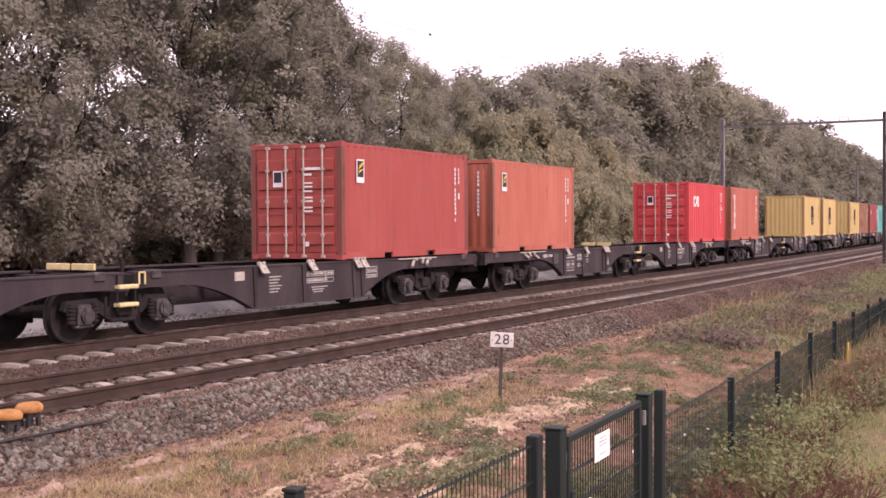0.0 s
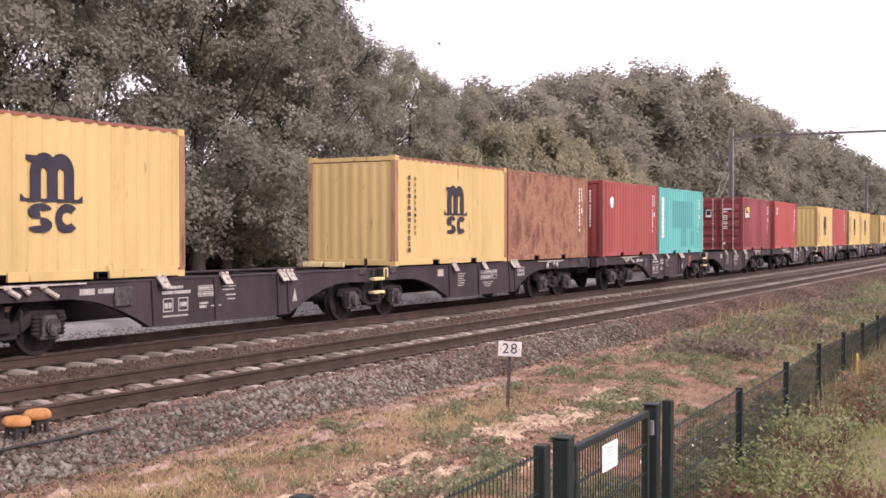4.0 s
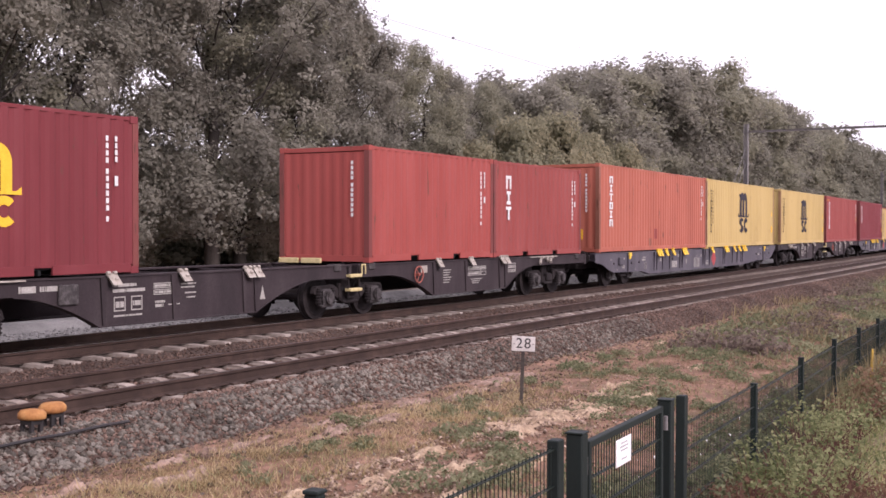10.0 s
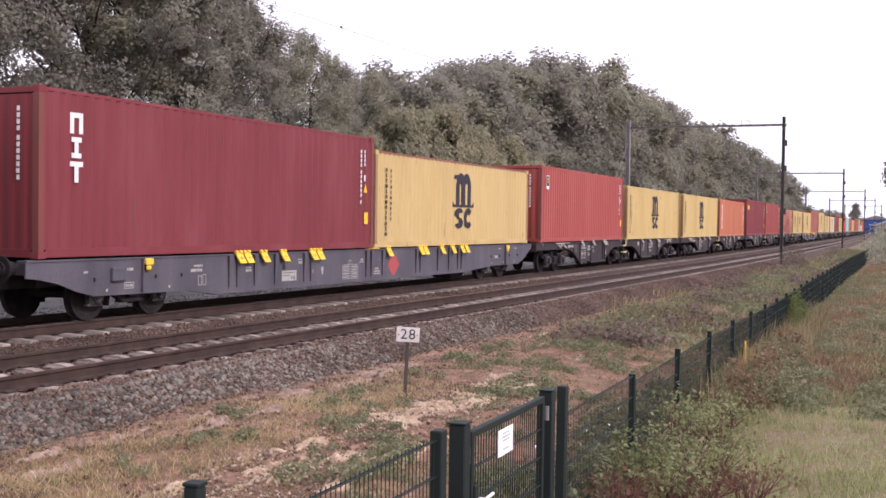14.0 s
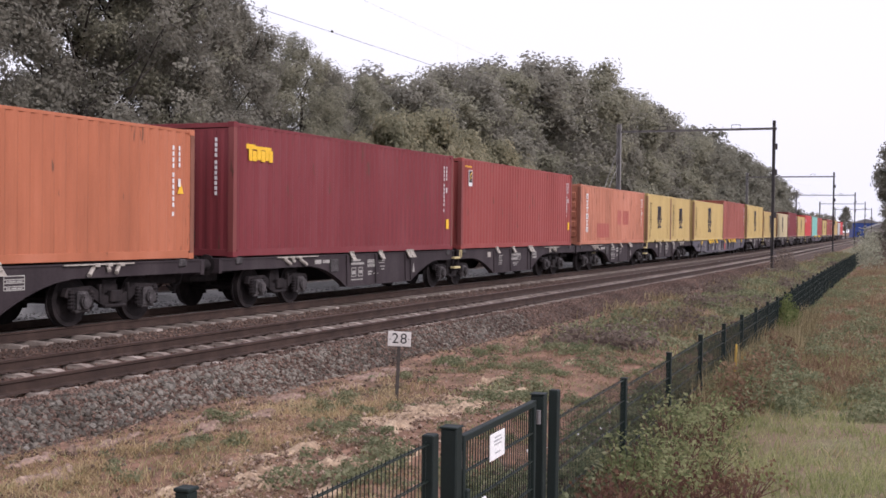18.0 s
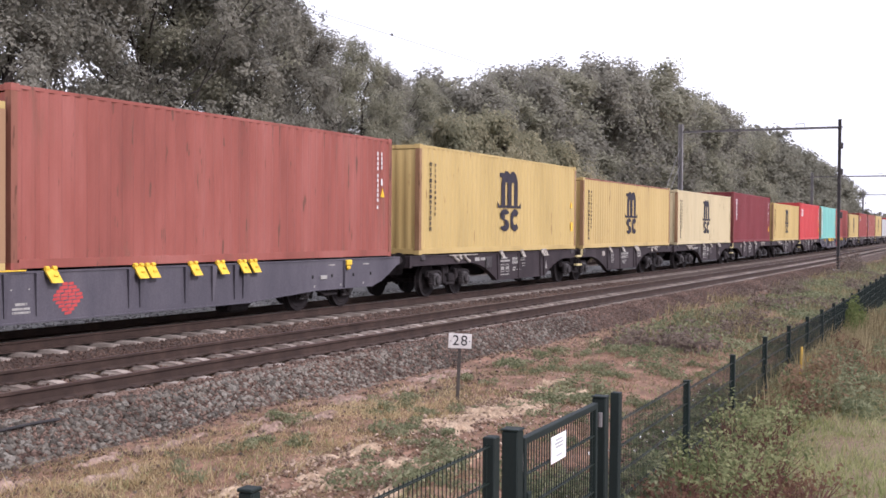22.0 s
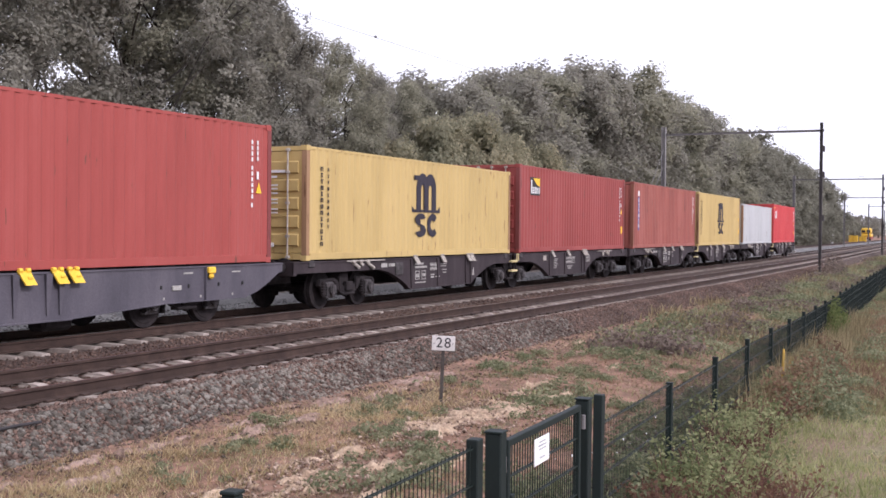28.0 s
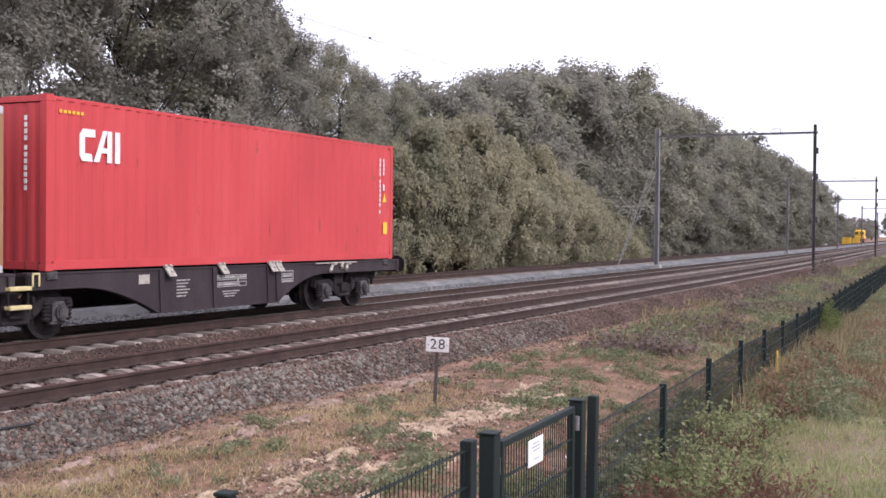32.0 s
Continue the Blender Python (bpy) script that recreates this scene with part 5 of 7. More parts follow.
def stencil(cells, m=CREAMTXT):
    s = Shape()
    for x, z, w, h in cells:
        s.box(x, x + w, -0.004, 0.0, z, z + h)
    return s.mesh("stencil", m)


def words(x, z, w, h, n, seed):
    """A stencilled line of n plain dashes."""
    rng = random.Random(seed)
    cuts = sorted(rng.uniform(0.05, 0.95) for _ in range(n - 1))
    edge = [0.0] + cuts + [1.0]
    return [(x + a * w + 0.008, z, max(0.02, (b - a) * w - 0.016), h) for a, b in zip(edge, edge[1:])]


def box_lines(x, z, w, h, t=0.014):
    """The four lines round a stencilled field."""
    return [(x, z, w, t), (x, z + h - t, w, t), (x, z + t, t, h - 2 * t), (x + w - t, z + t, t, h - 2 * t)]


STENCIL_A = stencil([c for i in range(6) for c in words(0, -i * 0.06, 0.42 - 0.06 * (i % 3), 0.024, 3, i)])
STENCIL_B = stencil(box_lines(0, 0.0, 0.66, 0.10) + words(0.03, 0.03, 0.60, 0.045, 6, 7) + box_lines(0, -0.14, 0.66, 0.10) + words(0.03, -0.11, 0.60, 0.045, 4, 8) + [(0.69, -0.14, 0.035, 0.24)]
                    + box_lines(0.75, 0.0, 0.26, 0.10) + words(0.77, 0.03, 0.22, 0.045, 3, 9) + box_lines(0.75, -0.14, 0.26, 0.10) + words(0.16, -0.24, 0.62, 0.022, 5, 10) + words(0.2, -0.29, 0.46, 0.022, 4, 11) + words(0.24, -0.34, 0.36, 0.022, 3, 12))
STENCIL_C = stencil([(0, -0.2, 0.016, 0.25), (0.46, -0.2, 0.016, 0.25)] + [(0.016, -0.2 + i * 0.058, 0.444, 0.018) for i in range(5)] + words(0.05, -0.175, 0.38, 0.022, 3, 13) + words(0.05, -0.06, 0.38, 0.022, 4, 14))
STENCIL_D = stencil(words(0, 0.06, 0.55, 0.05, 5, 15) + words(0, -0.03, 0.75, 0.055, 6, 16) + box_lines(0.03, -0.34, 0.26, 0.24, 0.02) + words(0.06, -0.28, 0.2, 0.1, 2, 17) + box_lines(0.42, -0.34, 0.26, 0.24, 0.02) + words(0.45, -0.26, 0.2, 0.08, 2, 18)
                    + words(0.02, -0.43, 0.66, 0.03, 6, 19) + box_lines(0.95, 0.0, 0.5, 0.09) + words(0.97, 0.025, 0.46, 0.04, 4, 20) + box_lines(0.95, -0.11, 0.5, 0.09) + words(0.97, -0.085, 0.46, 0.04, 5, 21) + words(0.98, -0.25, 0.24, 0.04, 3, 22)
                    + words(0.98, -0.32, 0.2, 0.05, 2, 23) + words(1.3, -0.3, 0.3, 0.02, 2, 24) + words(1.62, 0.04, 0.4, 0.025, 4, 25) + words(1.62, -0.02, 0.36, 0.025, 3, 26) + words(1.72, -0.12, 0.3, 0.025, 3, 27) + words(1.76, -0.2, 0.24, 0.025, 2, 28))


def ring_mesh():
    """A hand wheel standing in the plane of the side beam: rim, hub and three spokes."""
    s = Shape()
    n = 22
    pts = [(0.19 * math.cos(2 * math.pi * i / n), -0.05, 0.19 * math.sin(2 * math.pi * i / n)) for i in range(n)]
    for a, b in zip(pts, pts[1:] + pts[:1]):
        s.tube(a, b, 0.018, n=6, caps=False)
    s.tube((0, -0.07, 0), (0, 0.02, 0), 0.035, n=10)
    for i in range(3):
        s.tube((0, -0.05, 0), pts[i * 7 + 1], 0.011, n=5, caps=False)
    return s.mesh("hand_wheel", WHEELRED)


RING = ring_mesh()


PLATE = stencil([(0, 0, 0.3, 0.17)], FLAP)


def add_platform(root, x0, x1, joint, front):
    """One deck of an articulated wagon from x0 to x1. joint: which end is carried by the shared bogie (-1 the forward end, 1 the rear end)."""
    W = 1.2
    if joint < 0:
        arch_a, arch_b = (x0 + 1.0, x0 + 2.95), (x1 - 3.5, x1 - 5.2)
    else:
        arch_a, arch_b = (x0 + 3.5, x0 + 5.2), (x1 - 1.0, x1 - 2.95)
    o = beam_outline(x0 - (0.3 if joint < 0 else 0.5), x1 + (0.5 if joint < 0 else 0.3), arch_a, arch_b)
    s = Shape()
    s.plate(o, "y", -W + 0.02, -W + 0.05)
    s.plate(o, "y", W - 0.05, W - 0.02)
    a, b = o[0][0], o[-1][0]
    for sy in (-1, 1):
        s.box(a, b, min(sy * W, sy * (W - 0.22)), max(sy * W, sy * (W - 0.22)), 1.10, 1.135, 0.004)
        s.box(arch_a[1], arch_b[1], min(sy * W, sy * (W - 0.2)), max(sy * W, sy * (W - 0.2)), 0.30, 0.33, 0.004)
    k = 6
    for i in range(k + 1):
        q = a + 0.15 + (b - a - 0.45) * i / k
        s.box(q, q + 0.15, -W + 0.1, W - 0.1, 0.88, 1.08)
    s.box(a + 0.3, b - 0.3, -0.2, 0.2, 0.75, 1.05)
    for sy in (-1, 1):  # the lip along the lower edge of each arch
        for u, w in zip(o[1:-2], o[2:-1]):
            if u[1] != w[1] or abs(u[0] - w[0]) < 1.5:
                q0, q1 = sorted((sy * W, sy * (W - 0.16)))
                s.add([(k[0], y, k[1] + dz) for y in (q0, q1) for k in (u, w) for dz in (-0.018, 0.0)], [(0, 2, 3, 1), (4, 5, 7, 6), (0, 4, 6, 2), (1, 3, 7, 5)])
    deck = part("deck_frame", s.mesh("deck_frame", WAGON), root, "dark brown-grey steel deck frame with arched side beams")
    m0, m1 = arch_a[1], arch_b[1]
    for q in (m0 + 0.05, m0 + (m1 - m0) * 0.42, m1 - 0.42, m1 - 0.08):
        for sy in (-1, 1):
            g = Shape()
            g.plate([(q - 0.03, 1.10), (q + 0.12, 1.10), (q + 0.065, 0.33), (q + 0.02, 0.33)], "y", sy * (W - 0.03), sy * (W + 0.012))
            part("rib", g.mesh("rib", WAGON), deck)
    flaps = [m0 + 0.25, m0 + (m1 - m0) * 0.48, m1 - 0.32, m1 - 0.06]
    for q in flaps:
        part("lock_flap", FLAPS, deck, "pale worn container lock flap", at=Matrix.Translation((q, -W - 0.005, 1.13)))
    for q in (x0 + 0.25, x1 - 0.25):
        part("lock_pin", Shape().box(q - 0.12, q + 0.12, -W - 0.02, -W + 0.2, 1.0, 1.155, 0.02).mesh("lock_pin", AXLEBOX), deck)
    face = Matrix.Translation((0, -W + 0.018, 0))
    if joint < 0:
        for sm, q, z in ((STENCIL_A, m0 + 0.55, 0.88), (STENCIL_B, m0 + (m1 - m0) * 0.42 + 0.15, 0.85), (STENCIL_C, m1 + 0.15, 0.93)):
            part("stencil", sm, deck, "cream stencilled data lines", at=face @ Matrix.Translation((q, 0, z)))
    else:
        part("stencil", STENCIL_D, deck, "cream stencilled data lines", at=face @ Matrix.Translation((m0 + 0.3, 0, 0.88)))
        g = Shape()
        g.plate([(0, 0), (0.16, 0), (0.08, 0.26)], "y", -0.004, 0.0)
        part("stencil", g.mesh("stencil", CREAMTXT), deck, at=face @ Matrix.Translation((m1 + 0.1, 0, 0.55)))
    if front:
        part("plate", PLATE, deck, "small pale notice plate", at=face @ Matrix.Translation((x0 + 2.42, 0, 0.86)))
        part("hand_wheel", RING, deck, "faded red brake hand wheel", at=Matrix.Translation((x0 + 2.22, -W, 0.83)))
    else:
        g = Shape().box(m0 - 0.85, m0 - 0.45, -W - 0.03, -W + 0.02, 0.70, 1.02, 0.015)
        part("side_box", g.mesh("side_box", AXLEBOX), deck, "grey flat side box")
        part("plate", stencil(words(0, 0, 0.34, 0.1, 3, 31) + words(0.4, 0.01, 0.4, 0.08, 4, 32)), deck, "small pale notice plate", at=face @ Matrix.Translation((x0 + 3.6, 0, 0.92)))
    return deck


def make_wagon():
    """An articulated wagon of two forty-foot decks on three bogies, 25.2 m between its outer container ends, about its middle."""
    root = tagged(new("container_wagon"), "dark brown-grey articulated container wagon with two decks on three bogies", "freight wagon", "wagons of the train")
    h = 12.6
    add_platform(root, -h, -0.42, 1, False)
    add_platform(root, 0.42, h, -1, True)
    for x in (-h + 2.15, 0.0, h - 2.15):
        add_bogie(root, x)
    s = Shape()
    s.box(-0.5, 0.5, -0.35, 0.35, 0.72, 1.0, 0.03)
    part("joint", s.mesh("joint", BOGIE), root, "dark steel joint between the two decks")
    for z in (0.86, 0.56):
        s = Shape()
        s.box(-0.32, 0.14, -1.30, -1.14, z, z + 0.07, 0.015)
        part("step", s.mesh("step", STEPY), root, "cream-yellow foot step")
    for y in (0.0, 0.62):
        s = Shape()
        s.box(0.40, 0.46, y, y + 0.55, 1.13, 1.25, 0.012)
        part("end_stop", s.mesh("end_stop", STEPY), root, "cream-yellow board across the deck")
    for x in (-0.30, 0.12):
        s = Shape().tube((x, -1.22, 0.5), (x, -1.22, 1.1), 0.02, n=6)
        part("step_bar", s.mesh("step_bar", BOGIE), root)
    s = Shape()
    s.tube((0.2, -1.24, 0.92), (0.2, -1.24, 1.12), 0.018, n=6)
    s.tube((0.2, -1.24, 1.12), (0.34, -1.24, 1.12), 0.018, n=6)
    s.tube((0.34, -1.24, 1.12), (0.34, -1.24, 0.92), 0.018, n=6)
    part("hand_rail", s.mesh("hand_rail", STEPY), root, "cream bent hand rail")
    s = Shape()
    s.box(0.52, 0.58, -0.55, -0.49, 1.10, 1.34, 0.008)
    part("lever_end", s.mesh("lever_end", BOGIE), root)
    for x, way in ((-h - 0.5, -1), (h + 0.5, 1)):
        s = Shape()
        s.box(min(x, x - way * 0.12), max(x, x - way * 0.12), -1.2, 1.2, 0.82, 1.12, 0.01)
        part("headstock", s.mesh("headstock", WAGON), root)
        add_buffers(root, x, way)
        g = Shape()
        for i, (lean, low) in enumerate(((0.2, 0.95), (0.05, 0.99), (0.26, 0.92))):
            g.tube((x - way * (2.65 + i * 0.34), -1.16, 1.09), (x - way * (2.65 + lean + i * 0.34), -1.26, low), 0.042, n=7)
            g.box(x - way * (2.65 + i * 0.34) - 0.07, x - way * (2.65 + i * 0.34) + 0.07, -1.25, -1.17, 1.06, 1.13, 0.012)
        g.box(min(x - way * 2.3, x - way * 4.2), max(x - way * 2.3, x - way * 4.2), -1.24, -1.21, 1.10, 1.125)
        part("lashing_set", g.mesh("lashing_set", FLAP), root, "row of pale worn lock pins")
    return root


def make_long_wagon():
    """A blue-grey eighty-foot wagon on two bogies, 24.5 m between its outer container ends, about its middle."""
    root = tagged(new("long_container_wagon"), "blue-grey eighty-foot container wagon with yellow lock flaps", "freight wagon", "wagons of the train")
    W, a, b = 1.2, -12.5, 12.75
    o = [(a, 1.10), (a, 0.84), (-12.15, 0.80), (-11.75, 0.72), (-11.3, 0.57), (-10.9, 0.48), (-10.2, 0.46), (-8.1, 0.45), (-7.2, 0.34), (6.4, 0.34), (7.5, 0.38), (8.8, 0.46), (11.4, 0.46), (11.8, 0.55), (12.25, 0.74), (12.6, 0.92), (b, 0.95), (b, 1.10)]
    s = Shape()
    s.plate(o, "y", -W + 0.02, -W + 0.05)
    s.plate(o, "y", W - 0.05, W - 0.02)
    for sy in (-1, 1):
        s.box(a, b, min(sy * W, sy * (W - 0.22)), max(sy * W, sy * (W - 0.22)), 1.10, 1.135, 0.004)
        s.box(-7.2, 6.4, min(sy * W, sy * (W - 0.2)), max(sy * W, sy * (W - 0.2)), 0.31, 0.34, 0.004)
        for x0, z0, x1, z1 in ((6.4, 0.325, 8.8, 0.445), (8.8, 0.445, 11.4, 0.445), (-10.9, 0.465, -8.1, 0.435), (-8.1, 0.435, -7.2, 0.325)):
            q = [(x0, sy * W, z0), (x1, sy * W, z1), (x1, sy * (W - 0.16), z1), (x0, sy * (W - 0.16), z0)]
            s.add(q + [(x, y, z + 0.02) for x, y, z in q], [(3, 2, 1, 0), (4, 5, 6, 7), (0, 1, 5, 4), (1, 2, 6, 5), (2, 3, 7, 6), (3, 0, 4, 7)])
    for i in range(12):
        q = a + 0.2 + (b - a - 0.6) * i / 11
        s.box(q, q + 0.15, -W + 0.1, W - 0.1, 0.88, 1.08)
    s.box(a + 0.3, b - 0.3, -0.25, 0.25, 0.6, 1.05)
    deck = part("deck_frame", s.mesh("deck_frame", WAGON_BLUE), root, "blue-grey steel deck frame")
    for q in (-6.45, -6.14, -5.48, -4.65, -3.33, -3.02, 0.75, 2.83, 3.14, 4.35, 5.18, 5.90, 6.26):
        part("lock_flap", FLAPS, deck, "yellow container lock flap", m=FLAP_Y, at=Matrix.Translation((q + 0.13, -W - 0.005, 1.115)) @ Matrix.Diagonal((1.15, 1, 1.2, 1)))
    s = Shape()
    s.box(-0.9, 0.9, -W - 0.02, -W + 0.1, 1.135, 1.16, 0.006)
    part("bearer", s.mesh("bearer", FLAP_Y), deck, "yellow bearer between two containers", at=Matrix.Translation((0.05, 0, 0)) @ Matrix.Diagonal((0.35, 1, 1, 1)))
    g = Shape()
    g.add([(-0.075, -W - 0.05, 1.10), (0.075, -W - 0.05, 1.10), (0.02, -W, 0.42), (-0.02, -W, 0.42), (-0.06, -W + 0.03, 1.10), (0.06, -W + 0.03, 1.10), (0.015, -W + 0.03, 0.42), (-0.015, -W + 0.03, 0.42)],
          [(0, 3, 2, 1), (4, 5, 6, 7), (0, 1, 5, 4), (1, 2, 6, 5), (2, 3, 7, 6), (3, 0, 4, 7)])
    rib = g.mesh("rib", WAGON_BLUE)
    for q in (-6.62, -6.32, -5.64, -4.80, -3.51, -3.2, -0.33, -0.04, 0.62, 2.76, 3.05, 4.3, 5.12, 5.83, 6.12):
        part("rib", rib, deck, at=Matrix.Translation((q, 0, 0)))
    for q in (-9.52, 10.0):
        g = Shape()
        g.box(q - 0.012, q + 0.012, -W - 0.04, -W + 0.03, 0.47, 1.10)
        part("gusset", g.mesh("gusset", WAGON_BLUE), deck)
        g = Shape()
        g.box(q + 0.04, q + 0.26, -W - 0.08, -W, 0.98, 1.11, 0.02)
        g.box(q + 0.08, q + 0.22, -W - 0.07, -W, 0.88, 0.98, 0.03)
        part("lock_pin", g.mesh("lock_pin", FLAP_Y), deck, "yellow lock casting under the deck's edge")
    face = Matrix.Translation((0, -W + 0.018, 0))
    g = Shape()
    g.tube((0, -0.012, -0.025), (0, -0.012, 0.025), 0.024, n=8)
    slot = g.mesh("slot", BLACKP)
    for q in (-10.83, -10.01, -9.09, -8.28, 8.69, 9.5, 10.45, 11.26):
        part("slot", slot, deck, "dark oval hole in the frame", at=face @ Matrix.Translation((q, 0.006, 0.76)) @ Matrix.Diagonal((1.1, 1, 1.4, 1)))
    g = Shape()
    g.tube((0, -0.015, 0), (0, 0.0, 0), 0.065, n=14)
    part("round_hole", g.mesh("round_hole", BLACKP), deck, "round dark hole in the frame", at=face @ Matrix.Translation((-4.42, 0.004, 0.79)))
    g = Shape()
    g.box(-10.4, -10.04, -W - 0.05, -W + 0.02, 0.71, 0.96, 0.015)
    part("valve_box", g.mesh("valve_box", WAGON_BLUE), deck, "grey proud cover plate")
    g = Shape()
    g.box(9.0, 9.27, -W - 0.01, -W + 0.02, 0.69, 0.78, 0.01)
    part("plate", g.mesh("plate", CREAMTXT), deck, "pale notice plate")
    grid = [(0.44 * i, 0.088 * j, 0.40, 0.014) for i in (0, 1) for j in range(5)] + [(0.44 * i + u, 0.0, 0.014, 0.366) for i in (0, 1) for u in (0.0, 0.386)] + [c for i in (0, 1) for j in range(4) for c in words(0.44 * i + 0.04, 0.088 * j + 0.035, 0.3, 0.03, 2, 40 + i + j)]
    for cells, q, z in ((grid, -1.62, 0.40), (box_lines(0.25, 0.0, 0.14, 0.1), -1.55, 0.77), (words(0, 0, 0.26, 0.03, 3, 50) + words(0.06, 0.05, 0.16, 0.05, 2, 51), -0.72, 0.80), (words(0, 0, 0.38, 0.035, 3, 52) + words(0, 0.06, 0.38, 0.035, 2, 53) + words(0.06, 0.13, 0.26, 0.04, 2, 54), 0.10, 0.47),
                        (words(-0.18, 0.42, 0.05, 0.02, 1, 55) + words(0.18, 0.42, 0.05, 0.02, 1, 56), 0.25, 0.42), (words(0, 0, 0.24, 0.05, 3, 57) + words(0, 0.07, 0.24, 0.03, 3, 58), -6.0, 0.74), (words(0, 0, 0.2, 0.05, 2, 59), -9.95, 0.89), (box_lines(0, 0, 0.28, 0.12) + words(0.03, 0.035, 0.22, 0.05, 4, 60), -10.02, 0.56),
                        (words(0, 0, 0.4, 0.06, 4, 61) + words(0.1, 0.1, 0.3, 0.04, 4, 62), -7.98, 0.80), (box_lines(0, 0, 0.12, 0.2) + box_lines(0.15, 0, 0.12, 0.22), -7.72, 0.52), (words(0, 0, 0.12, 0.035, 1, 63), -11.12, 0.88), ([(0, 0, 0.05, 0.05)], -10.52, 0.53), ([(0, 0, 0.05, 0.05)], -8.69, 0.52), ([(0, 0, 0.05, 0.05)], 8.75, 0.52), ([(0, 0, 0.05, 0.05)], 9.86, 0.52), ([(0, 0, 0.05, 0.05)], 10.9, 0.52),
                        (words(0, 0, 0.2, 0.025, 2, 64), -3.8, 0.94), (words(0, 0, 0.18, 0.06, 2, 65), -3.78, 0.85), ([(0, 0, 0.11, 0.11), (0.03, -0.07, 0.06, 0.07)], -2.7, 0.64), ([(0, 0, 0.04, 0.1)], -3.12, 0.62), (words(0, 0, 0.3, 0.03, 2, 66), 10.9, 0.98), (words(0, 0, 0.3, 0.03, 2, 67), 9.35, 0.99)):
        part("stencil", stencil(cells), deck, "cream stencilled data", at=face @ Matrix.Translation((q, 0, z)))
    part("stencil", stencil([(0, 0, 0.64, 0.24)]), deck, "cream data panel", at=face @ Matrix.Translation((-4.5, 0, 0.47)))
    part("panel_text", stencil([(0.40, 0.04, 0.05, 0.06), (0.5, 0.03, 0.06, 0.08)] + words(0.03, 0.18, 0.5, 0.02, 5, 68) + words(0.03, 0.12, 0.3, 0.02, 3, 69), INK_DARK), deck, at=face @ Matrix.Translation((-4.5, -0.003, 0.47)))
    g = Shape()
    rng = random.Random(8)
    for i in range(9):  # a painted lozenge in broken rows
        z = -0.26 + 0.06 * i
        wide = 0.37 * (1 - abs(z + 0.02 - 0.02 * i / 4) / 0.31)
        n = 1 + int(wide / 0.10)
        for j in range(n):
            u0, u1 = -wide + 2 * wide * j / n + 0.008, -wide + 2 * wide * (j + 1) / n - 0.008 * rng.random()
            g.plate([(u0, z), (u1, z + 0.012 * rng.random()), (u1 - 0.01 * rng.random(), z + 0.055), (u0 + 0.01, z + 0.05 - 0.012 * rng.random())], "y", -0.004, 0.0)
    part("red_mark", g.mesh("red_mark", REDMARK), deck, "red painted lozenge", at=face @ Matrix.Translation((1.29, 0, 0.66)))
    g = Shape()
    g.box(6.05, 6.75, -0.9, -0.5, 0.12, 0.36, 0.06)
    part("brake_cylinder", g.mesh("brake_cylinder", BOGIE), root, "dark brake gear under the frame")
    for x in (-9.65, 9.6):
        add_bogie(root, x, True)
    for x, way in ((a, -1), (b, 1)):
        add_buffers(root, x, way)
    return root


SHORT_AT = (2.1, 28.8, 55.6, 82.3, 109.2, 135.9, 162.8, 189.9, 242.8, 295.5, 322.0, 348.7, 375.1, 427.9, 454.5, 481.1, 533.6, 560.2, 586.6)
LONG_AT = (216.7, 269.5, 401.9, 507.7)


def run(t):
    """How far the train has come by t seconds."""
    return 18.1 * t + 0.006 * t * t


def train_pose(u, half, t, z):
    """The pose on the bending line of what stands u metres along the train, between two supports half apart from its middle."""
    x = u - run(t)
    y0, y1 = bend(x - half), bend(x + half)
    return pose(x, TRACKS[1] + (y0 + y1) / 2, z, 0, 0, math.degrees(math.atan2(y1 - y0, 2 * half)))


MOVERS = []
proto = make_wagon()
for i, u in enumerate(SHORT_AT):
    MOVERS.append((proto if i == 0 else copy_thing(proto, Matrix()), u + 12.6, 10.0, 0.0))
g = Shape()
g.plate([(-0.16, -0.22), (0.02, -0.25), (0.2, 0.05), (0.24, 0.2), (-0.1, 0.2), (-0.04, 0.02)], "y", -0.004, 0.0)
part("red_mark", g.mesh("red_mark", RED_PALE), MOVERS[4][0], "dull pinkish red painted patch", at=Matrix.Translation((-2.2, -1.186, 0.84)))
for i in range(len(SHORT_AT)):  # only three wagons still have their hand wheel
    for deck in MOVERS[i][0].children if i not in (5, 7, 8) else ():
        for wheel in [o for o in deck.children if o.name.startswith("hand_wheel")]:
            bpy.data.objects.remove(wheel)
proto = make_long_wagon()
for i, u in enumerate(LONG_AT):
    MOVERS.append((proto if i == 0 else copy_thing(proto, Matrix()), u + 12.25, 10.0, 0.0))
for u, length, height, m, label, marks, doors in LOADS:
    MOVERS.append((make_container(length, height, m, label, marks, doors), u + length / 2, length / 2, DECK))


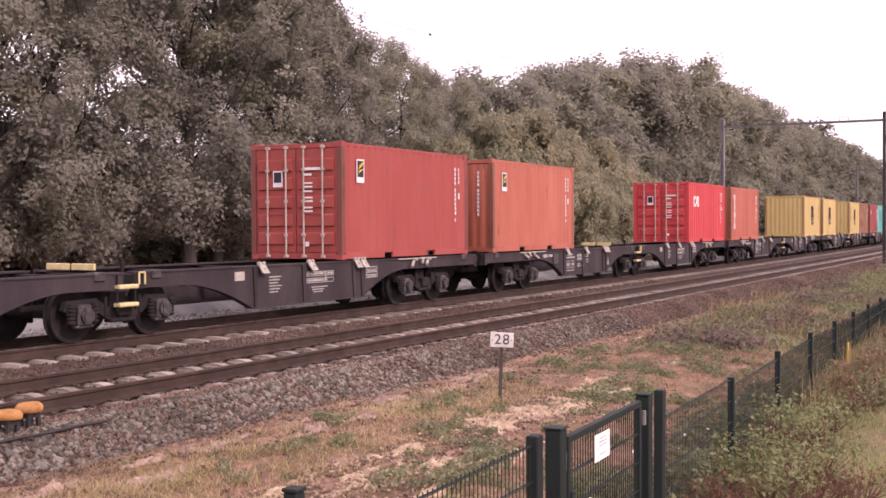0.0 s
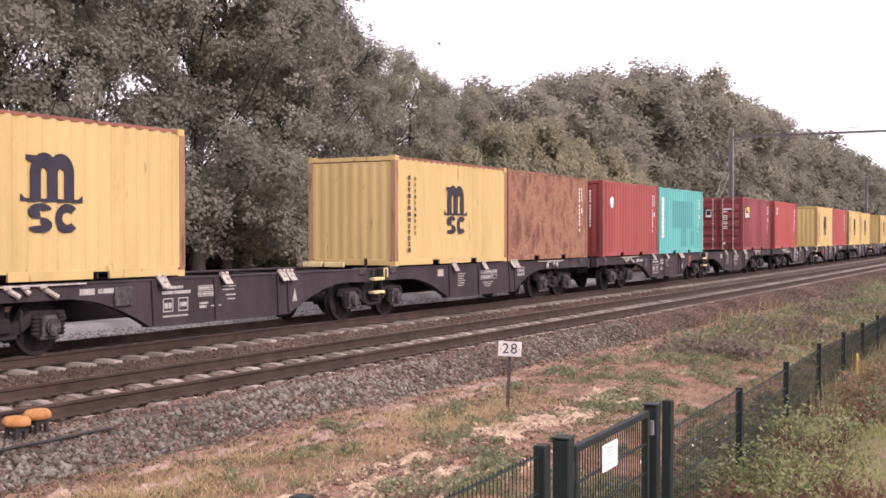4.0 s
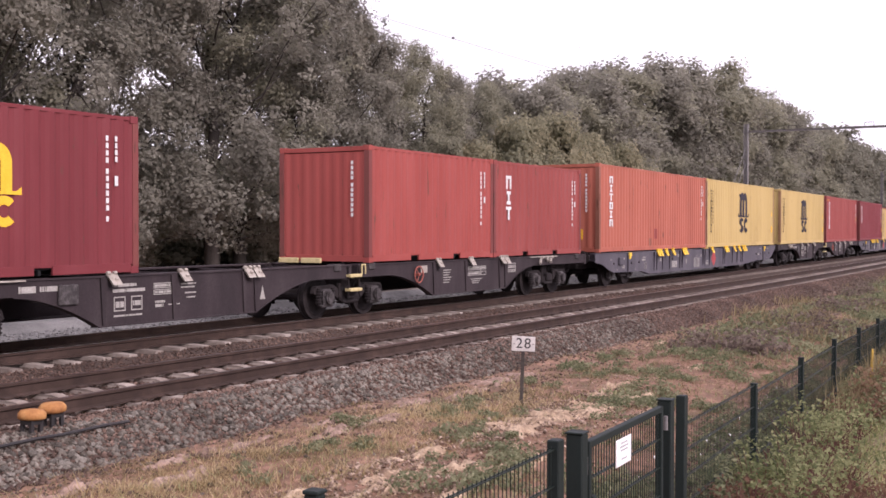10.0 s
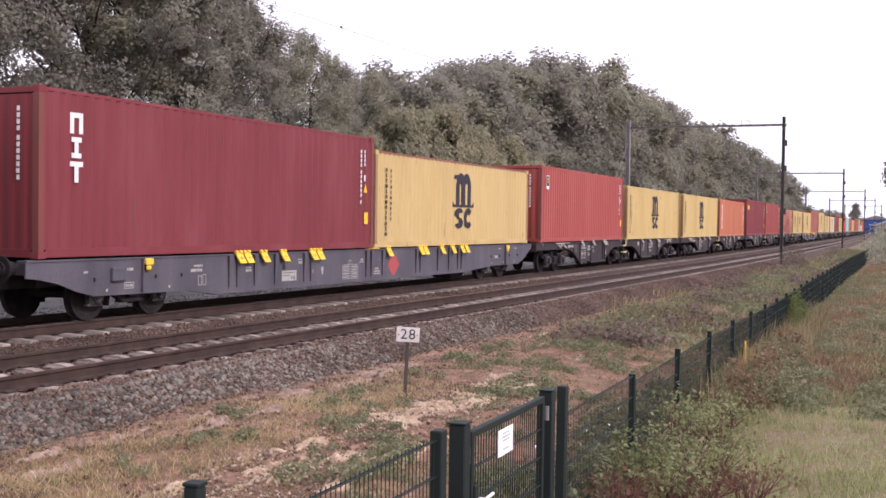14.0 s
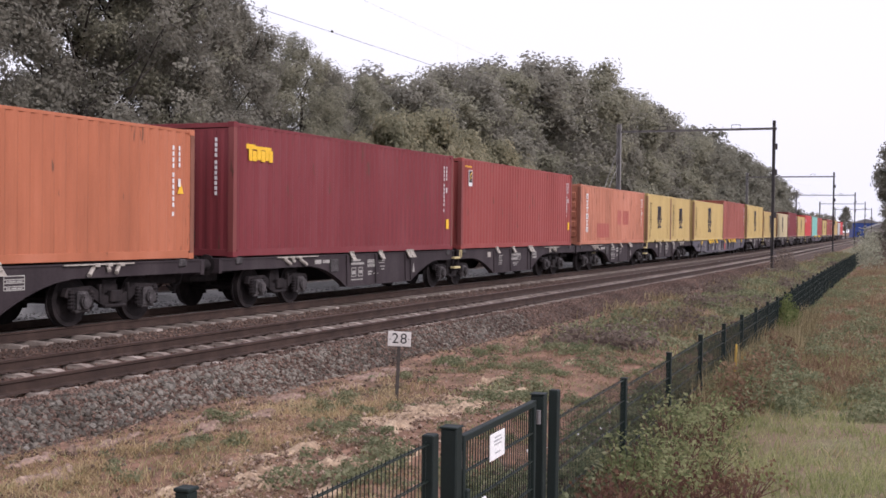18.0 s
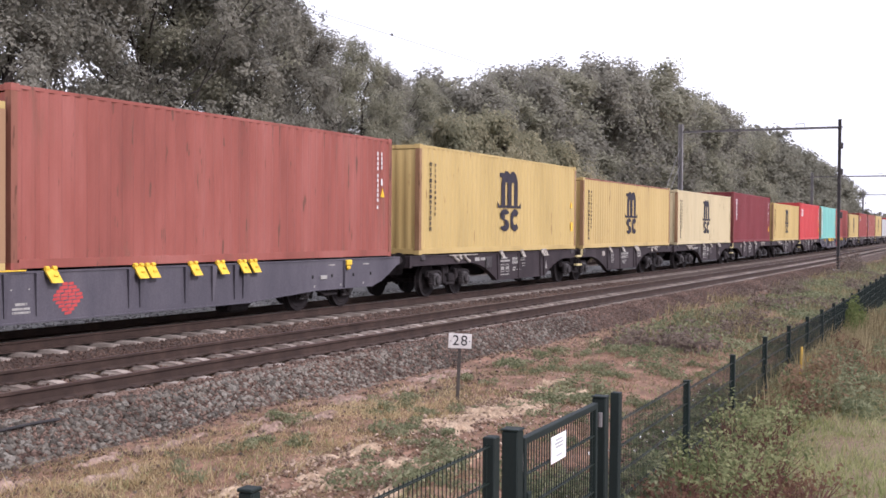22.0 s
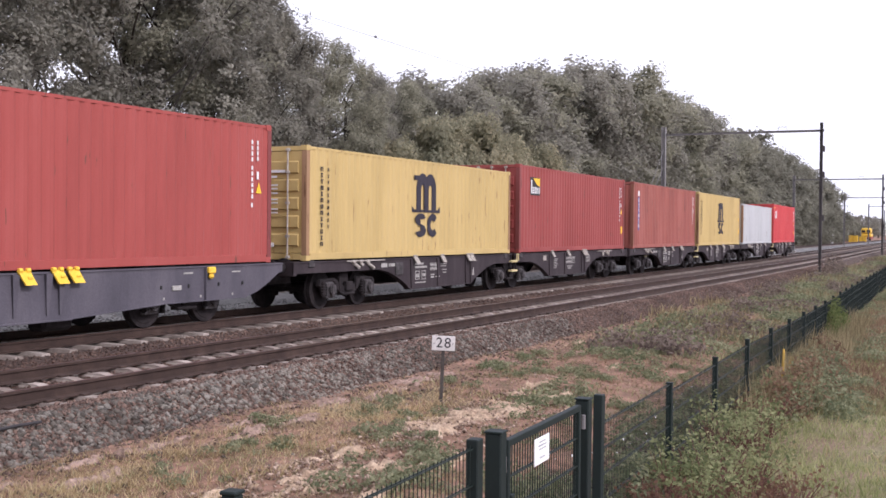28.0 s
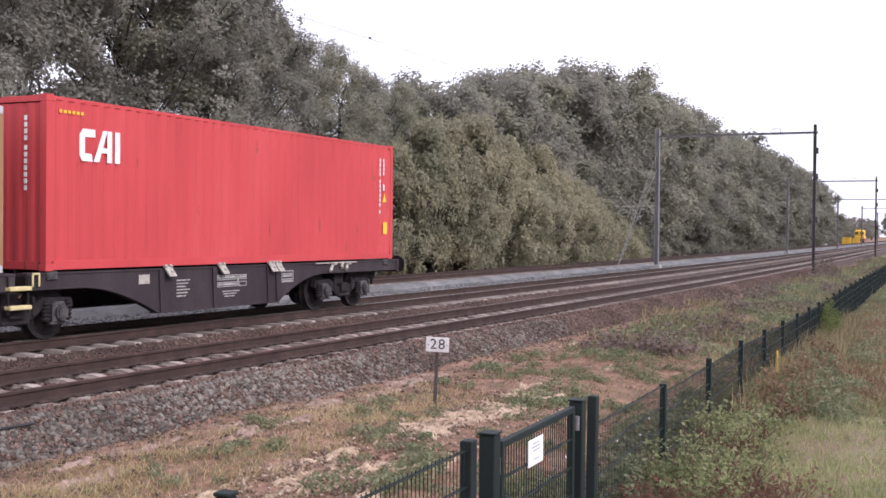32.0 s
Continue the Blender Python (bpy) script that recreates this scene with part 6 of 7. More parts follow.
# ---- fence, gate and signs ----
def build_fence():
    root = tagged(new("mesh_fence"), "dark green welded-wire fence overgrown with weeds along the railway", "fence")
    post = Shape().box(-0.03, 0.03, -0.03, 0.03, -1.35, 0.03, 0.006)
    post.box(-0.034, 0.034, -0.034, 0.034, 0.03, 0.045, 0.004)
    post = post.mesh("post", POST_G)
    wide = Shape().box(-0.045, 0.045, -0.035, 0.035, -1.35, 0.03, 0.006).mesh("post", POST_G)
    s = Shape()
    for i in range(51):
        x = 0.035 + i * 0.05
        s.box(x - 0.002, x + 0.002, -0.002, 0.002, -1.1, 0.0)
    for z in (-0.02, -0.22, -0.42, -0.62, -0.82, -1.02):
        for y in (-0.009, 0.009):
            s.box(0.0, 2.575, y - 0.003, y + 0.003, z - 0.003, z + 0.003)
    panel = s.mesh("wire_panel", FENCE_G)
    xs = [8.43 + 2.575 * i for i in range(40)]
    for i, x in enumerate(xs):
        yaw = math.degrees(math.atan2(fence_y(x + 2.575) - fence_y(x), 2.575))
        part("post", wide if i == 0 else post, root, at=pose(x, fence_y(x), fence_top(x), 0, 1.6 if i in (0, 4) else 0, yaw))
        if i + 1 < len(xs):
            tilt = math.degrees(math.atan2(fence_top(xs[i + 1]) - fence_top(x), 2.5)) if i else 0.0
            tagged(part("wire_panel", panel, root, at=pose(x, fence_y(x), (fence_top(x) if i else 0.45) - 0.03, 0, -tilt, yaw)), kind="stuff")
    yaw = math.degrees(math.atan(0.045))
    for x in (5.82, 3.42):
        part("post", wide if x > 4 else post, root, at=pose(x, fence_y(x), 0.69 if x > 4 else 0.88, 0, 0, yaw))
    for x in (3.32, 0.82):
        tagged(part("wire_panel", panel, root, at=pose(x, fence_y(x), 0.69, 0, 0, yaw)), kind="stuff")
    part("post", wide, root, at=pose(0.82, fence_y(0.82), 0.8, 0, 0, yaw))


def build_gate():
    root = tagged(new("garden_gate"), "closed dark green steel gate with a white paper notice", "gate")
    root.matrix_basis = pose(6.16, fence_y(6.16), 0, 0, 0, math.degrees(math.atan(0.045)))
    for x, top in ((0.0, 0.70), (1.84, 0.65)):
        s = Shape()
        s.box(x - 0.05, x + 0.05, -0.05, 0.05, -0.62, top, 0.008)
        p = part("gate_post", s.mesh("gate_post", POST_G), root, "thick square gate post")
        c = Shape()
        c.box(x - 0.056, x + 0.056, -0.056, 0.056, top, top + 0.012, 0.004)
        part("cap", c.mesh("cap", POST_G), p)
        for z in (0.45, -0.25):
            h = Shape()
            side = 1 if x < 1 else -1
            h.tube((x + side * 0.08, -0.02, z), (x + side * 0.08, -0.02, z + 0.1), 0.018, n=8)
            part("hinge", h.mesh("hinge", STEEL), p)
    s = Shape()
    a, b, lo, hi = 0.18, 1.68, -0.42, 0.63
    for x in (a, b):
        s.box(x - 0.022, x + 0.022, -0.022, 0.022, lo, hi, 0.005)
    for z in (lo, hi - 0.022):
        s.box(a, b, -0.022, 0.022, z - 0.022, z + 0.022, 0.005)
    leaf = part("gate_leaf", s.mesh("gate_leaf", POST_G), root, "tubular gate leaf frame")
    s = Shape()
    for i in range(29):
        x = a + 0.05 + i * 0.05
        s.box(x - 0.0028, x + 0.0028, -0.003, 0.003, lo, hi)
    for z in (-0.2, 0.0, 0.2, 0.4):
        for y in (-0.008, 0.008):
            s.box(a, b, y - 0.004, y + 0.004, z - 0.004, z + 0.004)
    tagged(part("wire_infill", s.mesh("wire_infill", FENCE_G), leaf), kind="stuff")
    s = Shape()
    s.box(0.63, 0.93, -0.030, -0.024, 0.385, 0.555, 0.002)
    n = part("notice", s.mesh("notice", PAPER), leaf, "white paper notice")
    for k, (z, w) in enumerate(((0.52, 0.12), (0.497, 0.16), (0.475, 0.14), (0.42, 0.10))):
        t = Shape().box(0.78 - w / 2, 0.78 + w / 2, -0.0325, -0.0303, z, z + 0.010)
        part("print_line", t.mesh("print_line", INK), n)
    s = Shape()
    s.tube((0.30, -0.06, 0.20), (0.30, -0.02, 0.20), 0.012, n=8)
    s.tube((0.30, -0.06, 0.20), (0.43, -0.065, 0.21), 0.011, n=8)
    part("handle", s.mesh("handle", WHITE), leaf, "pale lever handle")
    s = Shape()
    s.box(0.19, 0.25, -0.035, 0.035, 0.10, 0.30, 0.006)
    part("lock_case", s.mesh("lock_case", POST_G), leaf)


def build_distance_sign():
    root = tagged(new("distance_sign"), "small off-white distance plate on a thin brown post, reading 28", "sign")
    root.matrix_basis = pose(14.5, 6.88, ground_z(14.5, 6.88) + 0.05, 0, 2.2, -66)
    s = Shape()
    s.box(-0.024, 0.024, -0.016, 0.016, -0.2, 0.75, 0.004)
    part("post", s.mesh("post", BARK), root, "thin brown post")
    s = Shape()
    s.box(-0.16, 0.16, -0.022, -0.013, 0.70, 0.905, 0.004)
    plate = part("plate", s.mesh("plate", SIGNW), root, "off-white enamel plate")
    c = bpy.data.curves.new("figures", "FONT")
    c.body, c.size, c.align_x, c.align_y, c.extrude = "28", 0.20, "CENTER", "CENTER", 0.001
    c.space_character = 1.15
    tmp = new("figures", c)
    me = bpy.data.meshes.new_from_object(tmp.evaluated_get(bpy.context.evaluated_depsgraph_get()))
    bpy.data.objects.remove(tmp)
    me.materials.clear()
    me.materials.append(BLACKP)
    part("number", me, plate, "black figures", at=pose(0, -0.0245, 0.803, 90, 0, 0))
    for x in (-0.13, 0.13):
        k = Shape().tube((x, -0.026, 0.80), (x, -0.021, 0.80), 0.008, n=8)
        part("bolt", k.mesh("bolt", BLACKP), plate)


def build_track_boxes():
    first = None
    for x, y in ((8.14, 9.30), (8.48, 9.38)):
        if first is None:
            first = tagged(new("trackside_box"), "weathered orange trackside connection box on dark legs", "connection box", "boxes beside the rail")
            s = Shape()
            s.lathe(0, 0, [(0.12, 0.0), (0.14, 0.015), (0.14, 0.06), (0.11, 0.095), (0.05, 0.105)], 20)
            part("hood", s.mesh("hood", ORANGEP, True), first, "orange enamel hood")
            s = Shape()
            s.box(-0.08, 0.08, -0.08, 0.08, -0.05, 0.0, 0.005)
            part("base", s.mesh("base", BLACKP), first)
            for lx in (-0.06, 0.06):
                for ly in (-0.06, 0.06):
                    k = Shape().box(lx - 0.02, lx + 0.02, ly - 0.02, ly + 0.02, -0.4, -0.04, 0.003)
                    part("leg", k.mesh("leg", BLACKP), first)
            first.matrix_basis = pose(x, y, -0.04, 0, 3, 4)
        else:
            copy_thing(first, pose(x, y, -0.02, 0, -2, -3))
    s = Shape().line([(6.5 + k * 0.3, 9.02 + 0.02 * (k % 3), -0.19) for k in range(10)], 0.018, 6)
    tagged(new("ground_cable", s.mesh("ground_cable", BLACKP)), "black cable lying along the ballast", "cable")


def build_stake():
    root = tagged(new("marker_stake"), "short yellow marker stake leaning among the weeds at the fence", "stake")
    root.matrix_basis = pose(18.75, fence_y(18.75) - 0.16, ground_z(18.75, 3.0) - 0.15, 3, 5, 20)
    s = Shape()
    s.plate([(-0.045, 0.0), (0.045, 0.0), (0.045, 1.02), (0.02, 1.07), (-0.02, 1.07), (-0.045, 1.02)], "y", -0.012, 0.012)
    part("board", s.mesh("board", STAKEY), root, "weathered yellow board")
    s = Shape().box(-0.06, 0.06, 0.012, 0.03, 0.55, 0.62, 0.004)
    part("cleat", s.mesh("cleat", STAKEY), root)


def build_marker_post():
    root = tagged(new("marker_post"), "thin pale grey marker post beside the siding", "post")
    root.matrix_basis = pose(38.25, 24.6, -0.6, 0, 0.6, 0)
    s = Shape()
    s.tube((0, 0, 0), (0, 0, 3.1), 0.04, 0.035, 10)
    part("pole", s.mesh("pole", SIGNW), root)
    s = Shape()
    s.lathe(0, 0, [(0.045, 3.1), (0.045, 3.13), (0.02, 3.15)], 10)
    part("cap", s.mesh("cap", STEEL), root)


# ---- ground cover ----
def scatter_stones(name, count, where, m, label, seed, lo=0.022, hi=0.045):
    """Angular little stones: each a crushed eight-sided lump."""
    rng = np.random.default_rng(seed)
    c = where(rng, count)
    count = len(c)
    base = np.array([(1, 0, 0), (-1, 0, 0), (0, 1, 0), (0, -1, 0), (0, 0, 1), (0, 0, -1)], float)
    r = (lo + (hi - lo) * rng.random((count, 1, 1)) ** 1.5) * (0.6 + 0.7 * rng.random((count, 6, 1)))
    a = rng.random(count) * 6.283
    rot = np.zeros((count, 3, 3))
    rot[:, 0, 0], rot[:, 0, 1], rot[:, 1, 0], rot[:, 1, 1], rot[:, 2, 2] = np.cos(a), -np.sin(a), np.sin(a), np.cos(a), 0.75
    rot[:, 2, 0] = rng.normal(size=count) * 0.4
    v = np.einsum("nij,nkj->nki", rot, base[None] * r) + c[:, None, :]
    tri = np.array([(0, 2, 4), (2, 1, 4), (1, 3, 4), (3, 0, 4), (2, 0, 5), (1, 2, 5), (3, 1, 5), (0, 3, 5)])
    f = (tri[None] + np.arange(count)[:, None, None] * 6).reshape(-1, 3)
    tagged(new(name, np_mesh(name, v.reshape(-1, 3), f, m)), label, "ballast", kind="stuff")


def on_bed(x0, x1, y0, y1, power=1.6):
    def where(rng, n):
        x = x0 + (x1 - x0) * rng.random(n) ** power
        y = y0 + (y1 - y0) * rng.random(n)
        z = np.interp(y, BED_Y, BED_Z) + rng.random(n) * 0.02 - 0.004
        return np.stack([x, y + np.array([bend(q) for q in x]), z], 1)
    return where


def on_ground(x0, x1, y0, y1, power=1.6, lift=0.0):
    def where(rng, n):
        x = x0 + (x1 - x0) * rng.random(n) ** power
        y = y0 + (y1 - y0) * rng.random(n)
        return np.array([(a, b, ground_z(a, b) + lift) for a, b in zip(x, y)])
    return where


def blades(name, count, where, m, label, seed, h=(0.1, 0.3), w=0.008, lean=0.35, keep=None, category="grass", tuft=14, tuft_r=0.10):
    """Tufts of thin blades, each a bent pair of facets."""
    rng = np.random.default_rng(seed)
    c = where(rng, count // tuft)
    if keep is not None:
        c = np.array([p for p in c if keep(p)])
    c = np.repeat(c, tuft, 0)
    n = len(c)
    size = np.repeat(h[0] + (h[1] - h[0]) * rng.random(n // tuft) ** 1.4, tuft) * (0.5 + 0.6 * rng.random(n))
    c = c + np.stack([rng.normal(size=n) * tuft_r, rng.normal(size=n) * tuft_r, np.zeros(n) - 0.02], 1)
    a = rng.random(n) * 6.283
    side = np.stack([np.cos(a), np.sin(a), np.zeros(n)], 1) * (w * (0.6 + 0.8 * rng.random(n)))[:, None]
    d = rng.normal(size=(n, 3)) * lean
    d[:, 2] = 1
    mid = c + d * (size * 0.55)[:, None]
    d2 = d + rng.normal(size=(n, 3)) * lean * 0.9
    d2[:, 2] = 0.75
    top = mid + d2 * (size * 0.5)[:, None]
    v = np.stack([c - side, c + side, mid + side * 0.8, mid - side * 0.8, top], 1).reshape(-1, 3)
    k = np.arange(n) * 5
    f = np.concatenate([np.stack([k, k + 1, k + 2], 1), np.stack([k, k + 2, k + 3], 1), np.stack([k + 3, k + 2, k + 4], 1)])
    tagged(new(name, np_mesh(name, v, f, m)), label, category, kind="stuff")


def leafy(name, centres, m, label, seed, count, r, size, category="weeds"):
    """Low leafy growth over given spots."""
    rng = np.random.default_rng(seed)
    lumps = []
    for x, y, h in centres:
        lumps.append((x, y, ground_z(x, y) + h * 0.45, r * (0.7 + 0.6 * rng.random()), r * (0.7 + 0.5 * rng.random()), h * 0.55))
    v, f = leaf_cloud(rng, lumps, count, size)
    tagged(new(name, np_mesh(name, v, f, m)), label, category, kind="stuff")


def make_bramble(name, x, y, h, r, leaf, label, seed, count=900, size=0.028):
    """A small bush: reddish stems that fork upwards, and leaves strewn about their tips."""
    rng = np.random.default_rng(seed)
    root = tagged(new(name), label, "bush")
    root.matrix_basis = pose(x, y, ground_z(x, y) - 0.03)
    s = Shape()
    lumps = []
    for i in range(24):
        a = rng.random() * 6.283
        mid = Vector((math.cos(a) * r * 0.35, math.sin(a) * r * 0.35, h * 0.45))
        tip = Vector((math.cos(a) * r * (0.5 + 0.5 * rng.random()), math.sin(a) * r * (0.5 + 0.5 * rng.random()), h * (0.6 + 0.4 * rng.random())))
        s.tube((math.cos(a) * 0.05, math.sin(a) * 0.05, 0), mid, 0.009, 0.006, 5, False)
        s.tube(mid, tip, 0.006, 0.003, 5, False)
        side = mid + Vector((rng.normal() * 0.12, rng.normal() * 0.12, h * 0.25))
        s.tube(mid, side, 0.005, 0.002, 5, False)
        for q in (tip, side):
            k = r * 0.34
            lumps.append((q.x, q.y, q.z, k, k, k * 0.9))
    tagged(part("stem", s.mesh("stem", REDSTEM), root, "reddish-brown bare stems"), kind="stuff")
    v, f = leaf_cloud(rng, lumps, count, size)
    tagged(part("foliage", np_mesh("foliage", v, f, leaf), root), kind="stuff")
    return root


def sand_patch(x, y, rx, ry, seed, lift=0.09, m=None):
    """A bare, lumpy heap of sand that sinks into the ground at its ragged rim."""
    v, f = [], []
    nr, na = (26, 110) if rx > 0.75 else (12, 48)
    for i in range(nr + 1):
        for j in range(na):
            a = 2 * math.pi * j / na
            rim = 1 + 0.7 * noise.noise((math.cos(a) * 1.9, math.sin(a) * 1.9, seed)) + 0.35 * noise.noise((math.cos(a) * 6.0, math.sin(a) * 6.0, seed + 5))
            q = i / nr
            px, py = x + math.cos(a) * rx * q * rim, y + math.sin(a) * ry * q * rim
            z = ground_z(px, py) + lift * (1 - q * q) - 0.035 * q + (0.07 * noise.noise((px * 4.3, py * 4.3, seed)) + 0.045 * noise.noise((px * 11.0, py * 11.0, seed)) + 0.03 * noise.noise((px * 24.0, py * 24.0, seed))) * (1.0 - 0.4 * q)
            v.append((px, py, z))
    for i in range(nr):
        for j in range(na):
            f.append((i * na + j, (i + 1) * na + j, (i + 1) * na + (j + 1) % na, i * na + (j + 1) % na))
    tagged(new("sand_patch", quick("sand_patch", v, f, m or SAND, True)), "pale bare sand patch in the dry grass" if m is None else "pinkish bare soil beside the ballast", "sand", kind="structure")


def build_cover():
    rng = np.random.default_rng(77)
    heaps = [(13.4, 5.95, 1.2, 0.4, 0.06), (14.2, 5.7, 0.9, 0.3, 0.07), (12.4, 6.2, 0.8, 0.22, 0.03), (9.3, 5.75, 0.9, 0.28, 0.04), (10.5, 5.1, 0.9, 0.28, 0.05), (15.4, 5.6, 0.7, 0.2, 0.05), (19.7, 6.0, 0.5, 0.14, 0.05), (23.5, 8.0, 0.8, 0.12, 0.03), (7.2, 6.5, 0.8, 0.22, 0.02), (8.4, 6.25, 0.7, 0.22, 0.02), (6.5, 7.1, 0.5, 0.2, 0.02), (10.2, 6.3, 0.6, 0.2, 0.03)]
    heaps += [(8.5 + 8 * rng.random(), 4.9 + 1.6 * rng.random(), 0.25 + 0.35 * rng.random(), 0.1 + 0.14 * rng.random(), 0.03 + 0.03 * rng.random()) for _ in range(22)]
    for i, (x, y, rx, ry, h) in enumerate(heaps):
        sand_patch(x, y, rx, ry, i * 3.7 + 1.0, h)
    for i in range(18):
        x = 6.0 + 0.75 * i + 0.4 * rng.random()
        sand_patch(x, 7.5 + 0.75 * rng.random(), 0.45 + 0.4 * rng.random(), 0.14 + 0.14 * rng.random(), i * 2.3 + 200.0, 0.03, SOIL)
    scatter_stones("clods", 2600, lambda r, n: np.array([(a, b, ground_z(a, b) + 0.03) for a, b in ((7.2 + 8.5 * u ** 1.2, 4.95 + 1.5 * w + 0.12 * (u - 0.5)) for u, w in zip(r.random(n), r.random(n)))]), CLOD, "dry sandy clods and crumbs on the bare ground", 50, 0.009, 0.032)
    scatter_stones("clods", 2200, on_ground(11, 26, 5.8, 8.4, 1.3), CLOD, "dry crumbs of soil on the verge", 51, 0.008, 0.028)
    scatter_stones("ballast_stones", 14000, on_bed(5.0, 26, 8.3, 9.4, 2.6), STONE, "loose grey ballast stones on the shoulder", 1, 0.020, 0.058)
    scatter_stones("rusty_ballast_stones", 24000, on_bed(6.5, 45, 9.2, 13.9, 1.7), STONE_RUST, "rust-dusted ballast stones between the rails", 2, 0.018, 0.038)
    scatter_stones("rusty_ballast_stones", 34000, on_bed(6.0, 80, 8.35, 9.55, 1.9), STONE_RUST, "rust-dusted ballast stones along the shoulder", 3, 0.019, 0.042)
    scatter_stones("pale_stones", 9000, lambda r, n: np.stack([(q := 10 + 70 * r.random(n) ** 1.2), 17.1 + 3.4 * r.random(n) + np.array([bend(a) for a in q]), np.full(n, -0.37) + 0.02 * r.random(n)], 1), STONE_PALE, "pale fresh gravel beside the siding", 4, 0.025, 0.05)
    scatter_stones("strewn_stones", 900, on_ground(7, 30, 5.0, 8.5), STONE, "stray stones in the dry grass", 5, 0.012, 0.035)

    def patchy(scale, cut, z=0.0):
        return lambda p: noise.noise((p[0] * scale, p[1] * scale, z)) > cut

    blades("dry_grass", 96000, on_ground(5, 22, 6.0, 8.35), GRASS_DRY, "straw-coloured dry grass beside the ballast", 6, (0.02, 0.10), 0.0028, 0.6, keep=lambda p: noise.noise((p[0] * 0.7, p[1] * 0.7, 2.0)) > -0.12 + max(0.0, p[0] - 11.0) * 0.12 + 0.5 * max(0.0, p[1] - 7.7), tuft_r=0.13)
    scatter_stones("straggling_stones", 7000, lambda r, n: (lambda x, q: np.array([(a, b + bend(a), ground_z(a, b + bend(a))) for a, b in zip(x, q)]))(6 + 60 * r.random(n) ** 1.5, 8.75 - 1.5 * r.random(n) ** 2.2), STONE_RUST, "stray ballast stones at the foot of the bed", 33, 0.018, 0.045)
    blades("litter", 60000, on_ground(7, 60, 3.6, 8.6, 1.6), STALK, "dead stalks and litter strewn over the soil", 34, (0.03, 0.10), 0.006, 1.1, tuft=4, tuft_r=0.12, keep=patchy(1.3, -0.25, 17.0))
    blades("olive_grass", 12000, on_ground(5, 24, 4.2, 8.0), GRASS_GREEN, "thin olive grass on the sandy verge", 7, (0.04, 0.13), 0.004, 0.5, keep=lambda p: noise.noise((p[0] * 0.8, p[1] * 0.8, 5.0)) > -0.05 + 0.04 * max(0.0, p[0] - 10.5))
    blades("tall_verge_growth", 24000, lambda r, n: (lambda x, q: np.array([(a, b, ground_z(a, b)) for a, b in zip(x, [fence_y(u) + 0.4 + (8.5 + bend(u) - fence_y(u) - 0.4) * w for u, w in zip(x, q)])]))(26 + 110 * r.random(n) ** 1.2, r.random(n)), STALK, "tall tan and olive growth on the verge", 35, (0.10, 0.5), 0.014, 0.35, tuft_r=0.3, keep=patchy(0.3, 0.0, 12.0), category="weeds")
    blades("tall_green_growth", 12000, lambda r, n: (lambda x, q: np.array([(a, b, ground_z(a, b)) for a, b in zip(x, [fence_y(u) + 0.2 + (8.3 + bend(u) - fence_y(u)) * w for u, w in zip(x, q)])]))(22 + 110 * r.random(n) ** 1.2, 0.8 * r.random(n) ** 1.6), WEED, "rough green growth on the verge", 36, (0.08, 0.32), 0.016, 0.5, tuft_r=0.3, keep=patchy(0.3, 0.0, 13.0), category="weeds")
    blades("tufted_grass", 11000, on_ground(6, 16, 6.0, 8.1, 1.3), GRASS_DRY, "taller olive and tan tufts beside the ballast", 37, (0.07, 0.2), 0.004, 0.5, keep=patchy(0.9, -0.05, 31.0), tuft=22, tuft_r=0.09)
    blades("verge_grass", 14000, on_ground(14, 75, 3.3, 8.0, 1.4), STALK, "patchy dry verge grass", 8, (0.04, 0.13), 0.009, keep=patchy(0.9, -0.1, 9.0), tuft_r=0.2)
    blades("green_verge_grass", 40000, on_ground(15, 80, 3.3, 9.6, 1.3), GRASS_GREEN, "patchy green verge grass", 9, (0.04, 0.14), 0.009, keep=lambda p: noise.noise((p[0] * 0.6, p[1] * 0.9, 14.0)) > -0.12 + 0.17 * (p[1] - bend(p[0]) - 4.5) + 0.05 * max(0.0, 25.0 - p[0]), tuft_r=0.22)
    xs, ys = axis_steps([(-60, 0), (4, 8), (40, 0.5), (140, 4), (420, 20)]), [0.0, 0.3, 0.6, 0.8] + [0.84 + i * 0.01 for i in range(17)]
    v = []
    for x in xs:
        for q in ys:
            y = -70 + (fence_y(x) + 70.0) * q
            v.append((x, y, ground_z(x, y) + 0.025 - (0.06 if q in (0.0, 1.0) else 0.0)))
    n = len(ys)
    f = [(i * n + j, (i + 1) * n + j, (i + 1) * n + j + 1, i * n + j + 1) for i in range(len(xs) - 1) for j in range(n - 1)]
    tagged(new("meadow", quick("meadow", v, f, MEADOW, True)), "green turf of the meadow behind the fence", "meadow", kind="structure")
    blades("meadow_grass", 72000, lambda r, n: np.array([(x, y, ground_z(x, y)) for x, y in ((lambda a, b: (a, 0.015 * a + (fence_y(a) - 0.015 * a - 0.1) * b))(7 + 60 * r.random() ** 1.7, r.random()) for _ in range(n))]), MEADOW_GRASS, "rough green meadow grass behind the fence", 10, (0.07, 0.24), 0.006, tuft_r=0.16, keep=lambda p: noise.noise((p[0] * 0.5, p[1] * 0.8, 21.0)) > -0.45 + max(0.0, p[0] - 17.0) * 0.05)
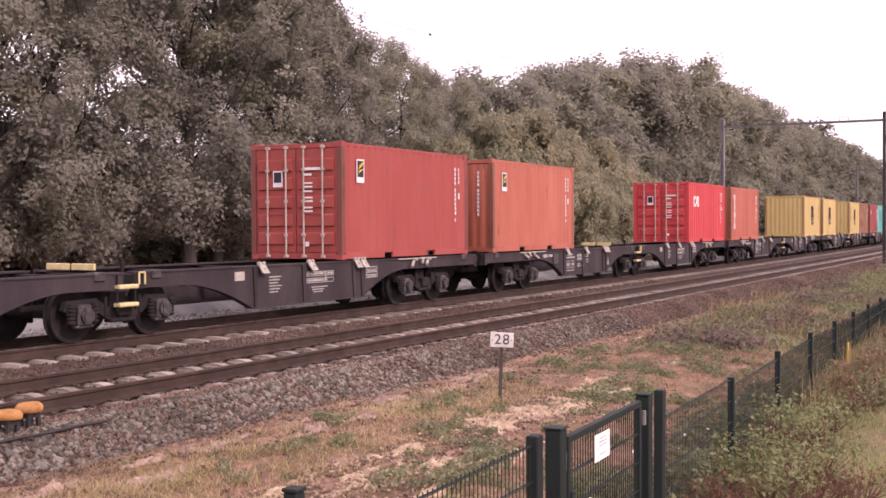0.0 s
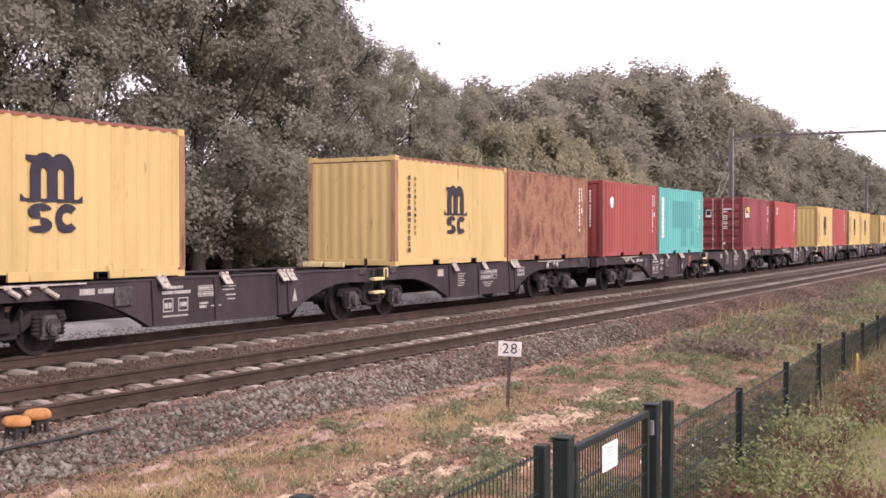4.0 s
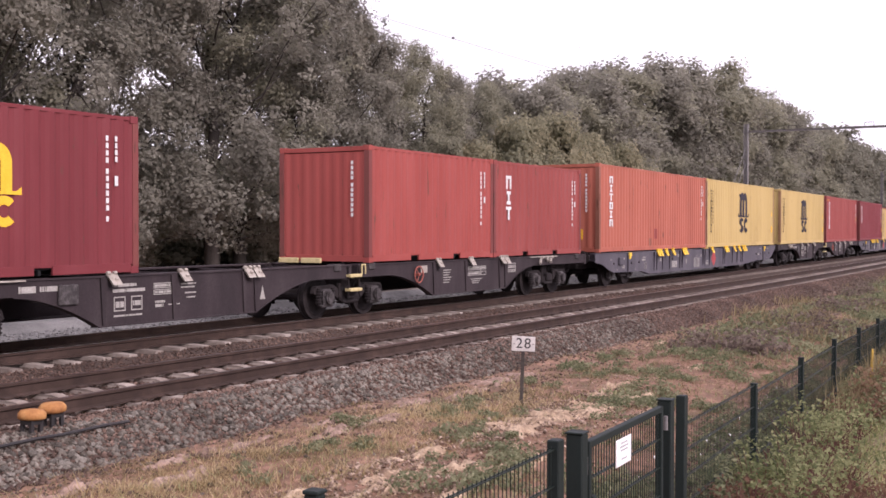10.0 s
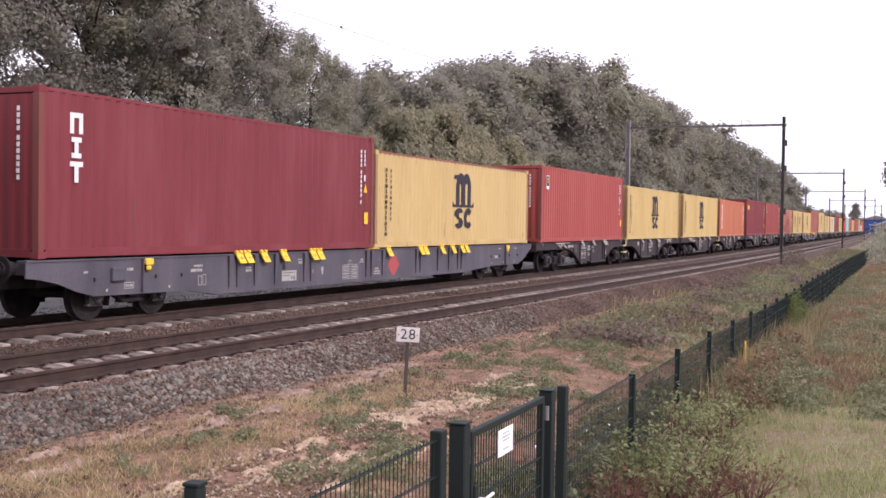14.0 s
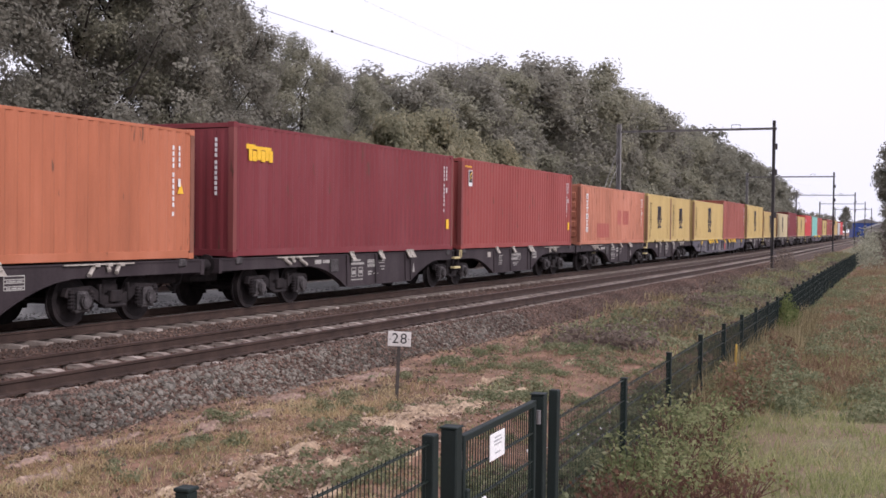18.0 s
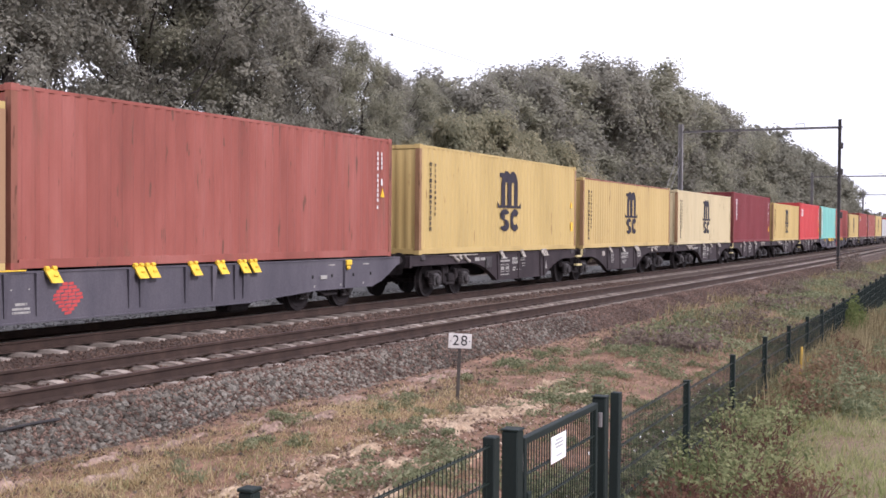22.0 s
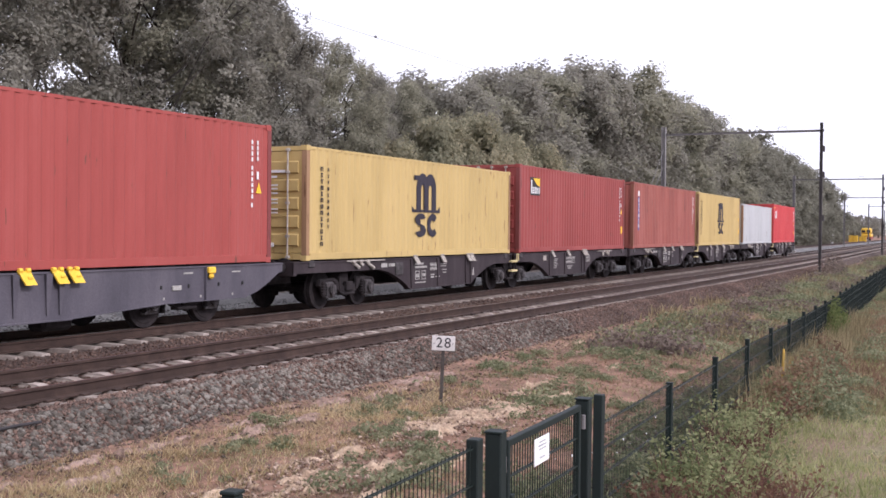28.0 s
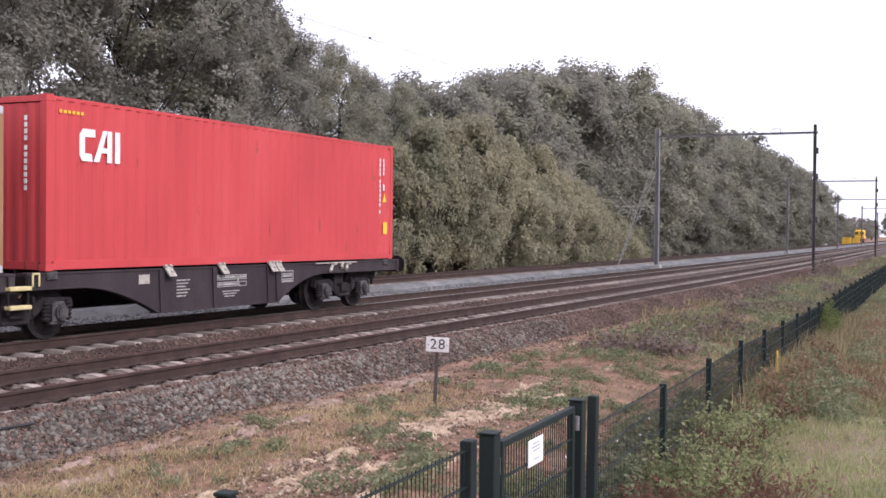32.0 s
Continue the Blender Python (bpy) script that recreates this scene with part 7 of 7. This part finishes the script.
    blades("meadow_rank_growth", 26000, lambda r, n: np.array([(x, y, ground_z(x, y)) for x, y in ((lambda a, b: (a, -0.02 * a + (fence_y(a) + 0.02 * a - 0.15) * b))(18 + 72 * r.random() ** 1.5, r.random()) for _ in range(n))]), STALK, "rank olive and tan growth in the meadow", 30, (0.08, 0.30), 0.010, 0.4, tuft_r=0.2, keep=patchy(0.35, -0.2, 8.0), category="weeds")
    rm = np.random.default_rng(31)
    leafy("meadow_weeds", [(x, (fence_y(x) - 0.2) * b, 0.12 + 0.2 * rm.random()) for x, b in zip(17 + 58 * rm.random(500) ** 1.4, 0.15 + 0.85 * rm.random(500)) if noise.noise((x * 0.4, b * 3.0, 6.0)) > -0.1], WEED, "dull green weeds in the meadow", 32, 22000, 0.3, 0.035)
    blades("meadow_straw", 2000, lambda r, n: np.array([(x, y, ground_z(x, y)) for x, y in ((lambda a, b: (a, 0.015 * a + (fence_y(a) - 0.015 * a) * b))(7 + 60 * r.random() ** 1.5, r.random()) for _ in range(n))]), GRASS_DRY, "bleached grass stalks in the meadow", 11, (0.15, 0.4), 0.005, tuft_r=0.2)
    rng = np.random.default_rng(12)
    leafy("verge_weeds", [(x, y, 0.05 + 0.1 * rng.random()) for x, y in zip(10 + 60 * rng.random(1900) ** 1.35, 3.3 + 4.6 * rng.random(1900) ** 1.2) if noise.noise((x * 0.55, y * 0.8, 4.0)) > 0.44 - 0.026 * (x - 10)], WEED, "low dull green weeds on the verge", 13, 52000, 0.2, 0.03)
    leafy("gate_weeds", [(9.0 + 0.25 * i, 4.9 + 0.5 * rng.random(), 0.15) for i in range(9)], WEED, "low green weeds near the gate", 14, 1500, 0.22, 0.026)
    leafy("fence_weeds", [(8.6 + 0.33 * i, fence_y(8.6 + 0.33 * i) - 0.1 + 0.35 * rng.random(), 0.25 + 0.4 * rng.random()) for i in range(60)], WEED, "tall weeds grown through the fence", 15, 11000, 0.24, 0.03)
    leafy("fence_foot_weeds", [(8.7 + 0.16 * i, fence_y(8.7 + 0.16 * i) + 0.15 + 0.75 * rng.random(), 0.16 + 0.34 * rng.random()) for i in range(60)], WEED, "rank grey-green weeds along the track side of the fence", 69, 12000, 0.24, 0.026)
    leafy("fence_foot_brown", [(8.7 + 0.2 * i, fence_y(8.7 + 0.2 * i) + 0.1 + 0.8 * rng.random(), 0.14 + 0.3 * rng.random()) for i in range(50)], GREYBROWN, "withered brown weeds along the track side of the fence", 70, 6000, 0.24, 0.024)
    leafy("white_flowers", [(8.9 + 0.5 * i, fence_y(8.9 + 0.5 * i) + 0.2 + 0.6 * rng.random(), 0.7) for i in range(16)], WHITE, "small white flower heads above the weeds", 71, 70, 0.2, 0.016)
    leafy("ivy_clump", [(28.8 + 0.4 * i, fence_y(28.8 + 0.4 * i) - 0.12, 0.70 + 0.35 * math.sin(i * 0.36) + 0.08 * (i % 3)) for i in range(15)], CREEPER, "green creeper hanging on the fence", 16, 3000, 0.26, 0.045)
    leafy("grey_bush", [(90 + 0.75 * i + 0.6 * rng.random(), 4.6 + 2.0 * rng.random(), 1.2 + 2.0 * rng.random() ** 1.4) for i in range(24)], GREYWEED, "wispy grey-green bush at the end of the fence", 61, 2600, 0.75, 0.08)
    leafy("meadow_hedge", [(98 + 26 * rng.random(), -9.0 + 13.5 * rng.random(), 1.4 + 1.5 * rng.random()) for i in range(110)], GREYBROWN, "grey-brown rank growth at the far edge of the meadow", 67, 9000, 0.9, 0.10)
    leafy("meadow_hedge_green", [(96 + 28 * rng.random(), -9.0 + 14.0 * rng.random(), 1.2 + 1.4 * rng.random()) for i in range(70)], GREYWEED, "grey-green rank growth at the far edge of the meadow", 68, 5000, 0.9, 0.10)
    leafy("soil_weeds", [(x, y, 0.05 + 0.06 * rng.random()) for x, y in zip(8.5 + 17 * rng.random(800), 4.4 + 3.6 * rng.random(800)) if noise.noise((x * 0.9, y * 1.3, 24.0)) > 0.06], WEED, "small dull green weeds scattered on bare soil", 62, 21000, 0.10, 0.018)
    blades("soil_moss", 52000, on_ground(8, 30, 3.6, 8.2, 1.3), RUSTWEED, "short rusty moss and dead grass on bare soil", 63, (0.02, 0.06), 0.006, 0.9, tuft=10, tuft_r=0.10, keep=patchy(1.1, -0.2, 27.0), category="moss")
    leafy("fence_thicket", [(16.5 + 0.45 * i, fence_y(16.5 + 0.45 * i) - 0.35 - 0.5 * rng.random(), 0.35 + 0.5 * rng.random()) for i in range(18)], WEED, "green thicket of tall weeds against the fence", 38, 2600, 0.26, 0.035)
    leafy("dead_thicket", [(16.5 + 0.45 * i, fence_y(16.5 + 0.45 * i) - 0.35 - 0.5 * rng.random(), 0.35 + 0.5 * rng.random()) for i in range(18)], RUSTWEED, "withered brown thicket of tall weeds against the fence", 64, 3600, 0.26, 0.035)
    leafy("mast_bush", [(66.0 + 0.5 * i, 7.9 + bend(67.0) - 0.25 * (i % 3), 0.5 + 0.9 * rng.random()) for i in range(9)], GREYBROWN, "grey-brown withered bush at the foot of a mast", 65, 1500, 0.36, 0.05)
    leafy("verge_dead_patches", [(u, fence_y(u) + 0.3 + (8.4 + bend(u) - fence_y(u)) * w, 0.12 + 0.3 * rng.random()) for u, w in zip(22 + 90 * rng.random(700) ** 1.15, 0.95 * rng.random(700)) if noise.noise((u * 0.16, w * 3.0, 71.0)) > 0.08], GREYBROWN, "withered purple-brown growth in patches on the verge", 66, 15000, 0.42, 0.05)
    leafy("far_verge_weeds", [(u, fence_y(u) + 0.3 + (8.2 + bend(u) - fence_y(u)) * w, 0.12 + 0.2 * w) for u, w in zip(24 + 100 * rng.random(900) ** 1.2, 0.8 * rng.random(900) ** 1.4) if noise.noise((u * 0.2, w * 4.0, 44.0)) > -0.15], WEED, "dull green weeds along the verge", 39, 20000, 0.45, 0.055)
    blades("rusty_growth", 52000, lambda r, n: np.array([(x, y, ground_z(x, y)) for x, y in ((lambda a, b: (a, -0.03 * a + (fence_y(a) + 0.03 * a - 0.3) * b))(20 + 90 * r.random() ** 1.3, r.random()) for _ in range(n))]), RUSTWEED, "rusty brown weeds in the meadow", 40, (0.08, 0.32), 0.012, 0.45, tuft_r=0.22, keep=patchy(0.22, -0.3, 41.0), category="weeds")
    xs, v = axis_steps([(36, 0), (140, 2), (420, 12)]), []
    for x in xs:
        far = min(1.0, (x - 36) / 14)
        for q in range(9):
            y = fence_y(x) - 0.2 + (8.75 + bend(x) - fence_y(x)) * q / 8
            v.append((x, y, ground_z(x, y) + (0.04 if 0 < q < 8 else -0.05) * far - 0.05 * (1 - far)))
    f = [(i * 9 + j, (i + 1) * 9 + j, (i + 1) * 9 + j + 1, i * 9 + j + 1) for i in range(len(xs) - 1) for j in range(8)]
    tagged(new("verge_turf", quick("verge_turf", v, f, TURF, True)), "rough olive turf on the far verge", "verge", kind="structure")
    blades("fence_stalks", 5200, lambda r, n: np.array([(x, fence_y(x) - 0.25 + 0.5 * r.random(), ground_z(x, fence_y(x))) for x in 15 + 14 * r.random(n)]), STALK, "olive-brown dead stalks against the fence", 17, (0.5, 1.0), 0.008, 0.14, tuft_r=0.12, category="weeds")
    blades("yellow_stalks", 90, lambda r, n: np.array([(19.2 + 0.5 * r.random(), fence_y(19.4) - 0.25, ground_z(19.4, 2.9)) for _ in range(n)]), TAN, "tall yellowed stalks beside the fence", 18, (0.7, 1.0), 0.010, 0.06, tuft_r=0.06, category="weeds")
    blades("reed_grass", 2200, lambda r, n: np.array([(x, fence_y(x) - 0.25 - 0.35 * r.random(), ground_z(x, 2.5)) for x in 17 + 20 * r.random(n)]), STALK, "tall dry grass beside the fence", 19, (0.5, 0.95), 0.009, 0.16, category="grass")
    g = "brambles at the fence"
    for i, (x, y, h, r, m, lab) in enumerate(((10.4, 2.25, 0.62, 0.45, BRAMBLE, "small bramble bush with dull green leaves and red stems"), (11.3, 2.1, 0.5, 0.4, BRAMBLE, "small bramble bush with dull green leaves and red stems"),
                                             (11.8, 2.45, 0.75, 0.45, BRAMBLE, "taller bramble bush against the fence"), (9.6, 2.2, 0.42, 0.38, BRAMBLE, "small bramble bush with dull green leaves and red stems"),
                                             (13.0, 2.55, 0.6, 0.45, BRAMBLE, "bramble bush against the fence"), (15.5, 2.7, 0.5, 0.45, TWIG, "withered brown bramble bush"), (17.0, 2.8, 0.55, 0.45, BRAMBLE, "bramble bush against the fence"),
                                             (9.1, 2.4, 0.4, 0.3, TWIG, "withered brown bramble bush"), (14.2, 2.5, 0.55, 0.4, BRAMBLE, "bramble bush against the fence"),
                                             (10.2, 1.95, 0.35, 0.35, TWIG, "withered brown bramble bush"), (11.0, 1.65, 0.35, 0.35, TWIG, "withered brown bramble bush"), (9.9, 2.45, 0.5, 0.3, BRAMBLE, "small bramble bush with dull green leaves and red stems"))):
        make_bramble("bramble", x, y, h * 1.3, r * 1.1, m, lab, 40 + i, 620 if m is BRAMBLE else 240, 0.023)["group"] = g


# ---- far things ----
def build_far():
    x = 385.0
    root = tagged(new("yellow_rail_vehicle"), "yellow track maintenance vehicle on a dark brown frame far off", "rail vehicle")
    root.matrix_basis = pose(x, 25.4 + bend(x), -0.3, 0, 0, 1.8)
    s = Shape()
    s.box(-6, 6, -1.4, 1.4, 1.35, 2.2, 0.15)
    part("body", s.mesh("body", LOCOY), root)
    s = Shape()
    s.box(-6.2, 6.2, -1.45, 1.45, 0.75, 1.35, 0.05)
    part("frame", s.mesh("frame", BROWNRED), root, "dark red-brown frame")
    s = Shape()
    s.box(-6, 1.5, -1.4, 1.4, 2.2, 4.1, 0.4)
    cab = part("cab", s.mesh("cab", LOCOY), root)
    for y in (-0.75, 0.75):
        s = Shape()
        s.box(-6.03, -5.99, y - 0.5, y + 0.5, 2.7, 3.4, 0.01)
        part("window", s.mesh("window", BLACKP), cab)
    for wx in (-4.5, -2.2, 2.2, 4.5):
        for sy in (-0.75, 0.75):
            part("wheel", BG["wheel"], root, at=Matrix.Translation((wx, sy, 0.46)))
    add_buffers(root, -6.2, -1)

    def case(label, at, wide, deep, high, m):
        b = tagged(new("relay_cabinet"), label, "cabinet")
        b.matrix_basis = at
        s = Shape()
        s.box(-wide, wide, -deep, deep, 0, high, 0.03)
        body = part("case", s.mesh("case", m), b)
        s = Shape()
        s.box(-wide - 0.05, wide + 0.05, -deep - 0.05, deep + 0.05, high, high + 0.1, 0.02)
        part("lid", s.mesh("lid", m), b)
        s = Shape()
        s.box(-wide - 0.03, -wide - 0.01, -0.02, 0.02, 0.15, high - 0.15, 0.005)
        part("door_gap", s.mesh("door_gap", BLACKP), body)
    case("pale grey trackside relay cabinet", pose(261, 32.6, -0.6), 1.3, 1.6, 2.3, GREY_BOX)
    case("yellow trackside equipment box", pose(327, 33.6, -0.5), 0.9, 1.1, 1.9, LOCOY)
    case("yellow trackside equipment box", pose(331, 31.6, -0.5), 0.7, 0.9, 1.6, LOCOY)
    lone = make_tree(51, 12.6, 4.4, LEAF_A, 26000, 0.15, "dark dense tree standing alone beyond the fence", 0.10, boughs=60, tuft=0.42, widest=0.38)
    lone.matrix_basis = pose(125, 2.1, -0.9) @ Matrix.Diagonal((1, 1, 1.06, 1))
    tree = make_tree(54, 13, 4.5, LEAF_A, 7000, 0.16, "dark tree far along the line", 0.1, boughs=36, tuft=0.55)
    con = make_tree(52, 9.3, 2.0, LEAF_A, 4000, 0.16, "small dark conifer far along the line", 0.3, boughs=22, tuft=0.5, widest=0.15)
    con.matrix_basis = pose(330, 23.4, -0.6)
    rng = np.random.default_rng(53)
    tree.matrix_basis = pose(452, 60, -0.5)
    for i in range(14):
        x = 470 + i * 26
        copy_thing(tree, pose(x, 46 + bend(x) + 6 * rng.random() - i * 0.4, -0.5, 0, 0, 50 * i) @ Matrix.Diagonal((1.2, 1.2, 0.75 + 0.3 * rng.random(), 1)))
    for i in range(9):
        x = 380 + i * 40
        copy_thing(tree, pose(x, -4 + 0.02 * x + 8 * rng.random(), -0.8, 0, 0, 40 * i) @ Matrix.Diagonal((1.1, 1.1, 0.5 + 0.25 * rng.random(), 1)))
    def house(label, at, half, high, ridge, wall_paint, roof_paint):
        h = tagged(new("house"), label, "house", "buildings far off")
        h.matrix_basis = at
        s = Shape()
        s.box(-half, half, -5, 5, 0, high)
        wall = part("wall", s.mesh("wall", wall_paint), h)
        s = Shape()
        s.plate([(-5.4, high), (5.4, high), (0, ridge)], "x", -half - 0.3, half + 0.3)
        part("roof", s.mesh("roof", roof_paint), h)
        for y in (-3, 0, 3):
            s = Shape()
            s.box(-half - 0.03, -half + 0.02, y - 0.6, y + 0.6, 1.2, 2.6)
            part("window", s.mesh("window", BLACKP), wall)
    house("pale low building with a grey roof far off", pose(460, 20.2, -0.8, 0, 0, 10), 7, 4.0, 6.0, CONCRETE, STEEL)
    house("blue-grey hall far off beyond the line", pose(480, 27.0, -0.8, 0, 0, 8), 9, 6.0, 7.6, BLUE, STEEL)
    house("red-brown low house far off beyond the line", pose(500, 16.6, -0.8, 0, 0, 5), 6, 3.6, 6.4, BROWNRED, STEEL)


build_fence()
build_gate()
build_distance_sign()
build_track_boxes()
build_stake()
build_marker_post()
build_cover()
build_far()


# ---- sleepers ----
def build_sleepers():
    bed = bpy.data.objects["ballast_bed"]
    strip = bpy.data.objects["gravel_strip"]
    s = Shape()
    o = [(-1.26, -0.33), (1.26, -0.33), (1.26, -0.185), (0.95, -0.174), (0.45, -0.174), (0.3, -0.205), (-0.3, -0.205), (-0.45, -0.174), (-0.95, -0.174), (-1.26, -0.185)]
    s.plate(o, "x", -0.13, 0.13)
    s.v = [(x * (0.66 if z > -0.3 else 1.05), y, z) for x, y, z in s.v]
    one = s.mesh("sleeper", SLEEPER)
    k = Shape()
    for y in (-0.87, -0.635, 0.635, 0.87):
        k.box(-0.07, 0.07, y - 0.04, y + 0.04, -0.175, -0.145, 0.008)
    clip = k.mesh("rail_clip", RAIL)
    rng = np.random.default_rng(2)
    for track, parent, near, x0 in ((TRACKS[0], bed, 105, 6.0), (TRACKS[1], bed, 105, 10.0), (TRACKS[2], strip, 70, 30.0)):
        rest = Shape()
        for i in range(900):
            x = x0 + 0.6 * i
            if x > 330:
                break
            m = pose(x + rng.normal() * 0.012, track + bend(x), rng.normal() * 0.004, 0, 0, rng.normal() * 0.5 + math.degrees(math.atan((bend(x + 1) - bend(x - 1)) / 2)))
            if i < near:
                sl = part("sleeper", one, parent, at=m)
                if i < 40 and track < 12:
                    tagged(part("rail_clip", clip, sl), kind="stuff")
            else:
                rest.add([m @ Vector(p) for p in s.v], s.f)
        for i in range(60 if track < 16 else 0):
            m = pose(x0 - 0.6 - 0.6 * i, track, 0)
            rest.add([m @ Vector(p) for p in s.v], s.f)
        tagged(part("far_sleepers", rest.mesh("far_sleepers", SLEEPER), parent), kind="stuff")


build_sleepers()


# ---- the nearest ballast stones ----
def build_near_stones():
    bed = bpy.data.objects["ballast_bed"]
    rng = np.random.default_rng(91)
    lumps = []
    for i in range(9):
        bm = bmesh.new()
        bmesh.ops.create_icosphere(bm, subdivisions=1, radius=1.0)
        for v in bm.verts:
            v.co *= 0.72 + 0.5 * rng.random()
        bm.normal_update()
        me = bpy.data.meshes.new("stone")
        bm.to_mesh(me)
        bm.free()
        me.materials.append(STONE_NEAR)
        lumps.append(me)
    for i in range(300):
        x, y = 7.4 + 6.2 * rng.random() ** 1.3, 8.45 + 0.85 * rng.random()
        r = 0.026 + 0.030 * rng.random() ** 1.6
        z = float(np.interp(y, BED_Y, BED_Z)) + 0.018
        part("stone", lumps[i % 9], bed, at=pose(x, y, z, 20 * rng.normal(), 20 * rng.normal(), 360 * rng.random()) @ Matrix.Diagonal((r * (1.0 + 0.5 * rng.random()), r, r * (0.55 + 0.3 * rng.random()), 1)))


build_near_stones()


# ---- what moves ----
def motions():
    for ob, u, half, z in MOVERS:
        walk(ob, [(t, train_pose(u, half, t, z)) for t in range(0, 33)])


motions()
